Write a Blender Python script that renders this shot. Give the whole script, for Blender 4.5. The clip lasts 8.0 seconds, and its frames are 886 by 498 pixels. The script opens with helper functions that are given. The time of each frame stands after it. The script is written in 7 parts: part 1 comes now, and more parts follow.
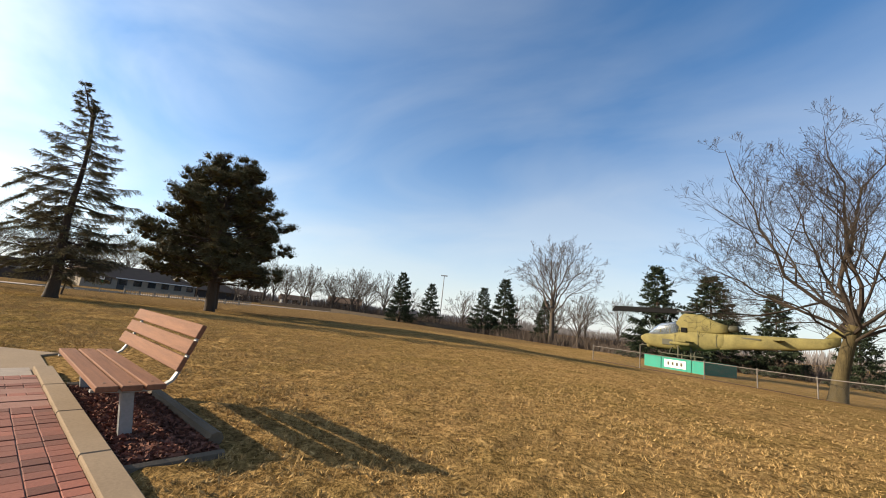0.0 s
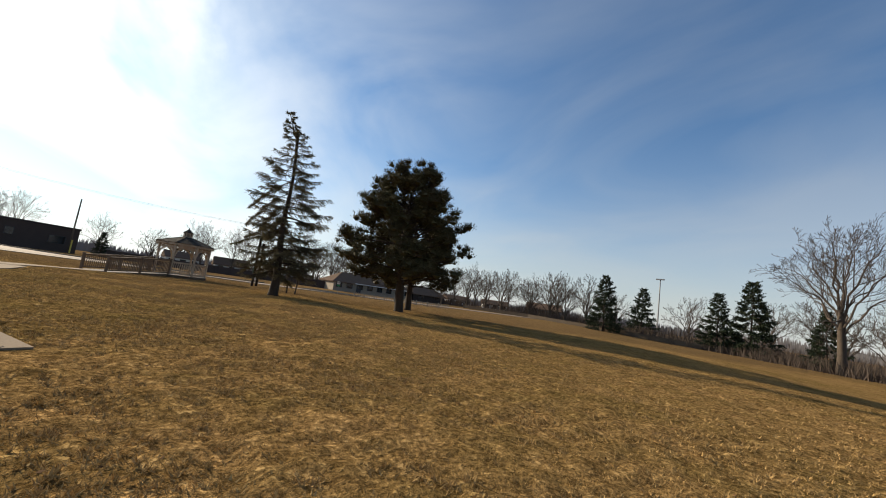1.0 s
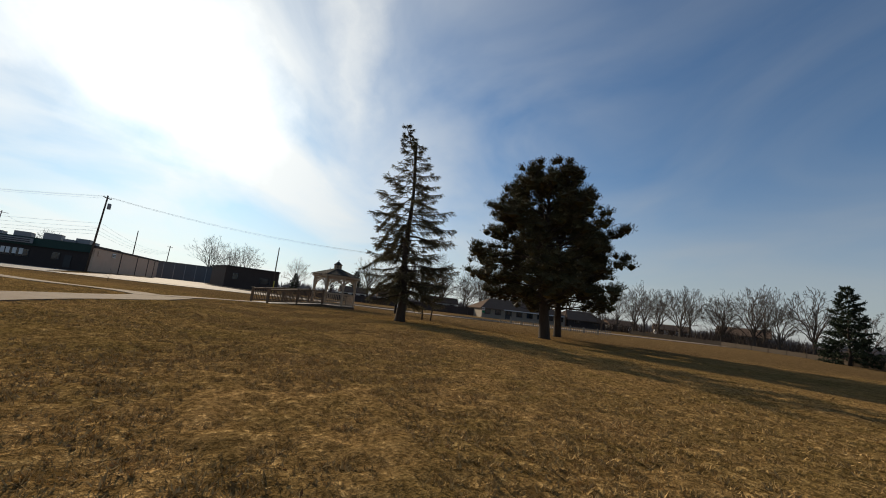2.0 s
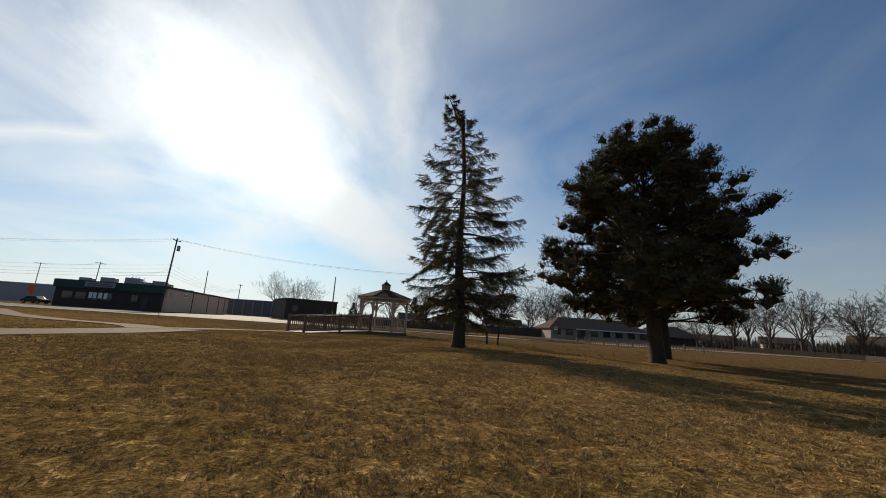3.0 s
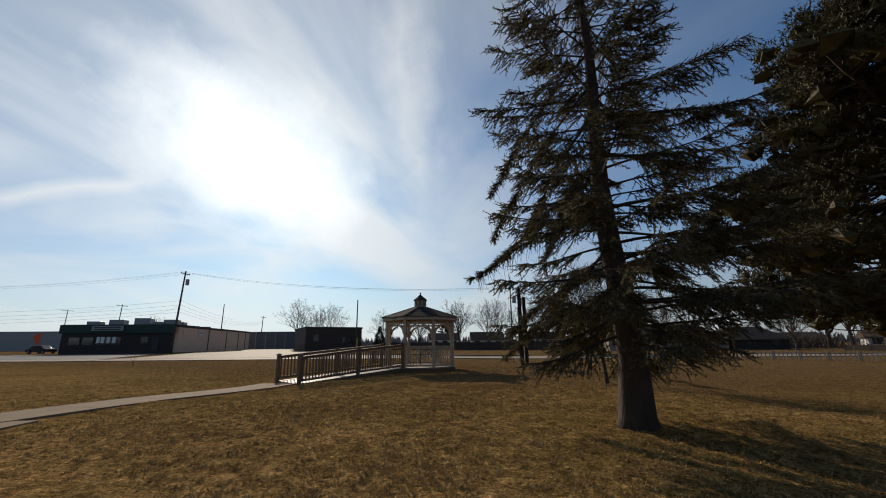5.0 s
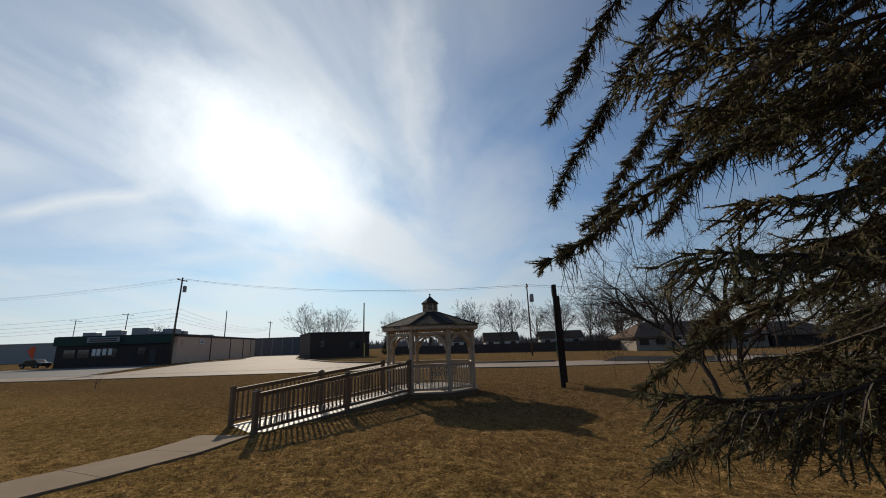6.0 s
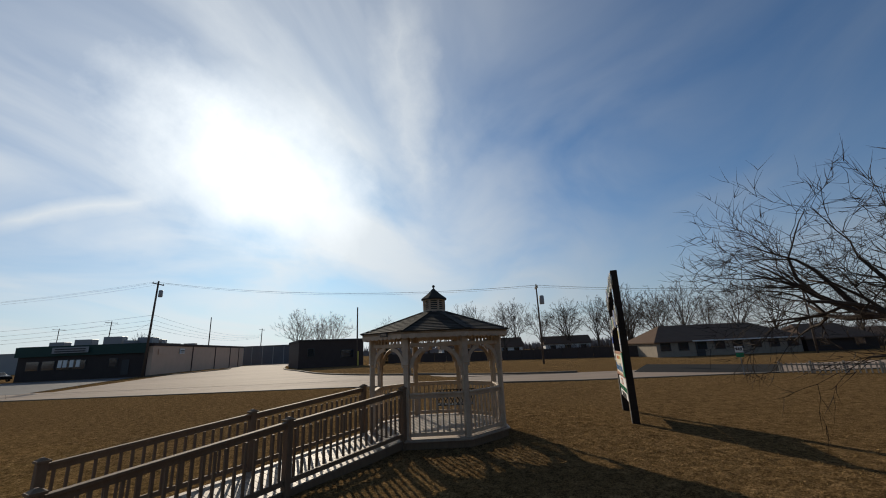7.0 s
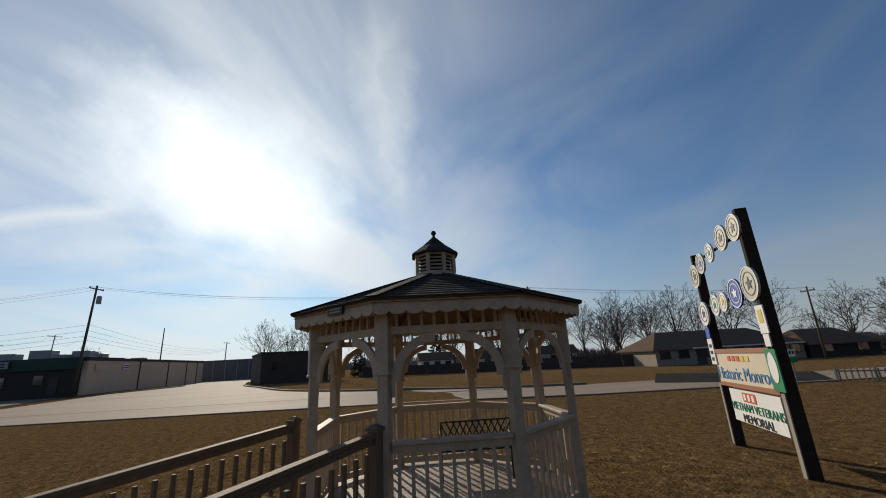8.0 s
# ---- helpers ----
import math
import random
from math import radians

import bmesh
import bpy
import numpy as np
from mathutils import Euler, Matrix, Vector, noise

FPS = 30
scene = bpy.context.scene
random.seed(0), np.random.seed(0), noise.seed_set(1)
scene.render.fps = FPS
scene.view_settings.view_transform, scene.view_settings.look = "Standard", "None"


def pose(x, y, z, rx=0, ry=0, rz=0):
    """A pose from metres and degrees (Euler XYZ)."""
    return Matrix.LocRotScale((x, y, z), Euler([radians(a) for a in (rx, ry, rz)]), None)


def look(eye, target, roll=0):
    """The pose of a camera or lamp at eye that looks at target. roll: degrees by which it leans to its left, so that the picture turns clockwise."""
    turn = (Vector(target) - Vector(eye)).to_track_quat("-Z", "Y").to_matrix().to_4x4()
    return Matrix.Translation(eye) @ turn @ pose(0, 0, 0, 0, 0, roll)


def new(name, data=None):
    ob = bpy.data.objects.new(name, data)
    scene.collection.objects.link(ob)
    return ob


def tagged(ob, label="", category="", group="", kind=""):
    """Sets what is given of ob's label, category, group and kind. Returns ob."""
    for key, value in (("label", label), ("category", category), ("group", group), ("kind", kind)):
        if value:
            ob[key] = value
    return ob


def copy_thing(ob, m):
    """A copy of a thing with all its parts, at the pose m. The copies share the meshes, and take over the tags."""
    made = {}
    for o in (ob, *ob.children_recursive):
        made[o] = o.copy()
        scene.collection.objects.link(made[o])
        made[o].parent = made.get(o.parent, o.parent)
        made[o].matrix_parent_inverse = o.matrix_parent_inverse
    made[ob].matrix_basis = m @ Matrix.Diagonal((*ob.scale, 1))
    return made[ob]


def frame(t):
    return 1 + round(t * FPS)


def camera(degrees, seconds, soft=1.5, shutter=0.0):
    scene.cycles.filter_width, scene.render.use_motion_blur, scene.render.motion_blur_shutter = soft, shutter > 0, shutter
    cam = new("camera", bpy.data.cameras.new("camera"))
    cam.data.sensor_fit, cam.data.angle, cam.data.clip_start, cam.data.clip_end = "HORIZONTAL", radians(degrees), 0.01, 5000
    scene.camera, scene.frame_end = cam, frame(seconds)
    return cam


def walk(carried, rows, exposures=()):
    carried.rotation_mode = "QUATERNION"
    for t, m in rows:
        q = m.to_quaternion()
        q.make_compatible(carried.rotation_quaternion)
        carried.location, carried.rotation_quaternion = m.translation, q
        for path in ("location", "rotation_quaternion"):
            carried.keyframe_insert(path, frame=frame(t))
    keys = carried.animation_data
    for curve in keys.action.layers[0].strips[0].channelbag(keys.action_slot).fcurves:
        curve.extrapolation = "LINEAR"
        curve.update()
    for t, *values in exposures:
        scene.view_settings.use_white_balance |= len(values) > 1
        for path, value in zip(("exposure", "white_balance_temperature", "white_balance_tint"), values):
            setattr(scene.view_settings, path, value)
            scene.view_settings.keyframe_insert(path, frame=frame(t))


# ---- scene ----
cam = camera(97.5, 8.0, soft=1.0)
PATH = [
    (0, (4.79, -2.833, 1.043), (4.418, -0.899, 1.391), 6.4),
    (0.1, (4.901, -2.438, 1.059), (4.425, -0.523, 1.385), 6.8),
    (0.2, (5.011, -2.042, 1.07), (4.424, -0.156, 1.383), 7.2),
    (0.3, (5.089, -1.643, 1.063), (4.397, 0.208, 1.37), 7.5),
    (0.5, (5.141, -0.764, 1.055), (4.247, 1.002, 1.347), 8.0),
    (1, (4.66, 1.04, 1.09), (3.38, 2.555, 1.342), 8.0),
    (1.5, (3.926, 2.513, 1.051), (2.35, 3.717, 1.306), 7.5),
    (2, (2.446, 4.14, 0.966), (0.691, 5.054, 1.257), 6.5),
    (2.2, (1.628, 4.676, 0.954), (-0.169, 5.496, 1.264), 6.1),
    (3.5, (-4.506, 6.689, 0.674), (-6.375, 7.273, 1.083), 2.7),
    (4, (-6.718, 6.922, 0.674), (-8.586, 7.483, 1.114), 1.5),
    (4.5, (-8.795, 7.079, 0.898), (-10.663, 7.623, 1.361), 0.4),
    (6, (-15.214, 8.313, 1.825), (-17.097, 8.797, 2.295), -2.0),
    (6.5, (-17.76, 8.889, 2.052), (-19.644, 9.364, 2.527), -2.3),
    (7, (-20.621, 9.288, 2.077), (-22.493, 9.784, 2.574), -2.5),
    (7.5, (-23.53, 9.603, 1.951), (-25.378, 10.155, 2.48), -2.9),
    (8, (-26.032, 10.126, 1.842), (-27.857, 10.731, 2.394), -3.2),
]
exposures_rows = [(0.0, 0.93, 7000, 10), (0.5, 0.67, 7000, 10), (1.0, 0.40, 7000, 10), (1.5, 0.10, 6950, 10), (2.0, -0.16, 6900, 10), (3.5, -0.27, 6700, 10), (4.5, -0.32, 6600, 10), (6.0, -0.41, 6500, 10), (8.0, -0.41, 6450, 10)]
walk(cam, [(t, look(eye, target, roll)) for t, eye, target, roll in PATH], exposures_rows)

# ---- light ----
SUN_EL, SUN_AZ = 22.0, 97.0          # degrees; azimuth from +y towards -x
sun_dir = Vector((-math.sin(radians(SUN_AZ)) * math.cos(radians(SUN_EL)),
                  math.cos(radians(SUN_AZ)) * math.cos(radians(SUN_EL)), math.sin(radians(SUN_EL))))
sun = new("sun", bpy.data.lights.new("sun", "SUN"))
sun.data.energy, sun.data.angle, sun.data.color = 5.0, radians(0.6), (1.0, 0.88, 0.70)
sun.matrix_world = look(sun_dir * 50, (0, 0, 0))


def link(tree, a, b):
    tree.links.new(a, b)


def node(tree, kind, **values):
    n = tree.nodes.new(kind)
    for k, v in values.items():
        n.inputs[k.replace("_", " ")].default_value = v
    return n


def mathn(tree, op, a, b=None, clamp=False):
    n = tree.nodes.new("ShaderNodeMath")
    n.operation, n.use_clamp = op, clamp
    for i, v in enumerate((a, b)):
        if v is None:
            continue
        if isinstance(v, (int, float)):
            n.inputs[i].default_value = v
        else:
            tree.links.new(v, n.inputs[i])
    return n.outputs[0]


def mixc(tree, fac, a, b, blend="MIX"):
    n = tree.nodes.new("ShaderNodeMix")
    n.data_type, n.blend_type = "RGBA", blend
    for i, v in ((0, fac), (6, a), (7, b)):
        if isinstance(v, (int, float)):
            n.inputs[i].default_value = v
        elif isinstance(v, tuple):
            n.inputs[i].default_value = (*v, 1) if len(v) == 3 else v
        else:
            tree.links.new(v, n.inputs[i])
    return n.outputs[2]


def ramp(tree, value, stops):
    n = tree.nodes.new("ShaderNodeValToRGB")
    while len(n.color_ramp.elements) < len(stops):
        n.color_ramp.elements.new(0.5)
    for e, (p, c) in zip(n.color_ramp.elements, stops):
        e.position, e.color = p, (*c, 1) if isinstance(c, tuple) else (c, c, c, 1)
    tree.links.new(value, n.inputs[0])
    return n.outputs[0]


def make_world():
    """A clear low-sun sky with thin streaked cloud, brightest round the sun."""
    world = bpy.data.worlds.new("sky")
    scene.world = world
    world.use_nodes = True
    t = world.node_tree
    t.nodes.clear()
    out = t.nodes.new("ShaderNodeOutputWorld")
    bg = t.nodes.new("ShaderNodeBackground")
    sky = t.nodes.new("ShaderNodeTexSky")
    sky.sky_type, sky.sun_disc = "NISHITA", False
    sky.sun_elevation, sky.sun_rotation = radians(SUN_EL), radians(-SUN_AZ)
    sky.air_density, sky.dust_density, sky.ozone_density = 1.0, 0.3, 3.0
    co = t.nodes.new("ShaderNodeTexCoord")
    sep = t.nodes.new("ShaderNodeSeparateXYZ")
    link(t, co.outputs["Generated"], sep.inputs[0])
    up = mathn(t, "ADD", mathn(t, "MAXIMUM", sep.outputs[2], 0.0), 0.16)
    comb = t.nodes.new("ShaderNodeCombineXYZ")
    link(t, mathn(t, "DIVIDE", sep.outputs[0], up), comb.inputs[0])
    link(t, mathn(t, "DIVIDE", sep.outputs[1], up), comb.inputs[1])
    mp = t.nodes.new("ShaderNodeMapping")
    mp.vector_type = "TEXTURE"
    mp.inputs["Rotation"].default_value = (0, 0, radians(CLOUD_TURN))
    mp.inputs["Scale"].default_value = (1.55, 1.0, 1)
    mp.inputs["Location"].default_value = CLOUD_SHIFT
    link(t, comb.outputs[0], mp.inputs[0])
    n1 = node(t, "ShaderNodeTexNoise", Scale=1.25, Detail=6.0, Roughness=0.5, Distortion=0.7)
    n2 = node(t, "ShaderNodeTexNoise", Scale=0.45, Detail=2.0, Roughness=0.5)
    link(t, mp.outputs[0], n1.inputs["Vector"])
    link(t, mp.outputs[0], n2.inputs["Vector"])
    streak = ramp(t, mathn(t, "ADD", mathn(t, "MULTIPLY", n1.outputs[0], 0.55), mathn(t, "MULTIPLY", n2.outputs[0], 0.45)),
                  [(0.39, 0.0), (0.61, 1.0)])
    # aureole round the sun behind thin cloud
    dot = t.nodes.new("ShaderNodeVectorMath")
    dot.operation = "DOT_PRODUCT"
    link(t, co.outputs["Generated"], dot.inputs[0])
    gaz, gel = radians(GLOW_AZ), radians(GLOW_EL)
    dot.inputs[1].default_value = (-math.sin(gaz) * math.cos(gel), math.cos(gaz) * math.cos(gel), math.sin(gel))
    n3 = node(t, "ShaderNodeTexNoise", Scale=5.0, Detail=6.0, Roughness=0.6)
    link(t, co.outputs["Generated"], n3.inputs["Vector"])
    ragged = mathn(t, "MULTIPLY", mathn(t, "SUBTRACT", n3.outputs[0], 0.5), 1.0)
    near = mathn(t, "MINIMUM", mathn(t, "MAXIMUM", dot.outputs["Value"], 0.0), 1.0)

    def along(v):
        d = t.nodes.new("ShaderNodeVectorMath")
        d.operation = "DOT_PRODUCT"
        link(t, co.outputs["Generated"], d.inputs[0])
        d.inputs[1].default_value = v
        return d.outputs["Value"]

    def sky_dir(az, el):
        az, el = radians(az), radians(el)
        return Vector((-math.sin(az) * math.cos(el), math.cos(az) * math.cos(el), math.sin(el)))

    def band(a, b, width, soft_end=0.05):
        """A streak of cloud between two directions of the sky, given as azimuth and elevation."""
        a, b = sky_dir(*a), sky_dir(*b)
        axis, mid = a.cross(b).normalized(), (a + b).normalized()
        run = axis.cross(mid)
        half = a.angle(b) / 2
        wob = mathn(t, "MULTIPLY", mathn(t, "SUBTRACT", n3.outputs[0], 0.5), width * 2.2)
        off = mathn(t, "ABSOLUTE", mathn(t, "ADD", along(axis), wob))
        core = ramp(t, mathn(t, "DIVIDE", off, width), [(0.0, 1.0), (1.0, 0.0)])
        end = mathn(t, "ABSOLUTE", along(run))
        window = ramp(t, mathn(t, "DIVIDE", mathn(t, "SUBTRACT", end, half - soft_end), soft_end * 2), [(0.0, 1.0), (1.0, 0.0)])
        front = mathn(t, "GREATER_THAN", along(mid), 0.0)
        return mathn(t, "MULTIPLY", mathn(t, "MULTIPLY", core, window), front)

    # the bright bank of cloud before the sun, longer than high and tilted
    g = sky_dir(GLOW_AZ, GLOW_EL)
    east = Vector((0, 0, 1)).cross(g).normalized()
    north = g.cross(east)
    tilt = radians(GLOW_TILT)
    long_axis, short_axis = east * math.cos(tilt) + north * math.sin(tilt), north * math.cos(tilt) - east * math.sin(tilt)
    gx, gy = mathn(t, "DIVIDE", along(long_axis), 0.27), mathn(t, "DIVIDE", along(short_axis), 0.165)
    reach = mathn(t, "SQRT", mathn(t, "ADD", mathn(t, "MULTIPLY", gx, gx), mathn(t, "MULTIPLY", gy, gy)))
    reach = mathn(t, "ADD", reach, mathn(t, "SUBTRACT", 1.0, mathn(t, "GREATER_THAN", dot.outputs["Value"], 0.0)))
    reach = mathn(t, "ADD", reach, ragged)
    glow = ramp(t, mathn(t, "MULTIPLY", reach, 0.5), [(0.25, 1.0), (0.58, 0.0)])
    wisps = mathn(t, "MAXIMUM", mathn(t, "MULTIPLY", band((126.0, 13.5), (114.0, 18.8), 0.022, 0.03), 0.75), mathn(t, "MULTIPLY", band((77.5, 21.0), (82.0, 48.0), 0.075, 0.08), 0.62))
    wisps = mathn(t, "MAXIMUM", wisps, mathn(t, "MULTIPLY", band((90.0, 28.0), (118.0, 44.0), 0.085, 0.12), 0.40))
    wide = mathn(t, "POWER", near, 3.0)
    cloud_amount = mathn(t, "MULTIPLY", streak, mathn(t, "ADD", 0.25, mathn(t, "MULTIPLY", wide, 0.75)), clamp=True)
    # haze low over the horizon
    haze = mathn(t, "POWER", mathn(t, "SUBTRACT", 1.0, mathn(t, "MAXIMUM", sep.outputs[2], 0.0)), 4.2)
    skyc = mixc(t, 1.0, sky.outputs[0], SKY_TINT, "MULTIPLY")
    level = mathn(t, "ADD", mathn(t, "ADD", CLOUD_BASE, mathn(t, "MULTIPLY", wide, CLOUD_WIDE)), mathn(t, "MULTIPLY", glow, CLOUD_GLOW))
    white = mixc(t, 1.0, (0.925, 0.975, 1.0), level, "MULTIPLY")
    c1 = mixc(t, mathn(t, "MULTIPLY", haze, HAZE), skyc, white)
    c2 = mixc(t, cloud_amount, c1, white)
    glow_on = mathn(t, "MULTIPLY", glow, mathn(t, "ADD", 0.75, mathn(t, "MULTIPLY", streak, 0.5)), clamp=True)
    c2 = mixc(t, wisps, c2, white)
    c3 = mixc(t, glow_on, c2, white)
    link(t, c3, bg.inputs[0])
    bg.inputs[1].default_value = 0.1
    link(t, bg.outputs[0], out.inputs[0])


CLOUD_TURN, CLOUD_SHIFT = 155.0, (0.3, 1.7, 0.0)
GLOW_AZ, GLOW_EL, GLOW_TILT = 102.5, 24.5, 22.0
SKY_TINT = (0.37, 0.80, 1.08)
CLOUD_BASE, CLOUD_WIDE, CLOUD_GLOW, HAZE = 5.0, 7.4, 3.0, 0.98
make_world()


# ---- materials ----
def surface(name, base, other=None, rough=0.7, metal=0.0, scale=6.0, fine=60.0, contrast=0.5, bump=0.2, depth=0.01,
            stretch=(1, 1, 1), island=0.0, objects=0.0, spec=0.3):
    """A procedural surface: two tones mixed by broad and fine noise, roughness variation and fine relief."""
    m = bpy.data.materials.new(name)
    m.use_nodes = True
    t = m.node_tree
    b = t.nodes["Principled BSDF"]
    co = t.nodes.new("ShaderNodeTexCoord")
    mp = t.nodes.new("ShaderNodeMapping")
    mp.inputs["Scale"].default_value = stretch
    link(t, co.outputs["Object"], mp.inputs[0])
    n1 = node(t, "ShaderNodeTexNoise", Scale=scale, Detail=4.0, Roughness=0.6)
    n2 = node(t, "ShaderNodeTexNoise", Scale=fine, Detail=3.0, Roughness=0.6)
    for n in (n1, n2):
        link(t, mp.outputs[0], n.inputs["Vector"])
    other = other or tuple(c * 0.6 for c in base)
    f = mathn(t, "ADD", mathn(t, "MULTIPLY", n1.outputs[0], 0.6), mathn(t, "MULTIPLY", n2.outputs[0], 0.4))
    f = ramp(t, f, [(0.5 - 0.25 / max(contrast * 2, 0.1), 0.0), (0.5 + 0.25 / max(contrast * 2, 0.1), 1.0)])
    c = mixc(t, f, base, other)
    if island or objects:
        if island:
            g = t.nodes.new("ShaderNodeNewGeometry").outputs["Random Per Island"]
        else:
            g = t.nodes.new("ShaderNodeObjectInfo").outputs["Random"]
        k = max(island, objects)
        v = mathn(t, "ADD", mathn(t, "MULTIPLY", g, 2 * k), 1 - k)
        cc = t.nodes.new("ShaderNodeCombineColor")
        for i in range(3):
            link(t, v, cc.inputs[i])
        c = mixc(t, 1.0, c, cc.outputs[0], "MULTIPLY")
    link(t, c, b.inputs["Base Color"])
    link(t, mathn(t, "ADD", mathn(t, "MULTIPLY", n2.outputs[0], 0.2), rough - 0.1, clamp=True), b.inputs["Roughness"])
    b.inputs["Metallic"].default_value = metal
    b.inputs["Specular IOR Level"].default_value = spec
    if bump:
        bp = node(t, "ShaderNodeBump", Strength=bump, Distance=depth)
        link(t, f, bp.inputs["Height"])
        link(t, bp.outputs[0], b.inputs["Normal"])
    return m


def leaf_surface(name, base, other, rough=0.6, through_light=0.25, island=0.35):
    m = surface(name, base, other, rough=rough, scale=1.5, fine=20, bump=0, island=island, spec=0.12)
    t = m.node_tree
    b = t.nodes["Principled BSDF"]
    out = t.nodes["Material Output"]
    tr = t.nodes.new("ShaderNodeBsdfTranslucent")
    mx = t.nodes.new("ShaderNodeMixShader")
    mx.inputs[0].default_value = through_light
    src = b.inputs["Base Color"].links[0].from_socket
    link(t, src, tr.inputs[0])
    link(t, b.outputs[0], mx.inputs[1])
    link(t, tr.outputs[0], mx.inputs[2])
    link(t, mx.outputs[0], out.inputs[0])
    return m


def plain(name, base, rough=0.5, metal=0.0):
    return surface(name, base, tuple(c * 0.82 for c in base), rough=rough, metal=metal, scale=3, fine=40, bump=0.05)


def ground_surface():
    m = bpy.data.materials.new("winter lawn")
    m.use_nodes = True
    t = m.node_tree
    b = t.nodes["Principled BSDF"]
    co = t.nodes.new("ShaderNodeTexCoord")
    noises = []
    for s, d in ((0.16, 4.0), (1.1, 4.0), (22.0, 4.0), (75.0, 4.0), (5.5, 3.0)):
        n = node(t, "ShaderNodeTexNoise", Scale=s, Detail=d, Roughness=0.6)
        link(t, co.outputs["Object"], n.inputs["Vector"])
        noises.append(n.outputs[0])
    patch = ramp(t, mathn(t, "ADD", mathn(t, "MULTIPLY", noises[0], 0.5), mathn(t, "MULTIPLY", noises[1], 0.5)), [(0.40, 0.0), (0.62, 1.0)])
    base = mixc(t, patch, GRASS_DRY, GRASS_GREEN)
    # towards the road the lawn is painted darker and browner, for its backlit look
    xyz = t.nodes.new("ShaderNodeSeparateXYZ")
    link(t, co.outputs["Object"], xyz.inputs[0])
    west = mathn(t, "ADD", mathn(t, "MULTIPLY", xyz.outputs[0], -0.09), mathn(t, "ADD", mathn(t, "MULTIPLY", xyz.outputs[1], 0.075), mathn(t, "MULTIPLY", noises[0], 0.8)))
    base = mixc(t, ramp(t, mathn(t, "ADD", west, -2.95), [(0.0, 0.0), (0.9, 1.0)]), base, GRASS_BACKLIT)
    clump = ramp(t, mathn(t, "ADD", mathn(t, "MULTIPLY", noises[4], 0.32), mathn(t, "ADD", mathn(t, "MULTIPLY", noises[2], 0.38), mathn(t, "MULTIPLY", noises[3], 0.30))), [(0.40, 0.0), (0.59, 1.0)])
    # shade painted in: gaps between clumps darkened, clump tops brightened
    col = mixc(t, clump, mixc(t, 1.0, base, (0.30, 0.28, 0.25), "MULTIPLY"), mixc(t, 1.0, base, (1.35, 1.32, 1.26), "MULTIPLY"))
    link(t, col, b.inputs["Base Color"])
    b.inputs["Roughness"].default_value = 1.0
    b.inputs["Specular IOR Level"].default_value = 0.0
    bp = node(t, "ShaderNodeBump", Strength=1.0, Distance=0.07)
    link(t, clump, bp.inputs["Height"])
    link(t, bp.outputs[0], b.inputs["Normal"])
    return m


GRASS_BACKLIT = (0.265, 0.172, 0.083)
GRASS_DRY, GRASS_GREEN = (0.48, 0.298, 0.126), (0.305, 0.205, 0.076)
MAT_GROUND = ground_surface()
MAT_BLADE = leaf_surface("dry grass blade", (0.47, 0.295, 0.126), (0.25, 0.168, 0.061), rough=0.95, through_light=0.02, island=0.4)
MAT_ASPHALT = surface("worn asphalt", (0.11, 0.105, 0.10), (0.085, 0.082, 0.08), rough=0.85, scale=0.4, fine=40, bump=0.2, stretch=(1, 1, 1))
MAT_CONCRETE = surface("weathered concrete", (0.29, 0.21, 0.138), (0.19, 0.136, 0.088), rough=0.95, spec=0.1, scale=1.2, fine=50, bump=0.2)
MAT_BRICK = surface("red paving brick", (0.22, 0.068, 0.042), (0.12, 0.042, 0.03), rough=0.85, scale=9, fine=90, bump=0.3, objects=0.4)
MAT_MORTAR = surface("sandy joint", (0.30, 0.24, 0.19), (0.2, 0.16, 0.13), rough=0.95, scale=8, fine=90, bump=0.3)
MAT_MULCH = surface("red wood mulch", (0.22, 0.085, 0.052), (0.10, 0.042, 0.03), rough=0.95, scale=9, fine=70, bump=0.5, island=0.5)
MAT_BENCHWOOD = surface("stained cedar slat", (0.26, 0.118, 0.064), (0.11, 0.052, 0.033), rough=0.8, spec=0.15, scale=2, fine=30, stretch=(1, 14, 14), bump=0.15)
MAT_STEEL = surface("galvanised steel", (0.30, 0.30, 0.295), (0.21, 0.21, 0.205), rough=0.6, metal=0.5, scale=6, fine=60, bump=0.05)
MAT_TIMBER = surface("grey landscape timber", (0.14, 0.105, 0.072), (0.075, 0.056, 0.04), rough=0.9, scale=3, fine=40, stretch=(1, 8, 8), bump=0.35)
MAT_DECK = surface("weathered deck wood", (0.21, 0.14, 0.086), (0.125, 0.085, 0.053), rough=0.75, scale=2.5, fine=40, stretch=(6, 6, 1), bump=0.25)
MAT_DECKBOARD = surface("worn deck board", (0.38, 0.30, 0.225), (0.25, 0.195, 0.145), rough=0.6, scale=2.5, fine=40, stretch=(6, 6, 1), bump=0.25, objects=0.15)
MAT_WHITE = surface("flaking cream white paint", (0.53, 0.42, 0.305), (0.37, 0.285, 0.20), rough=0.6, scale=5, fine=45, bump=0.15, contrast=0.8)
MAT_SHINGLE = surface("dark green-grey shingle", (0.055, 0.050, 0.043), (0.034, 0.031, 0.028), rough=0.92, spec=0.08, scale=6, fine=120, bump=0.4, objects=0.35)
MAT_FENCE = surface("dull fence steel", (0.20, 0.175, 0.15), (0.13, 0.11, 0.095), rough=0.7, metal=0.3, scale=6, fine=60, bump=0.05)
MAT_MAPLEBARK = surface("mossy brown bark", (0.12, 0.09, 0.040), (0.03, 0.024, 0.016), rough=0.95, scale=4, fine=24, stretch=(1, 1, 0.25), bump=0.9, depth=0.04, spec=0.1)
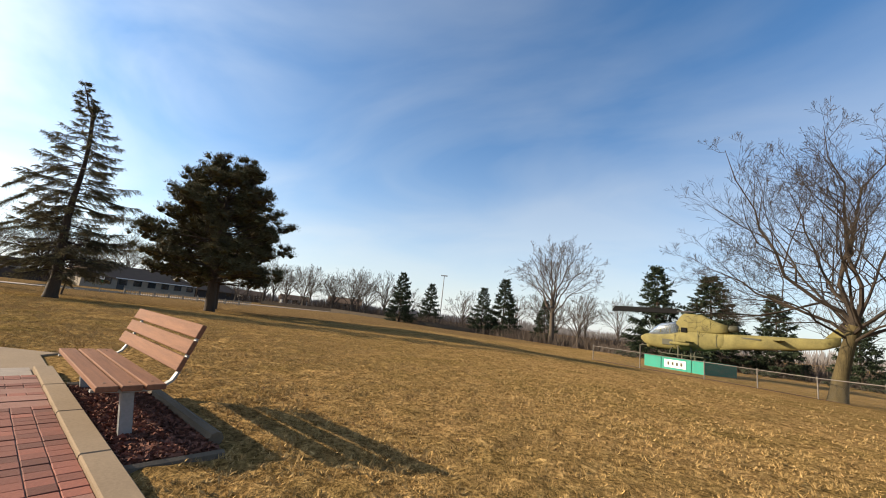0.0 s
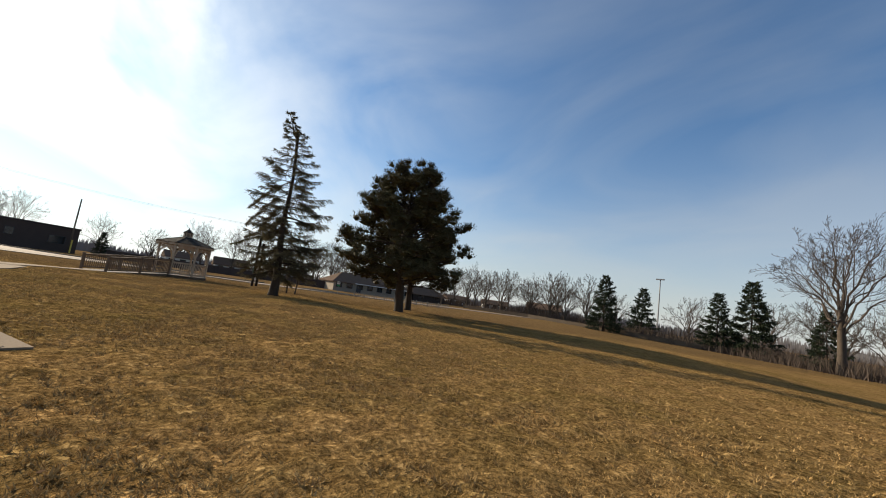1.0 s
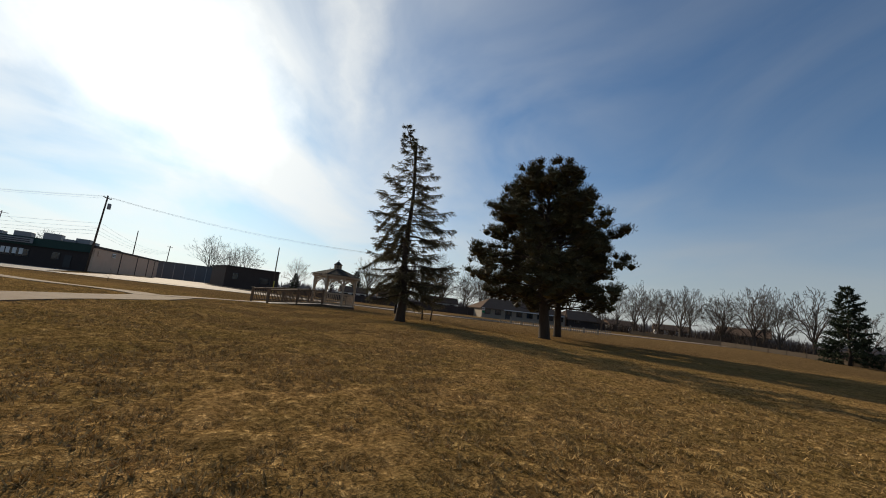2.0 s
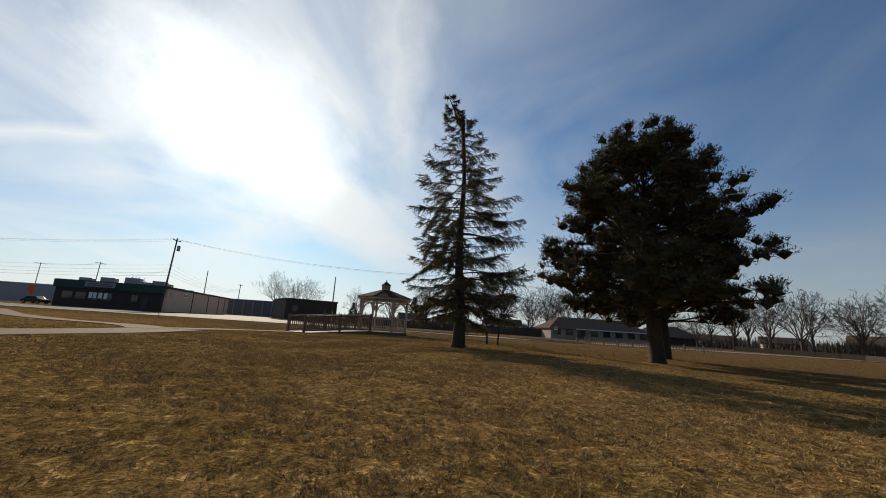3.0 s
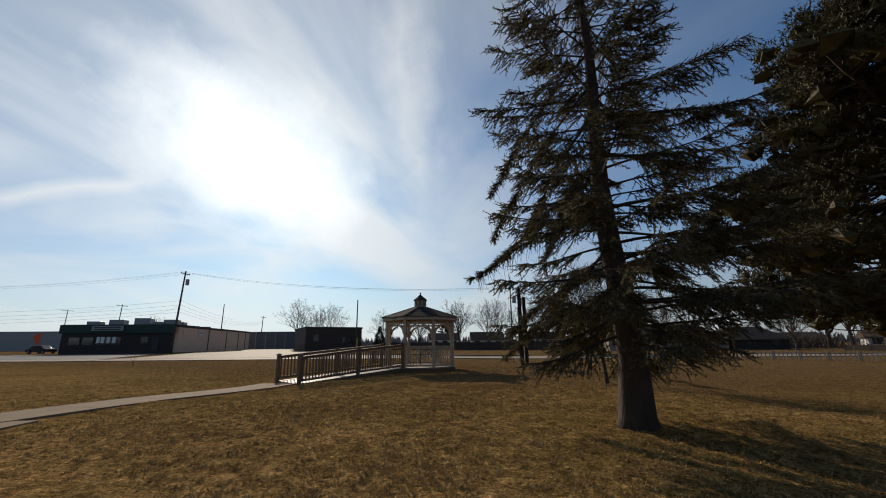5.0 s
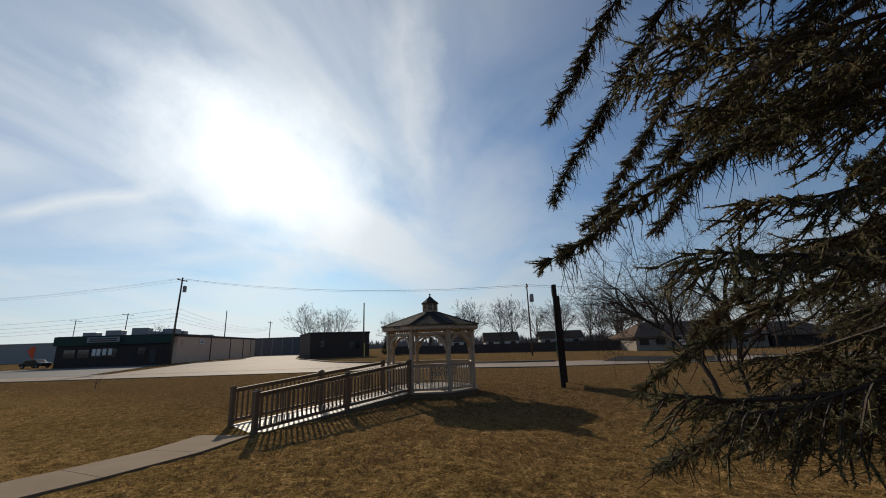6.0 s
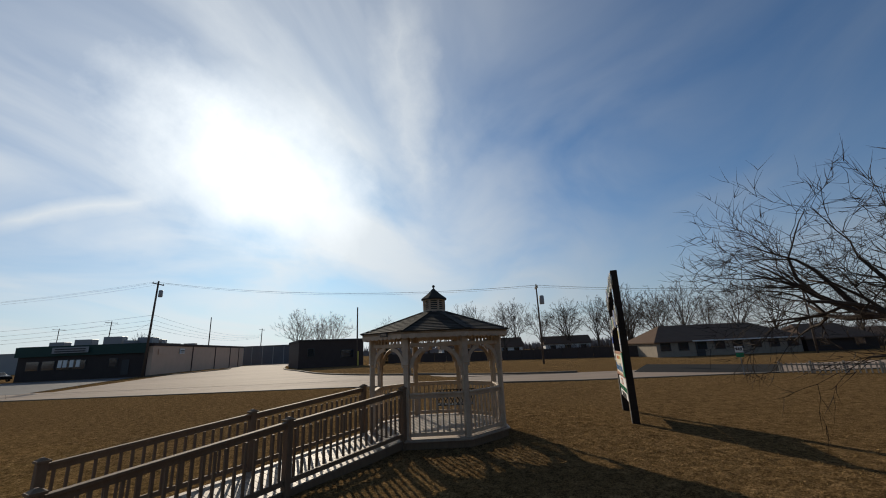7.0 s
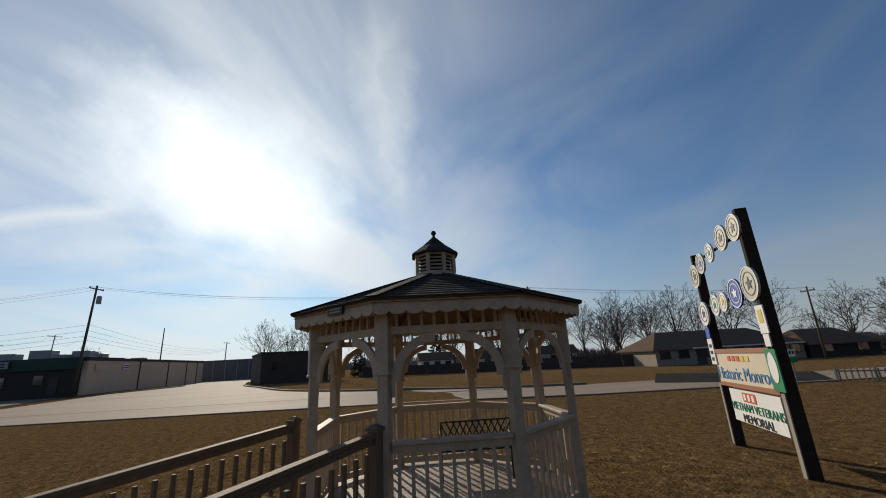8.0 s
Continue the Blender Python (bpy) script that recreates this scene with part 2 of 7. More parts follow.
MAT_MAPLETWIG = surface("brown maple limb", (0.062, 0.046, 0.034), (0.03, 0.023, 0.018), rough=0.95, scale=5, fine=30, bump=0, spec=0.1)
MAT_CABLE = surface("weathered cable sheath", (0.06, 0.06, 0.06), (0.09, 0.09, 0.09), rough=0.97, spec=0.0, bump=0)
MAT_BLACK = surface("black iron", (0.02, 0.02, 0.021), (0.035, 0.032, 0.03), rough=0.5, scale=9, fine=60, bump=0.1)
MAT_BARK = surface("rough grey-brown bark", (0.075, 0.055, 0.040), (0.030, 0.022, 0.017), rough=0.95, scale=5, fine=26, stretch=(1, 1, 0.3), bump=0.8, depth=0.03)
MAT_BARK_GREY = surface("pale grey bark", (0.11, 0.085, 0.063), (0.05, 0.039, 0.03), rough=0.95, scale=5, fine=30, stretch=(1, 1, 0.3), bump=0.6, depth=0.02)
MAT_TWIG = surface("bare twig", (0.105, 0.08, 0.062), (0.06, 0.047, 0.038), rough=0.9, scale=5, fine=30, bump=0)
MAT_SPRUCE = leaf_surface("spruce needles", (0.076, 0.094, 0.051), (0.18, 0.126, 0.068), through_light=0.42, island=0.5)
MAT_PINE = leaf_surface("pine needles", (0.055, 0.064, 0.025), (0.09, 0.06, 0.03), through_light=0.05, island=0.5)
MAT_FARCON = leaf_surface("far spruce needles", (0.024, 0.036, 0.021), (0.038, 0.048, 0.025), through_light=0.1, island=0.4)
MAT_BRUSH = surface("brown brush", (0.115, 0.086, 0.066), (0.07, 0.052, 0.042), rough=0.95, scale=1.5, fine=12, bump=0)
MAT_POLE = surface("weathered utility pole", (0.13, 0.095, 0.07), (0.085, 0.062, 0.048), rough=0.9, scale=4, fine=40, stretch=(1, 1, 0.1), bump=0.3)


# ---- mesh building ----
class Shape:
    """Collects vertices and faces of one mesh."""

    def __init__(self):
        self.v, self.f = [], []

    def add(self, verts, faces):
        k = len(self.v)
        self.v += [tuple(p) for p in verts]
        self.f += [tuple(i + k for i in f) for f in faces]
        return self

    def box(self, c, s, m=None):
        x, y, z = (k / 2 for k in s)
        pts = [Vector((a * x, b * y, d * z)) for a in (-1, 1) for b in (-1, 1) for d in (-1, 1)]
        if m is not None:
            pts = [m @ p for p in pts]
        c = Vector(c)
        return self.add([p + c for p in pts], [(0, 1, 3, 2), (4, 6, 7, 5), (0, 4, 5, 1), (2, 3, 7, 6), (0, 2, 6, 4), (1, 5, 7, 3)])

    def beam(self, p, q, w, h, up=(0, 0, 1)):
        """A bar of section w x h from p to q, h measured along up."""
        p, q = Vector(p), Vector(q)
        d = (q - p).normalized()
        side = d.cross(Vector(up))
        side = side.normalized() if side.length > 1e-6 else Vector((1, 0, 0))
        u = side.cross(d)
        pts = [e + side * (a * w / 2) + u * (b * h / 2) for e in (p, q) for a, b in ((-1, -1), (1, -1), (1, 1), (-1, 1))]
        return self.add(pts, [(3, 2, 1, 0), (4, 5, 6, 7), (0, 1, 5, 4), (1, 2, 6, 5), (2, 3, 7, 6), (3, 0, 4, 7)])

    def tube(self, pts, radii, n=6, caps=True):
        pts = [Vector(p) for p in pts]
        if isinstance(radii, (int, float)):
            radii = [radii] * len(pts)
        rings, side = [], None
        for i, p in enumerate(pts):
            d = (pts[min(i + 1, len(pts) - 1)] - pts[max(i - 1, 0)]).normalized()
            if side is None:
                side = d.cross(Vector((0, 0, 1)) if abs(d.z) < 0.9 else Vector((1, 0, 0))).normalized()
            else:
                side = (side - d * side.dot(d)).normalized()
            u = d.cross(side)
            rings.append([p + (side * math.cos(a) + u * math.sin(a)) * radii[i] for a in (2 * math.pi * k / n for k in range(n))])
        faces = [(i * n + k, i * n + (k + 1) % n, (i + 1) * n + (k + 1) % n, (i + 1) * n + k) for i in range(len(pts) - 1) for k in range(n)]
        if caps:
            faces += [tuple(range(n - 1, -1, -1)), tuple((len(pts) - 1) * n + k for k in range(n))]
        return self.add([p for r in rings for p in r], faces)

    def prism(self, poly, z0, z1, m=None):
        n = len(poly)
        pts = [Vector((x, y, z0)) for x, y in poly] + [Vector((x, y, z1)) for x, y in poly]
        if m is not None:
            pts = [m @ p for p in pts]
        faces = [tuple(range(n - 1, -1, -1)), tuple(range(n, 2 * n))] + [(k, (k + 1) % n, n + (k + 1) % n, n + k) for k in range(n)]
        return self.add(pts, faces)

    def loft(self, rings, closed_ends=True):
        """Skins rings of equal count."""
        n = len(rings[0])
        faces = [(i * n + k, i * n + (k + 1) % n, (i + 1) * n + (k + 1) % n, (i + 1) * n + k) for i in range(len(rings) - 1) for k in range(n)]
        if closed_ends:
            faces += [tuple(range(n - 1, -1, -1)), tuple((len(rings) - 1) * n + k for k in range(n))]
        return self.add([p for r in rings for p in r], faces)

    def lathe(self, profile, n=16, c=(0, 0, 0)):
        c = Vector(c)
        return self.loft([[c + Vector((r * math.cos(2 * math.pi * k / n), r * math.sin(2 * math.pi * k / n), z)) for k in range(n)] for r, z in profile])

    def mesh(self, name, material, smooth=False):
        me = bpy.data.meshes.new(name)
        me.from_pydata(self.v, [], self.f)
        me.materials.append(material)
        me.update()
        if smooth:
            me.shade_smooth()
        return me


def thing(name, m, label, category, group="", kind=""):
    ob = new(name)
    ob.empty_display_size = 0.2
    ob.matrix_world = m
    return tagged(ob, label, category, group, kind)


def part(name, shape, material, parent=None, label="", smooth=False, bevel=0.0):
    ob = new(name, shape.mesh(name, material, smooth) if isinstance(shape, Shape) else shape)
    if parent is not None:
        ob.parent = parent
    if bevel:
        b = ob.modifiers.new("edge", "BEVEL")
        b.width, b.segments, b.limit_method = bevel, 1, "ANGLE"
    return tagged(ob, label)


def single(name, shape, material, m, label, category, kind="", group="", smooth=False, bevel=0.0):
    ob = part(name, shape, material, None, label, smooth, bevel)
    ob.matrix_world = m
    return tagged(ob, label, category, group, kind)


def numpy_mesh(name, verts, faces, material):
    """A triangle mesh out of arrays, quickly."""
    me = bpy.data.meshes.new(name)
    me.vertices.add(len(verts))
    me.vertices.foreach_set("co", np.ascontiguousarray(verts, dtype=np.float32).ravel())
    me.loops.add(len(faces) * 3)
    me.loops.foreach_set("vertex_index", np.ascontiguousarray(faces, dtype=np.int32).ravel())
    me.polygons.add(len(faces))
    me.polygons.foreach_set("loop_start", np.arange(0, len(faces) * 3, 3, dtype=np.int32))
    me.update(calc_edges=True)
    me.materials.append(material)
    return me


# ---- ground ----
def ground_z(x, y):
    f = np.maximum(0.0, 0.9 * x + 0.45 * y - 10.0)
    f = f * f / (f + 6.0)
    north = 0.28 / (1 + np.exp(np.clip(-(y - 17.5) / 1.8, -40, 40)))
    return -0.95 * (1 - np.exp(-f / 11.0)) - north - 0.14 / (1 + np.exp(np.clip((x + 24.0) / 1.5, -40, 40))) / (1 + np.exp(np.clip((y - 15.0) / 0.7, -40, 40)))


def gz(x, y):
    return float(ground_z(np.float64(x), np.float64(y)))


PATHS = [[(-0.94, 0.70), (-5.5, -0.3), (-10.0, -1.3), (-13.3, -0.5), (-16.2, 1.0), (-19.6, 1.7), (-20.5, 1.75)],
         [(-18.9, 1.2), (-21.0, 0.2), (-23.1, -1.6), (-24.8, -3.5), (-32.0, -10.0), (-45.0, -18.0)],
         [(-19.8, 1.6), (-22.0, 2.9), (-23.5, 4.3), (-25.0, 5.4), (-26.6, 5.85)], [(-26.6, 5.8), (-31.2, 10.3)]]


def keep_off(P):
    """True where the lawn is open: off the footpaths, the terrace, the bed and the buildings."""
    ok = np.ones(len(P), bool)
    for line, w in zip(PATHS, (1.0, 0.8, 0.7, 0.95)):
        for a, b in zip(line, line[1:]):
            a, b = np.array(a), np.array(b)
            t = np.clip(((P - a) @ (b - a)) / ((b - a) @ (b - a)), 0, 1)
            ok &= np.linalg.norm(P - (a + t[:, None] * (b - a)), axis=1) > w
    q = P - np.array([2.53, -0.17])
    lx, ly = q @ np.array([-0.866, 0.5]), q @ np.array([-0.5, -0.866])
    ok &= ~((lx > -3.1) & (lx < 4.05) & (ly > 0.46) & (ly < 3.3))
    ok &= ~((lx > -0.47) & (lx < 1.87) & (ly > -0.15) & (ly < 0.5))
    ok &= np.linalg.norm(P - np.array([-32.05, 12.0]), axis=1) > 2.1
    g = (P - np.array(ROAD_P)[:2]) @ np.array(ROAD_N)[:2]
    return ok & (g < 1.6)


def lump(P, f, a):
    """Smooth value noise over the lawn."""
    q = P * f
    c = np.floor(q)
    w = q - c
    w = w * w * (3 - 2 * w)
    h = lambda i, j: np.abs(np.sin((c[:, 0] + i) * 12.9898 + (c[:, 1] + j) * 78.233 + a) * 43758.5453) % 1.0
    return (h(0, 0) * (1 - w[:, 0]) + h(1, 0) * w[:, 0]) * (1 - w[:, 1]) + (h(0, 1) * (1 - w[:, 0]) + h(1, 1) * w[:, 0]) * w[:, 1]


def make_ground():
    def axis(lo, hi, fine0, fine1, step):
        core = np.concatenate([np.arange(lo, fine0, 0.8), np.arange(fine0, fine1, step), np.arange(fine1, hi + 0.8, 0.8)])
        out = np.array([8.0, 20, 45, 90, 180, 400, 900, 2000])
        return np.concatenate([core[0] - out[::-1], core, core[-1] + out])
    xs, ys = axis(-56, 36, -36.0, 9.0, 0.08), axis(-24, 60, -1.5, 17.0, 0.08)
    X, Y = np.meshgrid(xs, ys, indexing="ij")
    Z = ground_z(X, Y)
    near = np.exp(-(((X + 12) / 35) ** 2 + ((Y - 8) / 30) ** 2))
    Z = Z + 0.018 * near * (np.sin(X * 1.3 + 2 * np.sin(Y * 0.7)) * np.sin(Y * 1.1 + np.sin(X * 0.5)))
    # tussocks of the worn turf
    P = np.stack([X.ravel(), Y.ravel()], 1)
    R = P @ np.array([[0.8, -0.6], [0.6, 0.8]])
    t = 0.22 * lump(R, 3.6, 1.0) + 0.66 * lump(P, 7.4, 2.0) + 0.12 * lump(R, 1.7, 3.0)
    inside = (P[:, 0] > -36.5) & (P[:, 0] < 9.5) & (P[:, 1] > -3) & (P[:, 1] < 17) & keep_off(P)
    Z = Z + (np.where(inside, (np.maximum(t, 0.30) - 0.60) * 0.075, -0.012)).reshape(Z.shape)
    v = np.stack([X, Y, Z], -1).reshape(-1, 3)
    nx, ny = len(xs), len(ys)
    i = (np.arange(nx - 1)[:, None] * ny + np.arange(ny - 1)[None, :]).ravel()
    f = np.concatenate([np.stack([i, i + ny, i + ny + 1], 1), np.stack([i, i + ny + 1, i + 1], 1)])
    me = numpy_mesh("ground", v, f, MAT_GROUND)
    me.shade_smooth()
    return tagged(new("ground", me), "dry winter lawn, straw brown with dull green patches", "lawn", kind="structure")


# the road runs past beyond the gazebo
ROAD_P, ROAD_D = Vector((-46.3, 10.2, 0)), Vector((0.29, 0.957, 0)).normalized()
ROAD_N = Vector((-ROAD_D.y, ROAD_D.x, 0))

make_ground()


def road_pt(along, across, z=0.0):
    p = ROAD_P + ROAD_D * along + ROAD_N * across
    return Vector((p.x, p.y, z + gz(p.x, p.y)))


def strip(name, a0, a1, c0, c1, z, material, label, category, thick=0.25):
    s = Shape()
    n = max(2, int((a1 - a0) / 6))
    rings = []
    for k in range(n + 1):
        a = a0 + (a1 - a0) * k / n
        top = [road_pt(a, c0, z), road_pt(a, c1, z)]
        rings.append([top[0], top[1], top[1] - Vector((0, 0, thick)), top[0] - Vector((0, 0, thick))])
    s.loft(rings)
    return single(name, s, material, Matrix(), label, category, kind="structure")


MAT_ROAD = surface("sun-bleached road", (0.32, 0.24, 0.178), (0.21, 0.16, 0.12), rough=0.82, spec=0.14, scale=0.5, fine=14, bump=0.12, contrast=0.9, stretch=(1.0, 0.12, 1))
strip("road", -160, 170, 2.2, 9.0, 0.02, MAT_ROAD, "wide sun-bleached asphalt road beside the lawn", "road")


# ---- trees ----
def rand_dir(rng, d, angle):
    """d turned by about angle (radians) to a random side."""
    d = d.normalized()
    s = d.orthogonal().normalized()
    s = Matrix.Rotation(rng.uniform(0, 2 * math.pi), 3, d) @ s
    return (d * math.cos(angle) + s * math.sin(angle)).normalized()


def grow(shape, rng, p, d, length, r, level, wander, lift, kids, spread, thin=0.004):
    n = 4 if level >= 3 else 3
    pts, radii = [p], [r]
    for k in range(n):
        d = (d + Vector((rng.gauss(0, wander), rng.gauss(0, wander), rng.gauss(0, wander) + lift))).normalized()
        p = p + d * (length / n)
        pts.append(p)
        radii.append(r * (1 - 0.55 * (k + 1) / n) if level else r * (1 - 0.85 * (k + 1) / n))
    if level == 0:
        pts, radii = pts[::2] if n % 2 == 0 else [pts[0], pts[1], pts[-1]], [radii[0], radii[1], radii[-1]]
    shape.tube(pts, radii, 5 if level >= 3 else 3, caps=False)
    if level == 0:
        return
    for k in range(kids[level]):
        i = rng.randint(1, n) if k else n
        q = pts[i]
        sub = rand_dir(rng, (pts[i] - pts[i - 1]), rng.uniform(*spread))
        grow(shape, rng, q, sub, length * rng.uniform(0.55, 0.82), max(radii[i] * rng.uniform(0.55, 0.8), thin), level - 1, wander, lift, kids, spread, thin)


def bare_tree(name, m, height, trunk_r, fork, label, seed, limbs=5, kids=(0, 4, 4, 4, 3), spread=(0.35, 0.85), wander=0.10, lift=0.05,
              bark=None, limb_len=0.42, open_angle=(0.35, 0.8), trunks=1, lean=0.0, category="tree", group="", thin=0.004, limb_r=(0.4, 0.62), twig=None):
    rng = random.Random(seed)
    tree = thing(name, m, label, category, group)
    trunk, crown = Shape(), Shape()
    for j in range(trunks):
        a = rng.uniform(0, 6.28) if trunks == 1 else j * 6.28 / trunks + 0.6
        base = Vector((math.cos(a), math.sin(a), 0)) * (0.12 if trunks > 1 else 0)
        d = Vector((math.cos(a) * lean, math.sin(a) * lean, 1)).normalized()
        pts, radii = [base - Vector((0, 0, 0.15))], [trunk_r * 1.35]
        p = base
        for k in range(5):
            pts.append(p + d * (fork * (k + 0.15) / 4))
            radii.append(trunk_r * (1.12 - 0.09 * k))
            d = (d + Vector((rng.gauss(0, 0.03), rng.gauss(0, 0.03), 0))).normalized()
        trunk.tube(pts, radii, 10, caps=False)
        top = pts[-1]
        for k in range(limbs):
            b = k * 2.4 + rng.uniform(-0.4, 0.4)
            t = rng.uniform(*open_angle)
            sub = Vector((math.cos(b) * math.sin(t), math.sin(b) * math.sin(t), math.cos(t)))
            q = top - (pts[-1] - pts[-2]) * rng.uniform(0, 0.8)
            grow(crown, rng, q, sub, height * limb_len * rng.uniform(0.8, 1.15), trunk_r * rng.uniform(*limb_r), len(kids) - 1, wander, lift, kids, spread, thin)
    part("trunk", trunk, bark or MAT_BARK_GREY, tree, smooth=True)
    part("crown", crown, twig or MAT_TWIG, tree, "bare twigs")
    return tree


def limb_path(rng, a, b, sag, n, jitter):
    """Points from a to b, bowed by sag, with a crooked line."""
    out = []
    for k in range(n + 1):
        u = k / n
        q = a.lerp(b, u) + sag * math.sin(math.pi * u)
        out.append(q + Vector((rng.gauss(0, jitter), rng.gauss(0, jitter), rng.gauss(0, jitter))) * (0 if k in (0, n) else 1))
    return out


def ramify(shape, rng, path, r, level, kids, thin, angle, rise):
    """A tapering limb along a path with side branches all along it, shorter towards its tip."""
    n = len(path) - 1
    total = sum((b - a).length for a, b in zip(path, path[1:]))
    radii = [max(r * (1 - 0.88 * k / n), thin) for k in range(n + 1)]
    shape.tube(path, radii, 6 if r > 0.06 else 4 if r > 0.02 else 3, caps=False)
    if level == 0:
        return
    for k in range(kids[level]):
        u = 0.22 + 0.78 * (k + rng.random()) / kids[level]
        i = min(int(u * n), n - 1)
        o = path[i].lerp(path[i + 1], u * n - i)
        d = rand_dir(rng, path[i + 1] - path[i], rng.uniform(*angle))
        d = (d + Vector((0, 0, rise))).normalized()
        length = total * (0.52 * (1 - u) + 0.17) * rng.uniform(0.7, 1.3)
        m = 4 if level > 2 else 3 if level == 2 else 2 if level == 1 else 1
        bend = Vector((rng.gauss(0, 0.06), rng.gauss(0, 0.06), rng.uniform(-0.1, 0.02))) * length
        ramify(shape, rng, limb_path(rng, o, o + d * length, bend, m, 0.03 * length), max(radii[i] * rng.uniform(0.42, 0.62), thin), level - 1, kids, thin, angle, rise)


def crown_tree(name, m, trunk, radii, limbs, label, seed, kids, thin, bark, twig, angle=(0.45, 0.95), rise=0.18, group=""):
    """A bare broad-leaved tree: a crooked trunk, and limbs that each leave it at a height and pass through a bend to a tip."""
    rng = random.Random(seed)
    tree = thing(name, m, label, "tree", group)
    stem, crown = Shape(), Shape()
    line = [Vector(p) for p in trunk]
    stem.tube([line[0] - Vector((0, 0, 0.2)), line[0] + Vector((0, 0, 0.12))] + line[1:], [radii[0] * 1.45, radii[0] * 1.12] + list(radii[1:]), 12, caps=False)
    for start, bend, tip, r in limbs:
        i = min(int(start * (len(line) - 1)), len(line) - 2)
        a = line[i].lerp(line[i + 1], start * (len(line) - 1) - i)
        b, c = Vector(bend), Vector(tip)
        path = [a * (1 - u) ** 2 + b * 2 * u * (1 - u) + c * u * u for u in (k / 8 for k in range(9))]
        wob = (c - a).length * 0.018
        path = [path[0]] + [q + Vector((rng.gauss(0, wob), rng.gauss(0, wob), rng.gauss(0, wob))) for q in path[1:-1]] + [path[-1]]
        ramify(crown, rng, path, r, len(kids) - 1, kids, thin, angle, rise)
    part("trunk", stem, bark, tree, smooth=True)
    part("crown", crown, twig, tree, "bare twigs")
    return tree


def round_limbs(rng, count, fork, height, low, radius, r):
    """Limbs that fill a rounded crown: steep ones to the top, flat ones low on the sides."""
    out = []
    for k in range(count):
        u = (k + 0.5) / count
        t = 1.62 * u ** 0.8
        a = k * 2.399 + rng.uniform(-0.4, 0.4)
        h = low + (height - low) * (0.30 + 0.70 * math.cos(t)) if t < 1.57 else low
        h *= rng.uniform(0.9, 1.06)
        q = radius * math.sin(min(t, 1.57)) ** 0.85 * rng.uniform(0.85, 1.1)
        tip = Vector((math.cos(a) * q, math.sin(a) * q, h))
        start = 1.0 - 0.42 * u * rng.random()
        z = fork * start
        bend = Vector((tip.x * 0.42, tip.y * 0.42, z + (h - z) * (0.62 + 0.25 * u)))
        out.append((start, bend, tip, r * rng.uniform(0.75, 1.1)))
    return out


def needles(centres, dirs, lengths, count, size, width, spread, rng):
    """Triangular needles set round shoots; returns vertices and faces as arrays."""
    n = len(centres)
    t = rng.random((n, count))
    base = centres[:, None, :] + dirs[:, None, :] * (lengths[:, None] * t)[:, :, None]
    rnd = rng.normal(size=(n, count, 3))
    nd = dirs[:, None, :] * (1 - spread) + rnd / np.linalg.norm(rnd, axis=2, keepdims=True) * spread
    nd /= np.linalg.norm(nd, axis=2, keepdims=True)
    side = np.cross(nd, rng.normal(size=(n, count, 3)))
    side /= np.linalg.norm(side, axis=2, keepdims=True) + 1e-9
    L = size * rng.uniform(0.7, 1.25, (n, count, 1))
    a, b, c = base - side * width / 2, base + side * width / 2, base + nd * L
    v = np.stack([a, b, c], 2).reshape(-1, 3)
    return v, np.arange(len(v)).reshape(-1, 3)


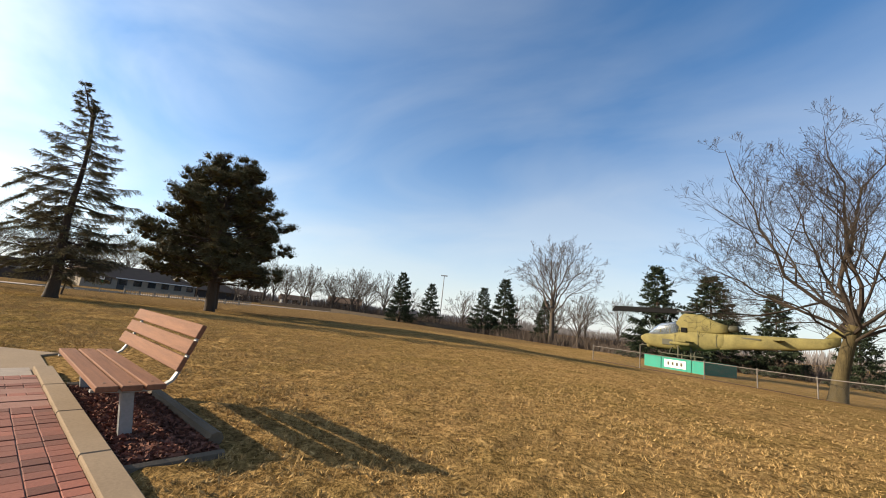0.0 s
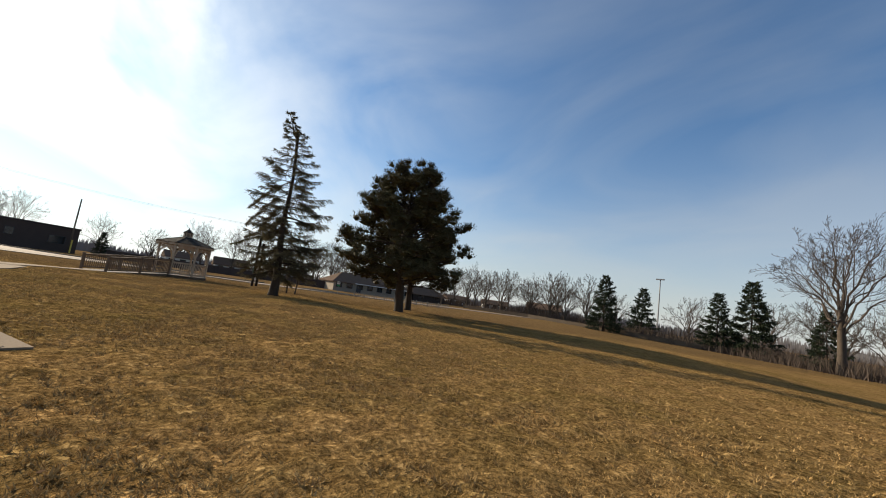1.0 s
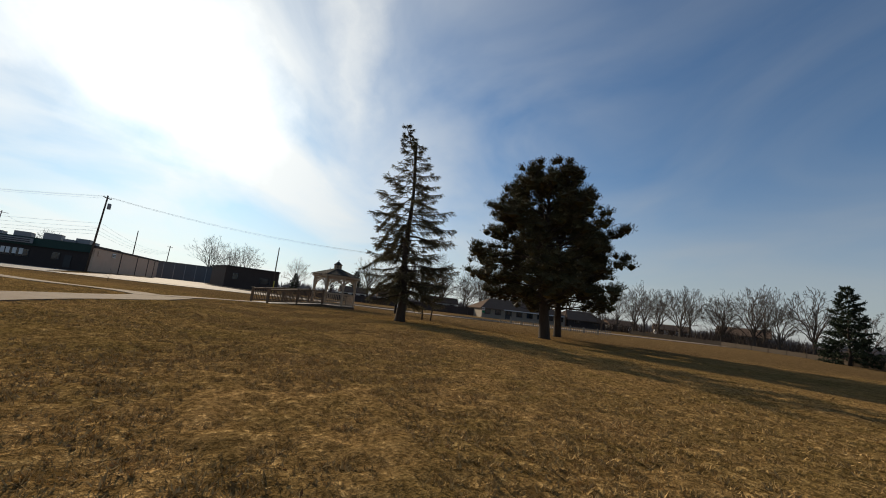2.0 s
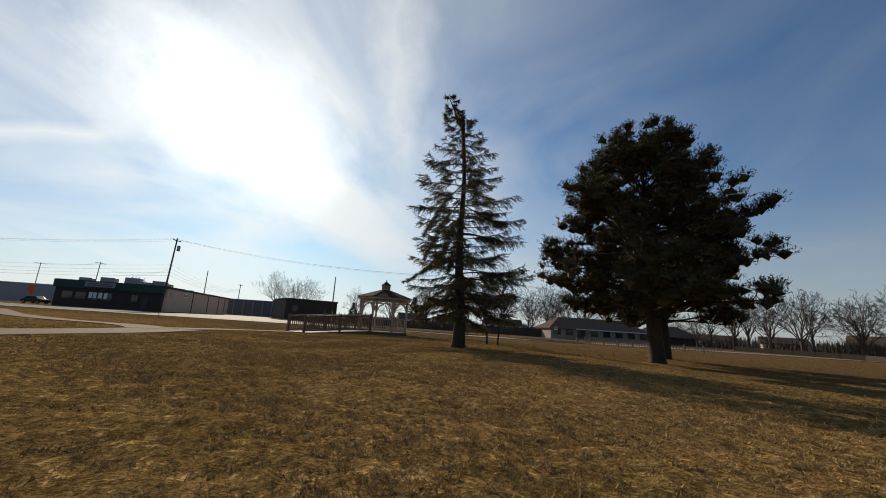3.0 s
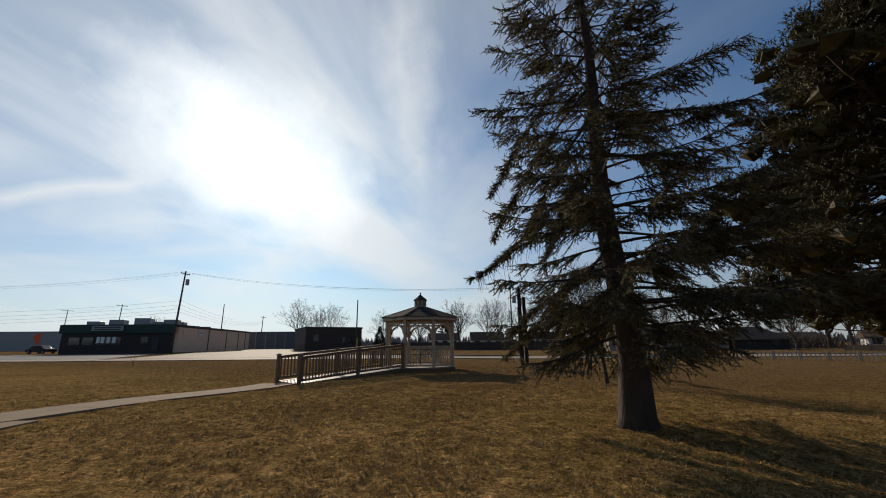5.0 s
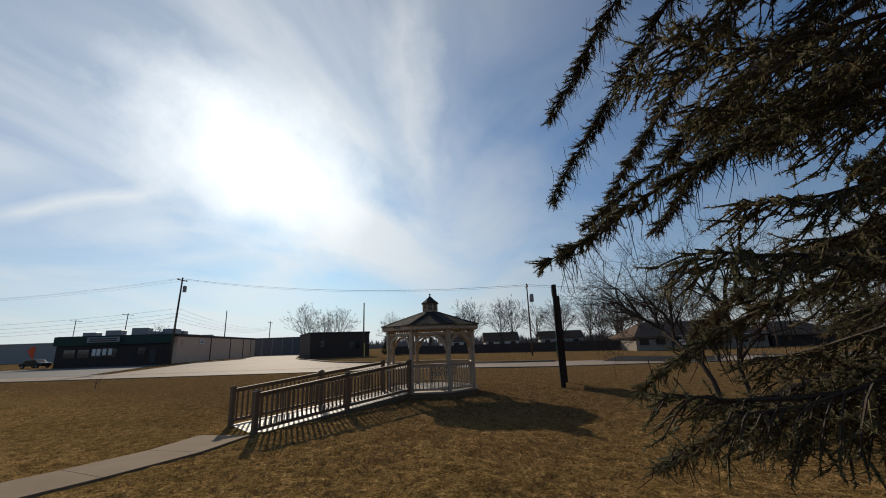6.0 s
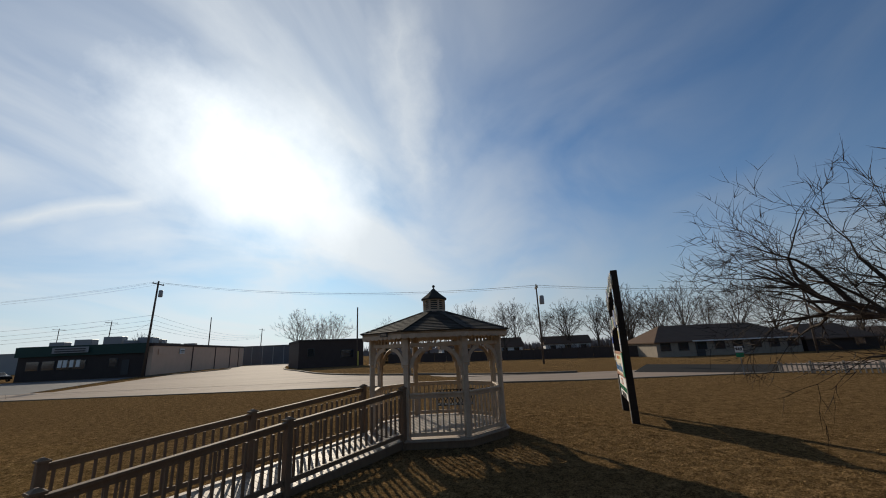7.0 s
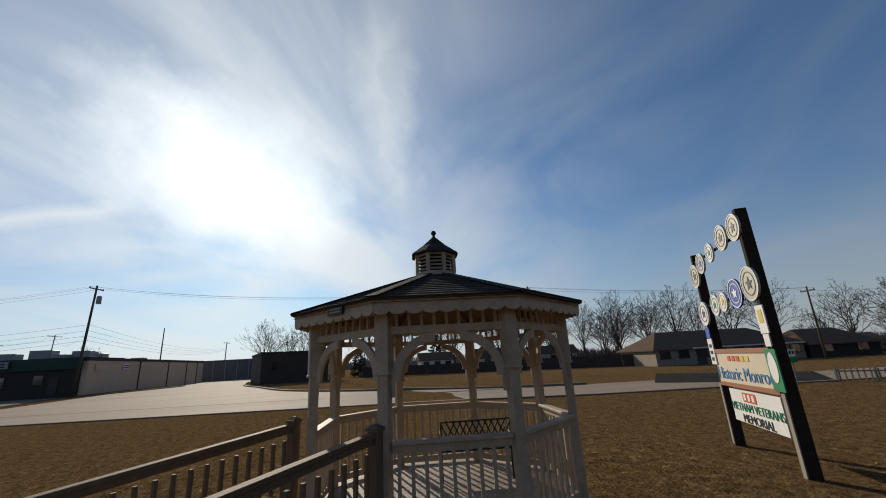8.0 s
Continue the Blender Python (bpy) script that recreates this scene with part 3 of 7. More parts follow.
def spruce_tree(name, m, height, trunk_r, radius, label, seed, first=1.6, limbs=90, shoots=34, needle=0.045, needle_w=0.006, count=26, droop=0.25,
                gaps=0.25, shoot_len=0.22, material=None, snapped=False, group="", taper=0.8, bark=None, core=0.010, clear=None, extra=(), boughs=()):
    rng, nrng = random.Random(seed), np.random.default_rng(seed)
    tree = thing(name, m, label, "spruce tree", group)
    trunk, wood = Shape(), Shape()
    top = height * (0.9 if snapped else 1.0)
    pts = [Vector((0, 0, -0.15))] + [Vector((0.05 * math.sin(k * 1.1), 0.05 * math.cos(k * 0.9), top * k / 10)) for k in range(11)]
    pts[1] = Vector((0, 0, 0.15))
    trunk.tube(pts, [trunk_r * 1.5, trunk_r * 1.15] + [max(trunk_r * (1 - k / 10) ** 0.9, 0.02 if not snapped else trunk_r * 0.35) for k in range(1, 11)], 10)
    C, D, L, fine = [], [], [], []

    def limb(p, a, length, rise, r, full=False):
        d = Vector((math.cos(a), math.sin(a), rise)).normalized()
        q, path = p.copy(), [p.copy()]
        n = 7
        if clear and clear[1] - 0.5 < p.z < clear[2] + 0.8 and math.sin(a) < -0.4:
            length = min(length, -clear[0] / -math.sin(a) * 0.95)
        for k in range(n):
            u = (k + 1) / n
            d = (d + Vector((rng.gauss(0, 0.05), rng.gauss(0, 0.05), -droop * (0.55 - u) * 0.75 + rng.gauss(0, 0.03)))).normalized()
            q = q + d * (length / n)
            path.append(q.copy())
        dress(path, length, r, full)

    def bough(z, tip):
        """A long sagging bough from the trunk to a given tip, the last of it turned down and the very end up."""
        a, b = Vector((0, 0, z)), Vector(tip)
        out = Vector((b.x, b.y, 0))
        path = []
        for k in range(8):
            u = k / 7
            q = out * u
            q.z = a.z + (b.z - a.z) * (0.35 * u + 0.65 * u * u) + 0.05 * math.sin(u * 9.0 + z) * u
            path.append(q + Vector((rng.gauss(0, 0.03), rng.gauss(0, 0.03), 0)) * u)
        dress(path, out.length, 0.036, True)

    def dress(path, length, r, full):
        n = len(path) - 1
        wood.tube(path, [r * (1 - 0.85 * k / n) for k in range(n + 1)], 4, caps=False)
        for k in range(int(shoots * max(length / radius, 0.3) * (2.6 if full else 1.0))):
            u = rng.uniform(0.16, 1.0) ** 0.75
            i = min(int(u * n), n - 1)
            o = path[i].lerp(path[i + 1], u * n - i)
            along = (path[i + 1] - path[i]).normalized()
            s = along.cross(Vector((0, 0, 1))).normalized() * rng.choice((-1, 1))
            sl = (0.25 if full else 0.34 * length) * (1.1 - u * 0.75) * rng.uniform(0.5, 1.1)
            sd = (along * 0.75 + s * rng.uniform(0.4, 1.0) + Vector((0, 0, rng.uniform(-0.5, 0.45) if full else rng.uniform(-0.8, 0.05)))).normalized()
            e = o + sd * sl + Vector((0, 0, -droop * 0.5 * sl))
            if clear and min(o.y, e.y) < clear[0] and clear[1] < max(o.z, e.z) and min(o.z, e.z) < clear[2]:
                continue
            if needle < 0.1:
                wood.tube([o, o.lerp(e, 0.5) + Vector((0, 0, 0.02)), e], [0.008, 0.006, 0.004], 3, caps=False)
            steps = max(2, int(sl / (shoot_len * 0.55)))
            for j in range(steps):
                w = (j + 0.6) / steps
                x = o.lerp(e, w)
                dd = (sd + Vector((rng.gauss(0, 0.45), rng.gauss(0, 0.45), rng.gauss(-0.1, 0.35)))).normalized()
                if clear and x.y < clear[0] and clear[1] < x.z < clear[2]:
                    continue
                C.append(tuple(x)), D.append(tuple(dd)), L.append(shoot_len * rng.uniform(0.6, 1.2) * (0.75 if full else 1.0)), fine.append(full)
        for k in range(int(length * 34) if full else 0):
            # thin bare twigs hang below the bough
            u = rng.uniform(0.1, 0.97)
            i = min(int(u * n), n - 1)
            o = path[i].lerp(path[i + 1], u * n - i)
            o = o + Vector((rng.gauss(0, 0.10), rng.gauss(0, 0.10), rng.uniform(-0.05, 0.03)))
            e = o + Vector((rng.gauss(0, 0.06), rng.gauss(0, 0.06), -rng.uniform(0.10, 0.34)))
            if clear and min(o.y, e.y) < clear[0] and clear[1] < o.z < clear[2]:
                continue
            wood.tube([o, o.lerp(e, 0.5) + Vector((rng.gauss(0, 0.02), rng.gauss(0, 0.02), 0)), e], [0.0045, 0.0035, 0.002], 3, caps=False)
        if not (clear and path[-1].y < clear[0] and clear[1] < path[-1].z < clear[2]):
            C.append(tuple(path[-2])), D.append(tuple((path[-1] - path[-2]).normalized())), L.append(shoot_len * 1.5), fine.append(full)

    for k in range(limbs):
        u = ((k + rng.uniform(0, 0.9)) / limbs) ** (1.15 if extra else 1.0)
        z = first + (top - first) * u
        length = radius * (1 - u) ** taper * rng.uniform(0.62, 1.12) + 0.28
        if extra and z < 5.2:
            length *= 0.80
        if rng.random() < gaps * 0.6:
            length *= 0.55
        limb(Vector((0, 0, z)), k * 2.399 + rng.uniform(-0.5, 0.5), length, rng.uniform(-0.1, 0.25) + 0.35 * u, 0.012 + 0.02 * length / radius)
    for z, a, length, *rise in extra:
        limb(Vector((0, 0, z)), radians(a), length, rise[0] if rise else 0.05, 0.035)
    for z, tip in boughs:
        bough(z, tip)
    if snapped:
        # a side shoot has taken over above the broken leader
        p, tip = Vector((0, 0, top * 0.93)), Vector(SNAP_TIP) * height
        path = [p, p.lerp(tip, 0.3) + Vector((-0.12, 0, -0.05)), p.lerp(tip, 0.65), tip]
        wood.tube(path, [0.05, 0.04, 0.03, 0.012], 5)
        for k in range(16):
            u = 0.2 + 0.8 * k / 15
            o = p.lerp(tip, u)
            limb(o, rng.uniform(0, 6.28), 0.55 * (1.1 - u) + 0.15, rng.uniform(-0.2, 0.5), 0.008)
    C, D, L, fine = np.array(C), np.array(D), np.array(L), np.array(fine)
    v, f = needles(C[~fine], D[~fine], L[~fine], count, needle, needle_w, 0.62, nrng)
    if fine.any():
        v = np.concatenate([v, needles(C[fine], D[fine], L[fine], 64, 0.028, 0.0042, 0.62, nrng)[0]])
    # the shoot itself, a slim core of packed needles
    a = np.cross(D, nrng.normal(size=D.shape))
    a /= np.linalg.norm(a, axis=1, keepdims=True)
    b = np.cross(D, a)
    ring = [C + (a * math.cos(q) + b * math.sin(q)) * core * 1.6 for q in (0, 2.09, 4.19)]
    tip = C + D * L[:, None] * 1.05
    w = np.concatenate([np.stack([ring[i], ring[(i + 1) % 3], tip], 1).reshape(-1, 3) for i in range(3)])
    v, f = np.concatenate([v, w]), np.arange(len(v) + len(w)).reshape(-1, 3)
    part("trunk", trunk, bark or MAT_BARK, tree, smooth=True)
    part("branchwork", wood, MAT_TWIG if not snapped else MAT_BARK, tree)
    part("crown", numpy_mesh("crown", v, f, material or MAT_SPRUCE), None, tree, "dark green needles on drooping boughs")
    return tree


SNAP_TIP = (-0.022, -0.062, 0.985)


def pine_tree(name, m, height, trunk_r, radius, label, seed, first=1.6, limbs=90, lean=(0.0, 0.0), needle=0.080, needle_w=0.026, count=8, pads=18, shoots=42):
    """A broad pine: crooked limbs that carry rounded pads of upturned needle shoots."""
    rng, nrng = random.Random(seed), np.random.default_rng(seed)
    tree = thing(name, m, label, "pine tree")
    trunk, wood = Shape(), Shape()
    bend = lambda z: 1.0 - math.exp(-max(z, 0.0) / 1.6)
    axis = lambda z: Vector((lean[0] * bend(z) + 0.10 * math.sin(z * 0.7), lean[1] * bend(z) + 0.08 * math.sin(z * 0.9 + 1.0), z))
    trunk.tube([axis(-0.2)] + [axis(height * 0.93 * k / 11 + (0.12 if k == 0 else 0)) for k in range(12)],
               [trunk_r * 1.5] + [trunk_r * (1.15 - 0.088 * k) for k in range(12)], 12)
    centres, sizes = [], []
    for k in range(limbs):
        u = (k + rng.uniform(0, 0.9)) / limbs
        z = first + (height * 0.93 - first) * u
        # a broad rounded outline, widest below the middle
        prof = 1 - 0.66 * (u - 0.42) / 0.58 if u > 0.42 else 0.82 + 0.43 * u
        length = (radius - 0.35) * prof * rng.uniform(0.60, 1.06)
        a = k * 2.399 + rng.uniform(-0.5, 0.5)
        d = Vector((math.cos(a), math.sin(a), rng.uniform(-0.16, 0.10) + 0.9 * u * u)).normalized()
        q, path = axis(z), [axis(z)]
        n = 7
        for j in range(n):
            d = (d + Vector((rng.gauss(0, 0.10), rng.gauss(0, 0.10), rng.gauss(0.03, 0.06)))).normalized()
            q = q + d * (length / n)
            path.append(q.copy())
        wood.tube(path, [0.08 * (1 - 0.8 * j / n) * (0.45 + 0.55 * length / radius) for j in range(n + 1)], 5, caps=False)
        side = (path[-1] - path[0]).cross(Vector((0, 0, 1))).normalized()
        for j in range(max(3, int(pads * (0.3 + 0.7 * length / radius)))):
            w = 1.0 if j == 0 else rng.uniform(0.34, 1.0) ** 0.6
            i = min(int(w * n), n - 1)
            o = path[i].lerp(path[i + 1], w * n - i)
            e = o + side * rng.uniform(-1, 1) * (0.30 + 0.75 * (length / radius) * w) + d * rng.uniform(-0.1, 0.4) + Vector((0, 0, rng.uniform(-0.18, 0.60)))
            wood.tube([o, o.lerp(e, 0.5) - Vector((0, 0, 0.04)), e], [0.022, 0.017, 0.010], 3, caps=False)
            centres.append(tuple(e)), sizes.append(rng.uniform(0.26, 0.50) * (0.8 + 0.3 * length / radius))
    c, r = np.repeat(np.array(centres), shoots, 0), np.repeat(np.array(sizes), shoots)[:, None]
    g = nrng.normal(size=c.shape)
    g /= np.linalg.norm(g, axis=1, keepdims=True)
    g[:, 2] = np.where(g[:, 2] < -0.25, -g[:, 2] * 0.6, g[:, 2])
    C = c + g * (r * nrng.uniform(0.35, 1.0, r.shape)) * (1.0, 1.0, 0.85)
    D = g * 0.6 + (0, 0, 0.6) + nrng.normal(size=c.shape) * 0.22
    D /= np.linalg.norm(D, axis=1, keepdims=True)
    v, f = needles(C, D, nrng.uniform(0.10, 0.20, len(C)), count, needle, needle_w, 0.55, nrng)
    # packed old needles inside each pad
    c, r = np.array(centres), np.array(sizes)[:, None]
    star = [c + nrng.normal(size=c.shape) * 0.05 + np.array(o) * r * 0.62 for o in ((1, 0, 0), (0, 1, 0), (-1, 0, 0), (0, -1, 0), (0, 0, 0.8), (0, 0, -0.5))]
    w = np.concatenate([np.stack([star[i], star[(i + 1) % 4], star[k]], 1).reshape(-1, 3) for i in range(4) for k in (4, 5)])
    v = np.concatenate([v, w])
    f = np.arange(len(v)).reshape(-1, 3)
    part("trunk", trunk, MAT_BARK, tree, smooth=True)
    part("branchwork", wood, MAT_BARK, tree)
    part("crown", numpy_mesh("crown", v, f, MAT_PINE), None, tree, "dense dark needle tufts in rounded pads")
    return tree


def at_ground(x, y, rz=0.0, dz=0.0, s=1.0):
    return pose(x, y, gz(x, y) + dz, 0, 0, rz) @ Matrix.Diagonal((s, s, s, 1))


# long boughs on the side of the gazebo: height on the trunk, and the tip
BOUGHS = ((5.75, (-4.4, -0.16, 3.95)), (6.4, (-3.7, -0.5, 5.0)), (5.2, (-3.9, 0.5, 3.9)), (3.35, (-2.36, -1.64, 2.58)), (4.0, (-2.9, -0.7, 3.1)), (4.4, (-3.4, 0.7, 3.2)),
          (2.4, (-2.3, -0.9, 1.45)), (1.9, (-1.7, -1.3, 1.05)), (2.7, (-2.9, 0.5, 1.9)))
spruce_tree("spruce_tree", at_ground(-16.02, 11.78) @ pose(0, 0, 0, 1.5, -0.5, 0), 10.5, 0.23, 3.1, "tall open dark spruce with a crooked broken top, on the lawn", 7,
            first=1.25, limbs=126, shoots=84, snapped=True, count=26, needle=0.034, needle_w=0.0095, shoot_len=0.15, taper=0.72, droop=0.34, core=0.0065, extra=((1.7, 235, 2.0), (2.2, 140, 2.5), (2.6, 60, 2.7), (1.8, 20, 2.6), (2.4, 340, 2.5), (1.6, 100, 2.5), (3.4, 10, 2.6), (4.4, 80, 2.6), (4.0, 150, 2.6), (5.0, 40, 2.5), (5.6, 120, 2.4), (6.2, 350, 2.0)), boughs=BOUGHS, clear=(-1.95, 0.7, 3.9))
pine_tree("pine_tree", at_ground(-15.4, 20.8), 9.75, 0.30, 5.4, "broad dense dark green pine with a leaning trunk", 3, lean=(-0.15, -0.25), limbs=104, pads=19, first=1.9)
pine_tree("pine_tree", at_ground(-19.2, 25.6), 8.7, 0.26, 4.6, "dense dark pine close behind a broader one", 5, lean=(-0.1, -0.15), limbs=76, pads=15, first=1.9, count=8, needle_w=0.026)


def crab_apple():
    """A leaning, low-spreading tree with two crooked trunks."""
    rng = random.Random(11)
    tree = thing("crab_apple_tree", at_ground(-21.95, 15.85), "low wide bare crab apple leaning on crooked thin trunks", "tree")
    trunk, crown = Shape(), Shape()
    lead = [Vector(p) for p in ((0, 0, -0.15), (-0.03, 0, 0.1), (-0.1, 0.02, 0.5), (-0.27, 0.05, 0.95), (-0.5, 0.1, 1.25), (-0.85, 0.15, 1.5), (-1.25, 0.2, 1.8), (-1.8, 0.3, 2.1), (-2.4, 0.4, 2.35))]
    back = [Vector(p) for p in ((-0.1, 0.7, -0.15), (-0.1, 0.7, 0.1), (-0.05, 0.72, 0.6), (-0.25, 0.8, 1.2), (-0.2, 0.95, 1.8), (-0.5, 1.0, 2.4))]
    trunk.tube(lead, [0.08, 0.062, 0.055, 0.05, 0.046, 0.042, 0.038, 0.034, 0.03], 8, caps=False)
    trunk.tube(back, [0.07, 0.056, 0.05, 0.045, 0.038, 0.032], 8, caps=False)
    trunk.tube([lead[4], lead[4] + Vector((0.05, 0.02, 0.2)), lead[4] + Vector((0.0, 0.02, 0.38))], [0.03, 0.025, 0.012], 5)
    for line, i, d, length in ((lead, 5, (-0.3, 0.5, 0.8), 1.2), (lead, 6, (-0.35, -0.3, 1.0), 1.3), (lead, 6, (-0.9, 0.5, 0.35), 1.5), (lead, 7, (-0.4, 0.2, 1.0), 1.35), (lead, 7, (-0.8, -0.4, 0.5), 1.4),
                               (lead, 8, (-1.0, 0.1, 0.45), 1.5), (lead, 8, (-0.9, 0.3, 0.05), 1.5), (lead, 8, (-0.5, -0.2, 0.9), 1.3), (back, 3, (0.4, 0.5, 0.8), 1.3), (back, 4, (-0.4, -0.2, 1.0), 1.4),
                               (back, 4, (0.7, 0.1, 0.6), 1.3), (back, 5, (-0.6, 0.3, 0.7), 1.4), (back, 5, (0.0, 0.4, 1.0), 1.3), (lead, 6, (-0.2, 0.1, 1.0), 1.5)):
        grow(crown, rng, line[i], Vector(d).normalized(), length * 0.86, 0.045, 4, 0.19, 0.015, (0, 4, 4, 4, 4), (0.3, 0.95), 0.0045)
    part("trunk", trunk, MAT_BARK, tree, smooth=True)
    part("crown", crown, MAT_BARK, tree, "dense dark bare twigs")


crab_apple()
# x across towards the helicopter, y away from the terrace
MAPLE = at_ground(21.37, 21.1) @ Matrix(((-0.861, 0.507, 0, 0), (0.507, 0.861, 0, 0), (0, 0, 1, 0), (0, 0, 0, 1)))
crown_tree("maple_tree", MAPLE, ((0, 0, 0), (-0.16, 0.05, 1.3), (-0.45, 0.1, 2.6), (-0.8, 0.0, 3.9)), (0.36, 0.31, 0.28, 0.26),
           ((0.98, (2.2, -0.4, 6.2), (4.4, -1.0, 14.2), 0.126), (0.85, (2.6, 0.9, 5.2), (6.6, 1.6, 7.9), 0.096), (1.0, (-0.2, 0.3, 8.6), (-2.6, 0.6, 14.0), 0.141),
            (0.96, (0.5, 1.2, 7.6), (1.9, 2.4, 13.4), 0.104), (1.0, (-1.2, -0.8, 8.0), (0.0, -1.6, 14.4), 0.126), (0.8, (-3.2, 0.4, 5.0), (-6.6, 1.0, 8.4), 0.096),
            (0.92, (-3.4, -0.6, 6.4), (-4.9, -1.0, 12.4), 0.111), (0.9, (-0.6, 3.2, 5.6), (0.6, 6.0, 9.8), 0.096), (0.88, (-0.8, -3.0, 5.4), (0.8, -5.4, 9.4), 0.089),
            (0.8, (1.6, -2.2, 4.6), (4.6, -3.2, 6.2), 0.067), (0.95, (-2.4, 2.6, 7.2), (-3.4, 4.4, 12.0), 0.089), (0.93, (1.4, 2.4, 6.8), (3.6, 3.6, 11.4), 0.081),
            (0.75, (-2.2, -2.4, 4.0), (-4.8, -3.8, 6.6), 0.067)),
           "large bare maple with a thick mossy trunk beside the fence", 25, (0, 3, 5, 6, 11), 0.006, MAT_MAPLEBARK, MAT_MAPLETWIG)

# distant trees at the edge of the park
crown_tree("elm_tree", at_ground(11.2, 62.5), ((0, 0, 0), (0.05, 0, 2.0), (0, 0.05, 4.0), (-0.05, 0, 6.4)), (0.45, 0.40, 0.36, 0.30),
           round_limbs(random.Random(31), 16, 6.0, 16.4, 5.6, 6.6, 0.14), "tall bare elm with a rounded vase crown", 31, (0, 2, 3, 5, 7), 0.014, MAT_BARK_GREY, MAT_TWIG)
con = spruce_tree("far_spruce_tree", at_ground(-15.9, 68.8), 9.2, 0.16, 2.9, "dense conical dark green spruce", 41, first=0.5, limbs=110, shoots=22,
                  needle=0.20, needle_w=0.12, count=6, core=0.03, gaps=0.1, shoot_len=0.4, material=MAT_FARCON, group="spruces along the park edge", taper=0.8)
for x, y, s in ((-12.0, 77.1, 0.93), (-0.8, 74.05, 0.95), (3.3, 71.6, 1.15), (10.3, 65.5, 0.75), (22.6, 50.3, 1.26), (32.4, 44.6, 0.93), (36.3, 39.8, 0.72)):
    copy_thing(con, at_ground(x, y, x * 77, 0, s))
copy_thing(con, at_ground(27.65, 47.85, 40) @ Matrix.Diagonal((1.5, 1.5, 1.13, 1)))


# ---- paths and terrace ----
def walkway():
    """Concrete footpath of single slabs with open joints."""
    root = thing("pavement", Matrix(), "pale concrete footpath of square slabs across the lawn", "path", kind="structure")

    def run(pts, width, lift, step=1.5):
        pts = [Vector((*p, 0)) for p in pts]
        out, left = [pts[0]], step
        for a, b in zip(pts, pts[1:]):
            d, pos = (b - a).length, 0.0
            while pos + left <= d:
                pos += left
                out.append(a.lerp(b, pos / d))
                left = step
            left -= d - pos
        for k in range(len(out) - 1):
            d0 = (out[min(k + 1, len(out) - 1)] - out[max(k - 1, 0)]).normalized()
            d1 = (out[min(k + 2, len(out) - 1)] - out[k]).normalized()
            s = Shape()
            ring = []
            for p, d, g in ((out[k], d0, 0.006), (out[k + 1], d1, -0.006)):
                n = Vector((-d.y, d.x, 0)) * width / 2
                ring.append([p + d * g + n, p + d * g - n])
            q = [ring[0][0], ring[0][1], ring[1][1], ring[1][0]]
            top = [Vector((p.x, p.y, gz(p.x, p.y) + 0.014 + lift)) for p in q]
            low = [p - Vector((0, 0, 0.12)) for p in top]
            s.add(top + low, [(0, 1, 2, 3), (7, 6, 5, 4), (0, 4, 5, 1), (1, 5, 6, 2), (2, 6, 7, 3), (3, 7, 4, 0)])
            part("slab", s, MAT_CONCRETE, root)
    run(PATHS[0], 1.9, 0.0)
    run(PATHS[1], 1.5, 0.005)
    run(PATHS[2], 1.3, 0.010)


walkway()

BENCH = Matrix.Translation((2.53, -0.17, 0.0)) @ Matrix(((-0.866, -0.5, 0, 0), (0.5, -0.866, 0, 0), (0, 0, 1, 0), (0, 0, 0, 1)))


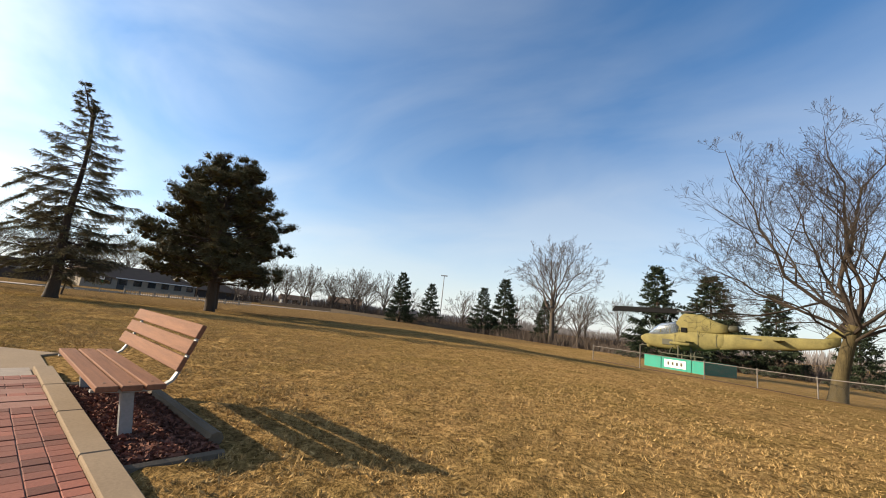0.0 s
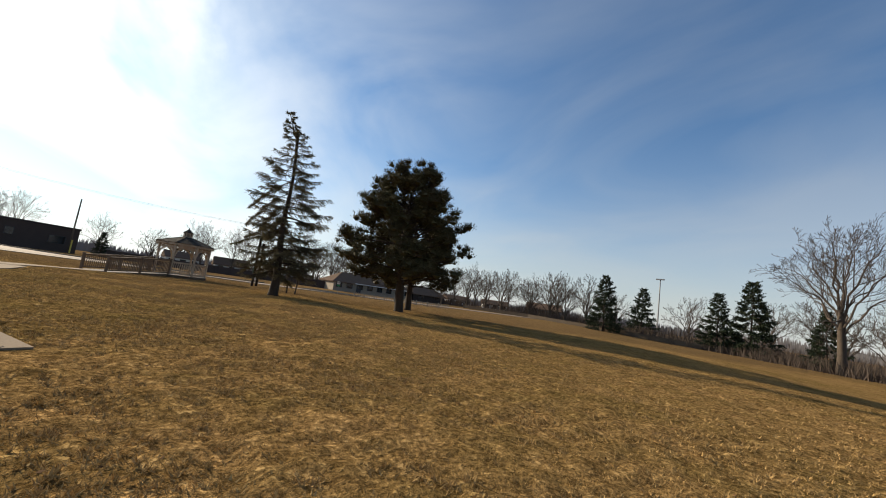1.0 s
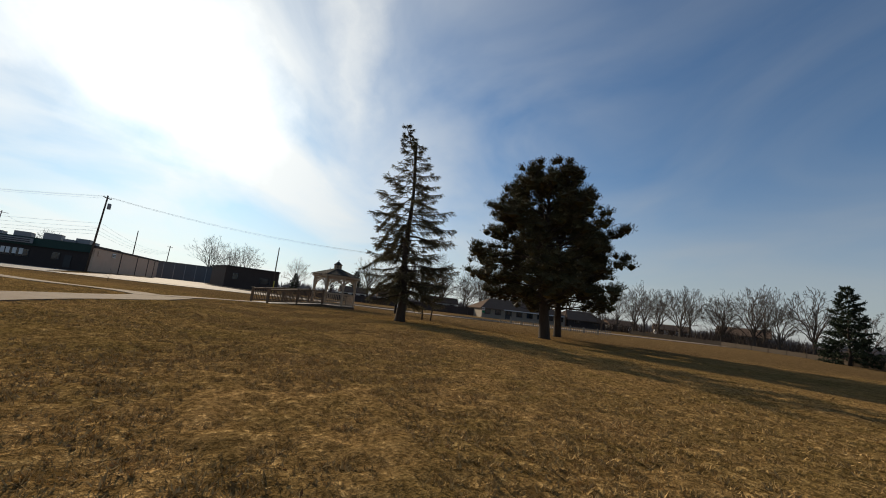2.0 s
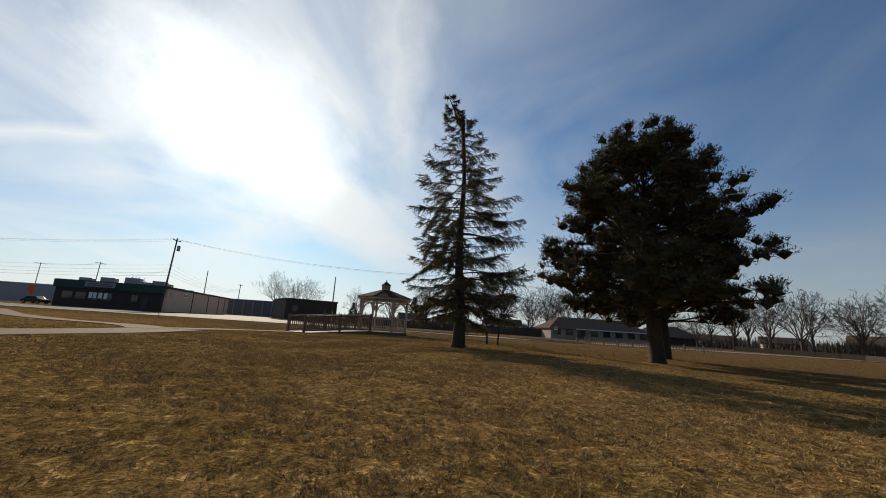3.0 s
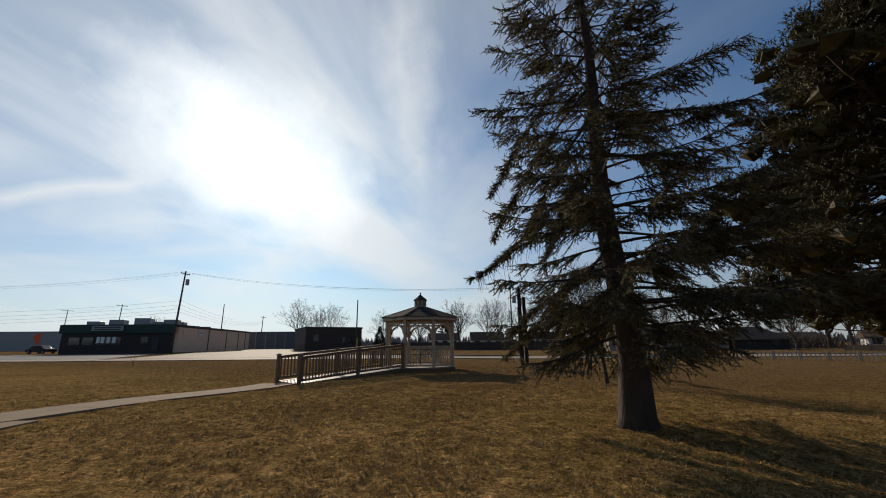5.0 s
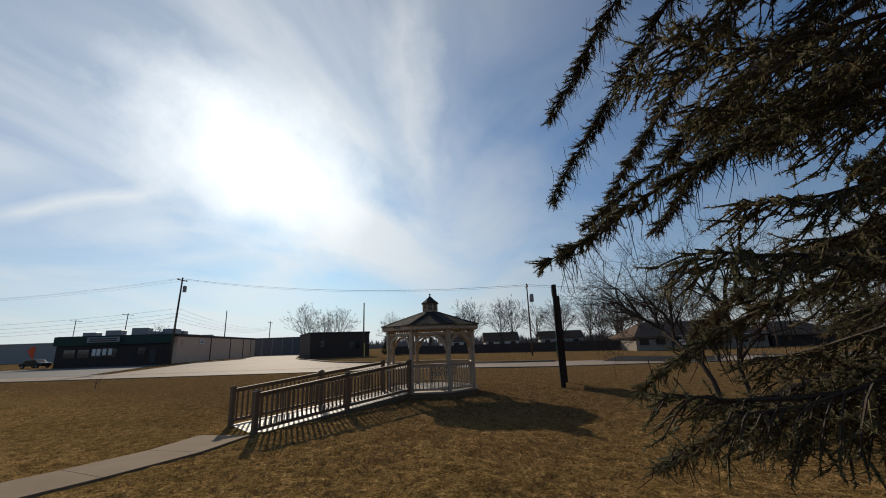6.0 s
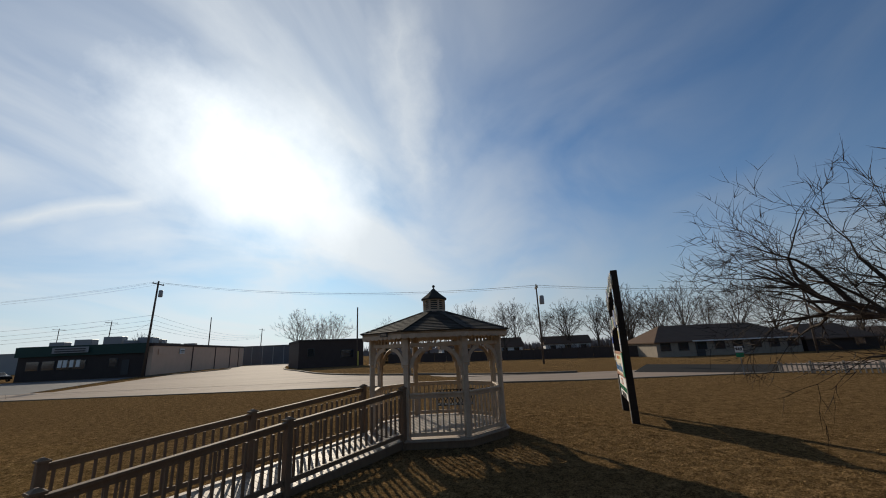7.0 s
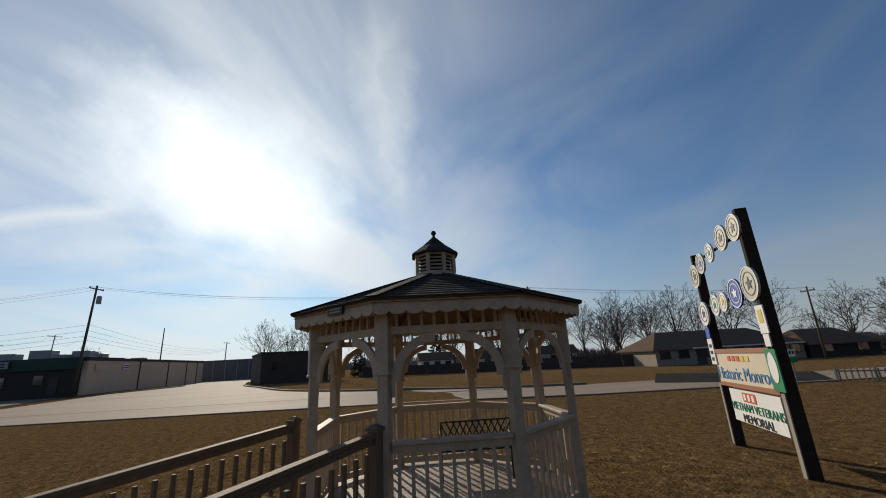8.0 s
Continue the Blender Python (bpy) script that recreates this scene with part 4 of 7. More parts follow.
def terrace():
    """Brick terrace with a concrete border in front of the seat; x along the seat, y away from its back."""
    root = thing("brick_terrace", BENCH, "red clay brick paving with pale larger pavers", "terrace", kind="structure")
    bed = Shape().box((0.2, 1.95, -0.004), (5.2, 2.62, 0.09))
    part("bedding", bed, MAT_MORTAR, root)
    edge = Shape()
    for k in range(6):
        edge = Shape().box((-2.9 + 1.0 * k + 0.1, 0.545, 0.005), (0.99, 0.15, 0.14))
        part("border_stone", edge, MAT_CONCRETE, root, bevel=0.008)
    rng = random.Random(4)
    meshes = {}

    def brick(x, y, w, d, pale):
        key = (round(w, 3), round(d, 3), pale)
        if key not in meshes:
            g, h = 0.0022, 0.003
            s = Shape()
            a, b = w / 2 - g, d / 2 - g
            lo = [(-a, -b, 0), (a, -b, 0), (a, b, 0), (-a, b, 0)]
            mid = [(p[0], p[1], 0.05 - h) for p in lo]
            hi = [(p[0] * (1 - h / a), p[1] * (1 - h / b), 0.05) for p in lo]
            s.add(lo + mid + hi, [(k, (k + 1) % 4, 4 + (k + 1) % 4, 4 + k) for k in range(4)] + [(4 + k, 4 + (k + 1) % 4, 8 + (k + 1) % 4, 8 + k) for k in range(4)] + [(8, 9, 10, 11)])
            meshes[key] = s.mesh("brick", MAT_PAVER if pale else MAT_BRICK)
        o = part("brick", meshes[key], None, root)
        o.location = (x, y, rng.uniform(-0.002, 0.003))
        o.rotation_euler = (rng.gauss(0, 0.006), rng.gauss(0, 0.006), rng.gauss(0, 0.008))

    # three courses of square bricks beside the border, broken by larger pavers
    x = -2.2
    while x < 2.3:
        if rng.random() < 0.15:
            brick(x + 0.1, 0.62 + 0.165, 0.2, 0.33, True)
            x += 0.2
        else:
            for j in range(3):
                brick(x + 0.05, 0.62 + 0.055 + 0.11 * j, 0.1, 0.11, False)
            x += 0.1
    # running courses farther out
    for j in range(2):
        x = -2.2 + 0.03 * j
        while x < 2.3:
            brick(x + 0.035, 0.95 + 0.11 + 0.22 * j, 0.07, 0.22, False)
            x += 0.07
    slab = Shape().box((3.16, 1.57, -0.04), (1.7, 2.2, 0.12))
    single("concrete_slab", slab, MAT_CONCRETE, BENCH, "pale concrete landing beyond the bricks", "pavement", kind="structure", bevel=0.01)


MAT_PAVER = surface("pale red paver", (0.27, 0.125, 0.09), (0.18, 0.082, 0.06), rough=0.85, scale=9, fine=90, bump=0.25, objects=0.15)
terrace()


def park_bench():
    bench = thing("park_bench", BENCH, "park bench with reddish cedar slats on a grey steel frame", "bench")
    for y in (0.235, 0.37, 0.505):
        part("seat_slat", Shape().box((0.915, y, 0.355), (1.83, 0.118, 0.036)), MAT_BENCHWOOD, bench, bevel=0.005)
    tilt = Matrix.Rotation(radians(19), 3, "X")
    for k in range(3):
        u = 0.124 * k
        c = Vector((0.915, 0.108 - u * 0.326, 0.505 + u * 0.945))
        part("back_slat", Shape().box(c, (1.83, 0.034, 0.104), tilt), MAT_BENCHWOOD, bench, bevel=0.005)
    for x in (0.12, 1.71):
        strap = Shape()
        pts = [(0.57, 0.327), (0.42, 0.320), (0.26, 0.318), (0.17, 0.335), (0.115, 0.375), (0.088, 0.43), (0.062, 0.51), (-0.02, 0.77)]
        for a, b in zip(pts, pts[1:]):
            strap.beam((x, a[0], a[1]), (x, b[0], b[1]), 0.05, 0.016)
        part("frame_strap", strap, MAT_STEEL, bench)
        part("leg", Shape().beam((x, 0.31, -0.10), (x, 0.37, 0.315), 0.055, 0.075, up=(0, 1, 0)), MAT_STEEL, bench, bevel=0.006)
        for y in (0.235, 0.37, 0.505):
            part("bolt", Shape().lathe([(0.009, 0.0), (0.008, 0.003), (0.0, 0.004)], 8, (x, y, 0.373)), MAT_POLE, bench)
    # planting bed under it
    single("mulch_bed", Shape().box((0.7, 0.18, -0.03), (2.3, 0.58, 0.07)), MAT_MULCH, BENCH, "bed of dark red wood mulch under the bench", "mulch", kind="stuff")
    nrng = np.random.default_rng(9)
    n = 12500
    c = np.stack([nrng.uniform(-0.42, 1.8, n), nrng.uniform(-0.08, 0.46, n), nrng.uniform(0.003, 0.034, n)], 1)
    d = nrng.normal(size=(n, 3)) * (1, 1, 0.35)
    d /= np.linalg.norm(d, axis=1, keepdims=True)
    s = np.cross(d, nrng.normal(size=(n, 3)))
    s /= np.linalg.norm(s, axis=1, keepdims=True)
    L, W = nrng.uniform(0.012, 0.035, (n, 1)), nrng.uniform(0.004, 0.011, (n, 1))
    v = np.stack([c - d * L - s * W, c + d * L - s * W, c + d * L + s * W, c - d * L + s * W], 1).reshape(-1, 3)
    i = np.arange(n)[:, None] * 4
    f = np.concatenate([i + np.array([[0, 1, 2]]), i + np.array([[0, 2, 3]])])
    chips = new("mulch_chips", numpy_mesh("mulch_chips", v, f, MAT_MULCH))
    chips.matrix_world = BENCH
    tagged(chips, "loose red-brown bark chips", "mulch", kind="stuff")
    for p, q, n in (((-0.30, -0.105, 0.045), (1.78, -0.14, 0.025), 0.048), ((1.84, -0.13, 0.015), (1.84, 0.44, 0.015), 0.042), ((-0.45, -0.1, -0.02), (-0.45, 0.44, -0.02), 0.045)):
        t = Shape().tube([p, q], n, 8)
        single("edging_timber", t, MAT_TIMBER, BENCH, "weathered grey round landscape timber edging the mulch", "timber", group="edging timbers")


park_bench()


# ---- gazebo ----
GX, GY, G0 = -32.0, 11.95, 0.03
CORNERS = [8.8 + 45 * k for k in range(8)]
OPEN_SIDE = 6                     # between corners 6 and 7 (-81 and -36 degrees)


def polar(a, r, z=0.0):
    return Vector((r * math.cos(radians(a)), r * math.sin(radians(a)), z))


def gazebo():
    gz_ob = thing("gazebo", pose(GX, GY, 0), "octagonal cream wooden gazebo with dark shingled roof and louvred cupola", "gazebo")
    low = gz(GX, GY) - 0.05
    skirt = Shape().prism([polar(a, 1.97).to_2d() for a in CORNERS], low, G0 - 0.03)
    part("base", skirt, MAT_DECK, gz_ob, bevel=0.01)
    rim = Shape().prism([polar(a, 2.03).to_2d() for a in CORNERS], G0 - 0.03, G0)
    part("floor_rim", rim, MAT_DECKBOARD, gz_ob)
    # floor boards cut to the octagon
    d = polar(CORNERS[7] + 22.5 + 90, 1)
    n = Vector((-d.y, d.x, 0))
    ap = 1.86
    w = 0.14
    k = -12
    while k <= 12:
        c = k * (w + 0.006)
        half = []
        for edge in (c - w / 2, c + w / 2):
            e = abs(edge)
            h = 1.97 * math.cos(radians(22.5))
            half.append(min(h, (h * math.sqrt(2) - e) if e > h * math.tan(radians(22.5)) else h))
        if min(half) > 0.15 and max(abs(c - w / 2), abs(c + w / 2)) < ap:
            pts = [n * (c - w / 2) - d * half[0], n * (c - w / 2) + d * half[0], n * (c + w / 2) + d * half[1], n * (c + w / 2) - d * half[1]]
            s = Shape().prism([p.to_2d() for p in pts], G0, G0 + 0.024)
            part("floor_board", s, MAT_DECKBOARD, gz_ob)
        k += 1
    R = 1.86
    for a in CORNERS:
        p = polar(a, R)
        m = Matrix.Rotation(radians(a), 3, "Z")
        s = Shape().box((p.x, p.y, 1.24), (0.115, 0.125, 2.44), m)
        s.box((p.x, p.y, 2.10), (0.15, 0.16, 0.72), m).box((p.x, p.y, 1.735), (0.17, 0.18, 0.03), m)
        part("post", s, MAT_WHITE, gz_ob, bevel=0.006)
    zr = 1.04
    picket = Shape().box((0, 0, 0), (0.038, 0.028, 0.80)).mesh("picket", MAT_WHITE)
    stub = Shape().box((0, 0, 0), (0.035, 0.03, 0.22)).mesh("spindle", MAT_WHITE)
    for i in range(8):
        a, b = polar(CORNERS[i], R), polar(CORNERS[(i + 1) % 8], R)
        u = (b - a).normalized()
        ang = math.degrees(math.atan2(u.y, u.x))
        a2, b2 = a + u * 0.07, b - u * 0.07
        up = Vector((0, 0, 1))
        if i != OPEN_SIDE:
            rail = part("top_rail", Shape().beam(a2 + up * zr, b2 + up * zr, 0.125, 0.04).beam(a2 + up * (zr - 0.06), b2 + up * (zr - 0.06), 0.04, 0.085), MAT_WHITE, gz_ob, bevel=0.005)
            part("bottom_rail", Shape().beam(a2 + up * (G0 + 0.11), b2 + up * (G0 + 0.11), 0.04, 0.085), MAT_WHITE, gz_ob)
            for j in range(9):
                o = part("picket", picket, None, rail)
                o.matrix_local = pose(*(a2.lerp(b2, (j + 0.5) / 9) + up * 0.56), 0, 0, ang)
        head = part("header_beam", Shape().beam(a2 + up * 2.20, b2 + up * 2.20, 0.045, 0.085).beam(a2 + up * 2.455, b2 + up * 2.455, 0.06, 0.12), MAT_WHITE, gz_ob)
        for j in range(9):
            o = part("spindle", stub, None, head)
            o.matrix_local = pose(*(a2.lerp(b2, (j + 0.5) / 9) + up * 2.32), 0, 0, ang)
        # curved brackets
        for s0, s1 in ((a, u), (b, -u)):
            s = Shape()
            n = 9
            rings = []
            for j in range(n + 1):
                t = math.pi / 2 * j / n
                for_r = []
                for rad, off in ((0.50, 0), (0.40, 0), (0.40, 1), (0.50, 1)):
                    x = 0.07 + 0.50 - rad * math.cos(t)
                    z = 2.16 - 0.50 + rad * math.sin(t)
                    side = Vector((-u.y, u.x, 0)) * (0.02 if off else -0.02)
                    for_r.append(s0 + s1 * x + up * z + side)
                rings.append(for_r)
            s.loft(rings)
            s.beam(s0 + s1 * 0.09 + up * 1.49, s0 + s1 * 0.09 + up * 1.74, 0.05, 0.04)
            part("bracket", s, MAT_WHITE, gz_ob)
        # scalloped fascia
        RE = 2.135
        e, f = polar(CORNERS[i], RE), polar(CORNERS[(i + 1) % 8], RE)
        n = 9
        pts = [(0, 2.53), (0, 2.40)]
        for j in range(n):
            for q in range(1, 7):
                t = math.pi * q / 6
                pts.append(((j + (1 - math.cos(t)) / 2) / n, 2.40 - 0.048 * math.sin(t)))
        pts.append((1, 2.53))
        inn = Vector((-(f - e).y, (f - e).x, 0)).normalized() * 0.022
        front = [e.lerp(f, x) + up * z for x, z in pts]
        back = [p + inn for p in front]
        m = len(pts)
        s = Shape().add(front + back, [tuple(range(m)), tuple(range(2 * m - 1, m - 1, -1))] + [(k, m + k, m + (k + 1) % m, (k + 1) % m) for k in range(m)])
        part("fascia", s, MAT_WHITE, gz_ob, "cream scalloped fascia board")
    # roof: deck, shingle rows and hip caps
    z0, z1, r0, r1 = 2.53, 3.135, 2.19, 0.37
    deck = Shape().loft([[polar(a, r0 - 0.03, z0 - 0.02) for a in CORNERS], [polar(a, r1, z1 - 0.02) for a in CORNERS]], closed_ends=False)
    deck.loft([[polar(a, r0 - 0.03, z0 - 0.045) for a in CORNERS], [polar(a, r1, z1 - 0.06) for a in CORNERS]], closed_ends=False)
    part("roof_deck", deck, MAT_DECK, gz_ob)
    rows = 13
    for i in range(8):
        a0, a1 = CORNERS[i], CORNERS[(i + 1) % 8]
        for k in range(rows):
            f0, f1 = k / rows, (k + 1.12) / rows
            f1 = min(f1, 1.0)
            p = [polar(a0, r0 + (r1 - r0) * f0, z0 + (z1 - z0) * f0 + 0.016), polar(a1, r0 + (r1 - r0) * f0, z0 + (z1 - z0) * f0 + 0.016),
                 polar(a1, r0 + (r1 - r0) * f1, z0 + (z1 - z0) * f1 + 0.004), polar(a0, r0 + (r1 - r0) * f1, z0 + (z1 - z0) * f1 + 0.004)]
            q = [p[0] - Vector((0, 0, 0.022)), p[1] - Vector((0, 0, 0.022))]
            s = Shape().add(p + q, [(0, 1, 2, 3), (4, 5, 1, 0)])
            part("shingle", s, MAT_SHINGLE, gz_ob)
        part("hip_cap", Shape().beam(polar(a0, r0, z0 + 0.022), polar(a0, r1, z1 + 0.012), 0.16, 0.014), MAT_SHINGLE, gz_ob)
        part("rafter", Shape().beam(polar(a0, r0 - 0.1, z0 - 0.09), polar(a0, 0.1, z1 - 0.06), 0.04, 0.09), MAT_DECK, gz_ob)
    # cupola
    cup = part("cupola", Shape().prism([polar(a, 0.345).to_2d() for a in CORNERS], 3.063, 3.21).prism([polar(a, 0.34).to_2d() for a in CORNERS], 3.472, 3.514), MAT_WHITE, gz_ob, bevel=0.006)
    # added black block stands in for the shaded hollow behind the louvres
    part("cupola_shade_core", Shape().prism([polar(a, 0.26).to_2d() for a in CORNERS], 3.199, 3.483), MAT_BLACK, gz_ob)
    for i in range(8):
        a, b = polar(CORNERS[i], 0.322), polar(CORNERS[(i + 1) % 8], 0.322)
        up = Vector((0, 0, 1))
        part("louvre_post", Shape().beam(a + up * 3.199, a + up * 3.514, 0.05, 0.05, up=(1, 0, 0)), MAT_WHITE, cup)
        for k in range(4):
            z = 3.252 + 0.059 * k
            o = (a + b).normalized() * 0.012
            part("louvre", Shape().beam(a + up * z - o, b + up * z - o, 0.034, 0.014, up=tuple(up + (a + b).normalized() * 0.9)), MAT_WHITE, cup)
    cap = Shape().loft([[polar(a, 0.405, 3.503) for a in CORNERS], [polar(a, 0.395, 3.536) for a in CORNERS], [polar(a, 0.20, 3.682) for a in CORNERS], [polar(a, 0.02, 3.851) for a in CORNERS]])
    part("cupola_roof", cap, MAT_SHINGLE, gz_ob)
    part("finial", Shape().lathe([(0.0, 3.819), (0.025, 3.829), (0.02, 3.872), (0.035, 3.892), (0.045, 3.919), (0.03, 3.951), (0.0, 3.961)], 10), MAT_SHINGLE, gz_ob, smooth=True)
    # small dark plaque under the eave
    e, f = polar(CORNERS[6], 2.15), polar(CORNERS[7], 2.15)
    u = (f - e).normalized()
    c = e.lerp(f, 0.60) + Vector((0, 0, 2.475))
    out = Vector((u.y, -u.x, 0))
    plaque = part("plaque", Shape().beam(c - u * 0.15 + out * 0.012, c + u * 0.15 + out * 0.012, 0.02, 0.095), MAT_BLACK, gz_ob, "small black plaque with pale lettering")
    for z in (0.02, -0.015):
        part("lettering_bar", Shape().beam(c - u * 0.11 + out * 0.024 + Vector((0, 0, z)), c + u * 0.11 + out * 0.024 + Vector((0, 0, z)), 0.004, 0.014), MAT_WHITE, plaque)


gazebo()


def lattice_bench():
    # black iron seat inside the gazebo, its back to the ramp side
    ob = thing("iron_bench", pose(GX - 0.32, GY + 0.63, G0 + 0.024, 0, 0, 76), "black wrought-iron bench with a lattice back inside the gazebo", "bench")
    fr = Shape()
    back = [(-0.55, 0.0, 0.42), (-0.55, -0.10, 0.86), (0.55, -0.10, 0.86), (0.55, 0.0, 0.42)]
    for a, b in zip(back, back[1:] + back[:1]):
        fr.tube([a, b], 0.014, 6)
    part("back_frame", fr, MAT_BLACK, ob)
    for k in range(12):
        for s in (-1, 1):
            x0 = -0.55 + 0.1 * k
            x1 = x0 + s * 0.22
            t1 = 1.0
            if x1 > 0.55:
                t1 = (0.55 - x0) / (x1 - x0)
            if x1 < -0.55:
                t1 = (-0.55 - x0) / (x1 - x0)
            if t1 > 0.1 and x0 <= 0.55:
                part("lattice_bar", Shape().beam((x0, 0, 0.44), (x0 + (x1 - x0) * t1, -0.10 * t1, 0.44 + 0.42 * t1), 0.006, 0.022, up=(1, 0, 0)), MAT_BLACK, ob)
    for k in range(6):
        part("seat_slat", Shape().box((0, 0.06 + 0.07 * k, 0.42), (1.1, 0.05, 0.012)), MAT_BLACK, ob)
    for x in (-0.55, 0.55):
        part("leg", Shape().tube([(x, -0.02, 0), (x, 0.0, 0.42)], 0.015, 6), MAT_BLACK, ob)
        part("leg", Shape().tube([(x, 0.46, 0), (x, 0.43, 0.42)], 0.015, 6), MAT_BLACK, ob)
        part("armrest", Shape().tube([(x, -0.05, 0.64), (x, 0.15, 0.67), (x, 0.36, 0.66), (x, 0.46, 0.60), (x, 0.44, 0.42)], 0.014, 6), MAT_BLACK, ob)


lattice_bench()

# ---- ramp ----
RIGHT = [Vector((-25.96, 6.31, 0)), Vector((-28.12, 8.46, 0)), Vector((-30.45, 10.74, 0))]
LEFT = [Vector((-27.6, 5.4, 0)), Vector((-29.56, 7.62, 0)), Vector((-31.82, 9.89, 0))]
DECK_Z = [-0.13, -0.03, 0.05]
TOP_Z = [0.88, 1.08, 1.25]


def access_ramp():
    rp = thing("ramp", Matrix(), "weathered brown wooden access ramp with picketed rails", "ramp")
    up = Vector((0, 0, 1))
    n = 44
    for k in range(n):
        f, g = k / n * 2, (k + 0.93) / n * 2
        q = []
        for t in (f, g):
            i = min(int(t), 1)
            w = t - i
            z = DECK_Z[i] * (1 - w) + DECK_Z[i + 1] * w
            q.append((RIGHT[i].lerp(RIGHT[i + 1], w) + up * z, LEFT[i].lerp(LEFT[i + 1], w) + up * z))
        top = [q[0][0], q[1][0], q[1][1], q[0][1]]
        low = [p - up * 0.035 for p in top]
        s = Shape().add(top + low, [(0, 1, 2, 3), (7, 6, 5, 4), (0, 4, 5, 1), (1, 5, 6, 2), (2, 6, 7, 3), (3, 7, 4, 0)])
        part("deck_board", s, MAT_DECKBOARD, rp)
    baluster = Shape().box((0, 0, 0), (0.036, 0.036, 0.74)).mesh("baluster", MAT_DECK)
    for side in (RIGHT, LEFT):
        for i in range(3):
            p = side[i]
            post = Shape().box((p.x, p.y, (TOP_Z[i] - 0.06 - 0.35) / 2), (0.115, 0.115, TOP_Z[i] - 0.06 + 0.35), Matrix.Rotation(radians(45), 3, "Z"))
            po = part("post", post, MAT_DECK, rp, bevel=0.006)
            cap = Shape().box((p.x, p.y, TOP_Z[i] - 0.05), (0.155, 0.155, 0.03), Matrix.Rotation(radians(45), 3, "Z"))
            c4 = [Vector((p.x, p.y, 0)) + Matrix.Rotation(radians(45 + 90 * k), 3, "Z") @ Vector((0.065, 0.065, 0)) for k in range(4)]
            cap.loft([[c + up * (TOP_Z[i] - 0.035) for c in c4], [Vector((p.x, p.y, 0)).lerp(c, 0.25) + up * TOP_Z[i] for c in c4]])
            part("post_cap", cap, MAT_DECK, po)
        for i in range(2):
            a, b = side[i], side[i + 1]
            za, zb = TOP_Z[i] - 0.10, TOP_Z[i + 1] - 0.10
            u = (b - a).normalized()
            a2, b2 = a + u * 0.06, b - u * 0.06
            rail = part("hand_rail", Shape().beam(a2 + up * za, b2 + up * zb, 0.10, 0.04).beam(a2 + up * (za - 0.055), b2 + up * (zb - 0.055), 0.04, 0.07), MAT_DECK, rp, bevel=0.005)
            part("bottom_rail", Shape().beam(a2 + up * (DECK_Z[i] + 0.11), b2 + up * (DECK_Z[i + 1] + 0.11), 0.04, 0.08), MAT_DECK, rp)
            part("side_joist", Shape().beam(a2 + up * (DECK_Z[i] - 0.10), b2 + up * (DECK_Z[i + 1] - 0.10), 0.04, 0.16), MAT_DECK, rp)
            for j in range(19):
                w = (j + 0.5) / 19
                zt, zb2 = za + (zb - za) * w - 0.08, DECK_Z[i] + (DECK_Z[i + 1] - DECK_Z[i]) * w + 0.12
                o = part("baluster", baluster, None, rail)
                o.matrix_local = pose(*(a2.lerp(b2, w) + up * (zt + zb2) / 2), 0, 0, math.degrees(math.atan2(u.y, u.x)))


access_ramp()


# ---- helicopter on its stand ----
MAT_OLIVE = surface("faded tan-olive paint", (0.205, 0.17, 0.062), (0.125, 0.105, 0.042), rough=0.75, spec=0.15, scale=1.3, fine=14, bump=0.1, contrast=1.0)
MAT_BLACK_MATT = surface("matt black paint", (0.008, 0.008, 0.008), (0.014, 0.013, 0.012), rough=0.95, spec=0.05, scale=3, fine=30, bump=0)
MAT_OLIVE_DARK = plain("dark olive paint", (0.07, 0.065, 0.04), 0.6)
MAT_TEAL = surface("teal green panel", (0.02, 0.30, 0.21), (0.015, 0.24, 0.17), rough=0.5, scale=2, fine=25, bump=0.03)
MAT_TEAL_DARK = surface("dark teal panel", (0.012, 0.15, 0.115), (0.01, 0.12, 0.092), rough=0.85, spec=0.08, scale=2, fine=25, bump=0.03)
MAT_SIGNWHITE = plain("white sign paint", (0.78, 0.77, 0.74), 0.5)
MAT_DIRT = surface("bare reddish earth", (0.20, 0.10, 0.06), (0.13, 0.07, 0.045), rough=0.95, scale=2, fine=30, bump=0.4)


def glass(name, tint, rough=0.05):
    m = bpy.data.materials.new(name)
    m.use_nodes = True
    b = m.node_tree.nodes["Principled BSDF"]
    b.inputs["Base Color"].default_value = (*tint, 1)
    b.inputs["Roughness"].default_value = rough
    b.inputs["Transmission Weight"].default_value = 0.6
    return m


MAT_GLASS = glass("tinted canopy glass", (0.20, 0.22, 0.23), 0.15)
MAT_WINDOW = glass("dark window glass", (0.05, 0.06, 0.07))


def ellipse_ring(x, zc, hh, hw, n=16, sq=0.75):
    out = []
    for k in range(n):
        a = 2 * math.pi * k / n
        c, s = math.cos(a), math.sin(a)
        out.append(Vector((x, hw * math.copysign(abs(c) ** sq, c), zc + hh * math.copysign(abs(s) ** sq, s))))
    return out


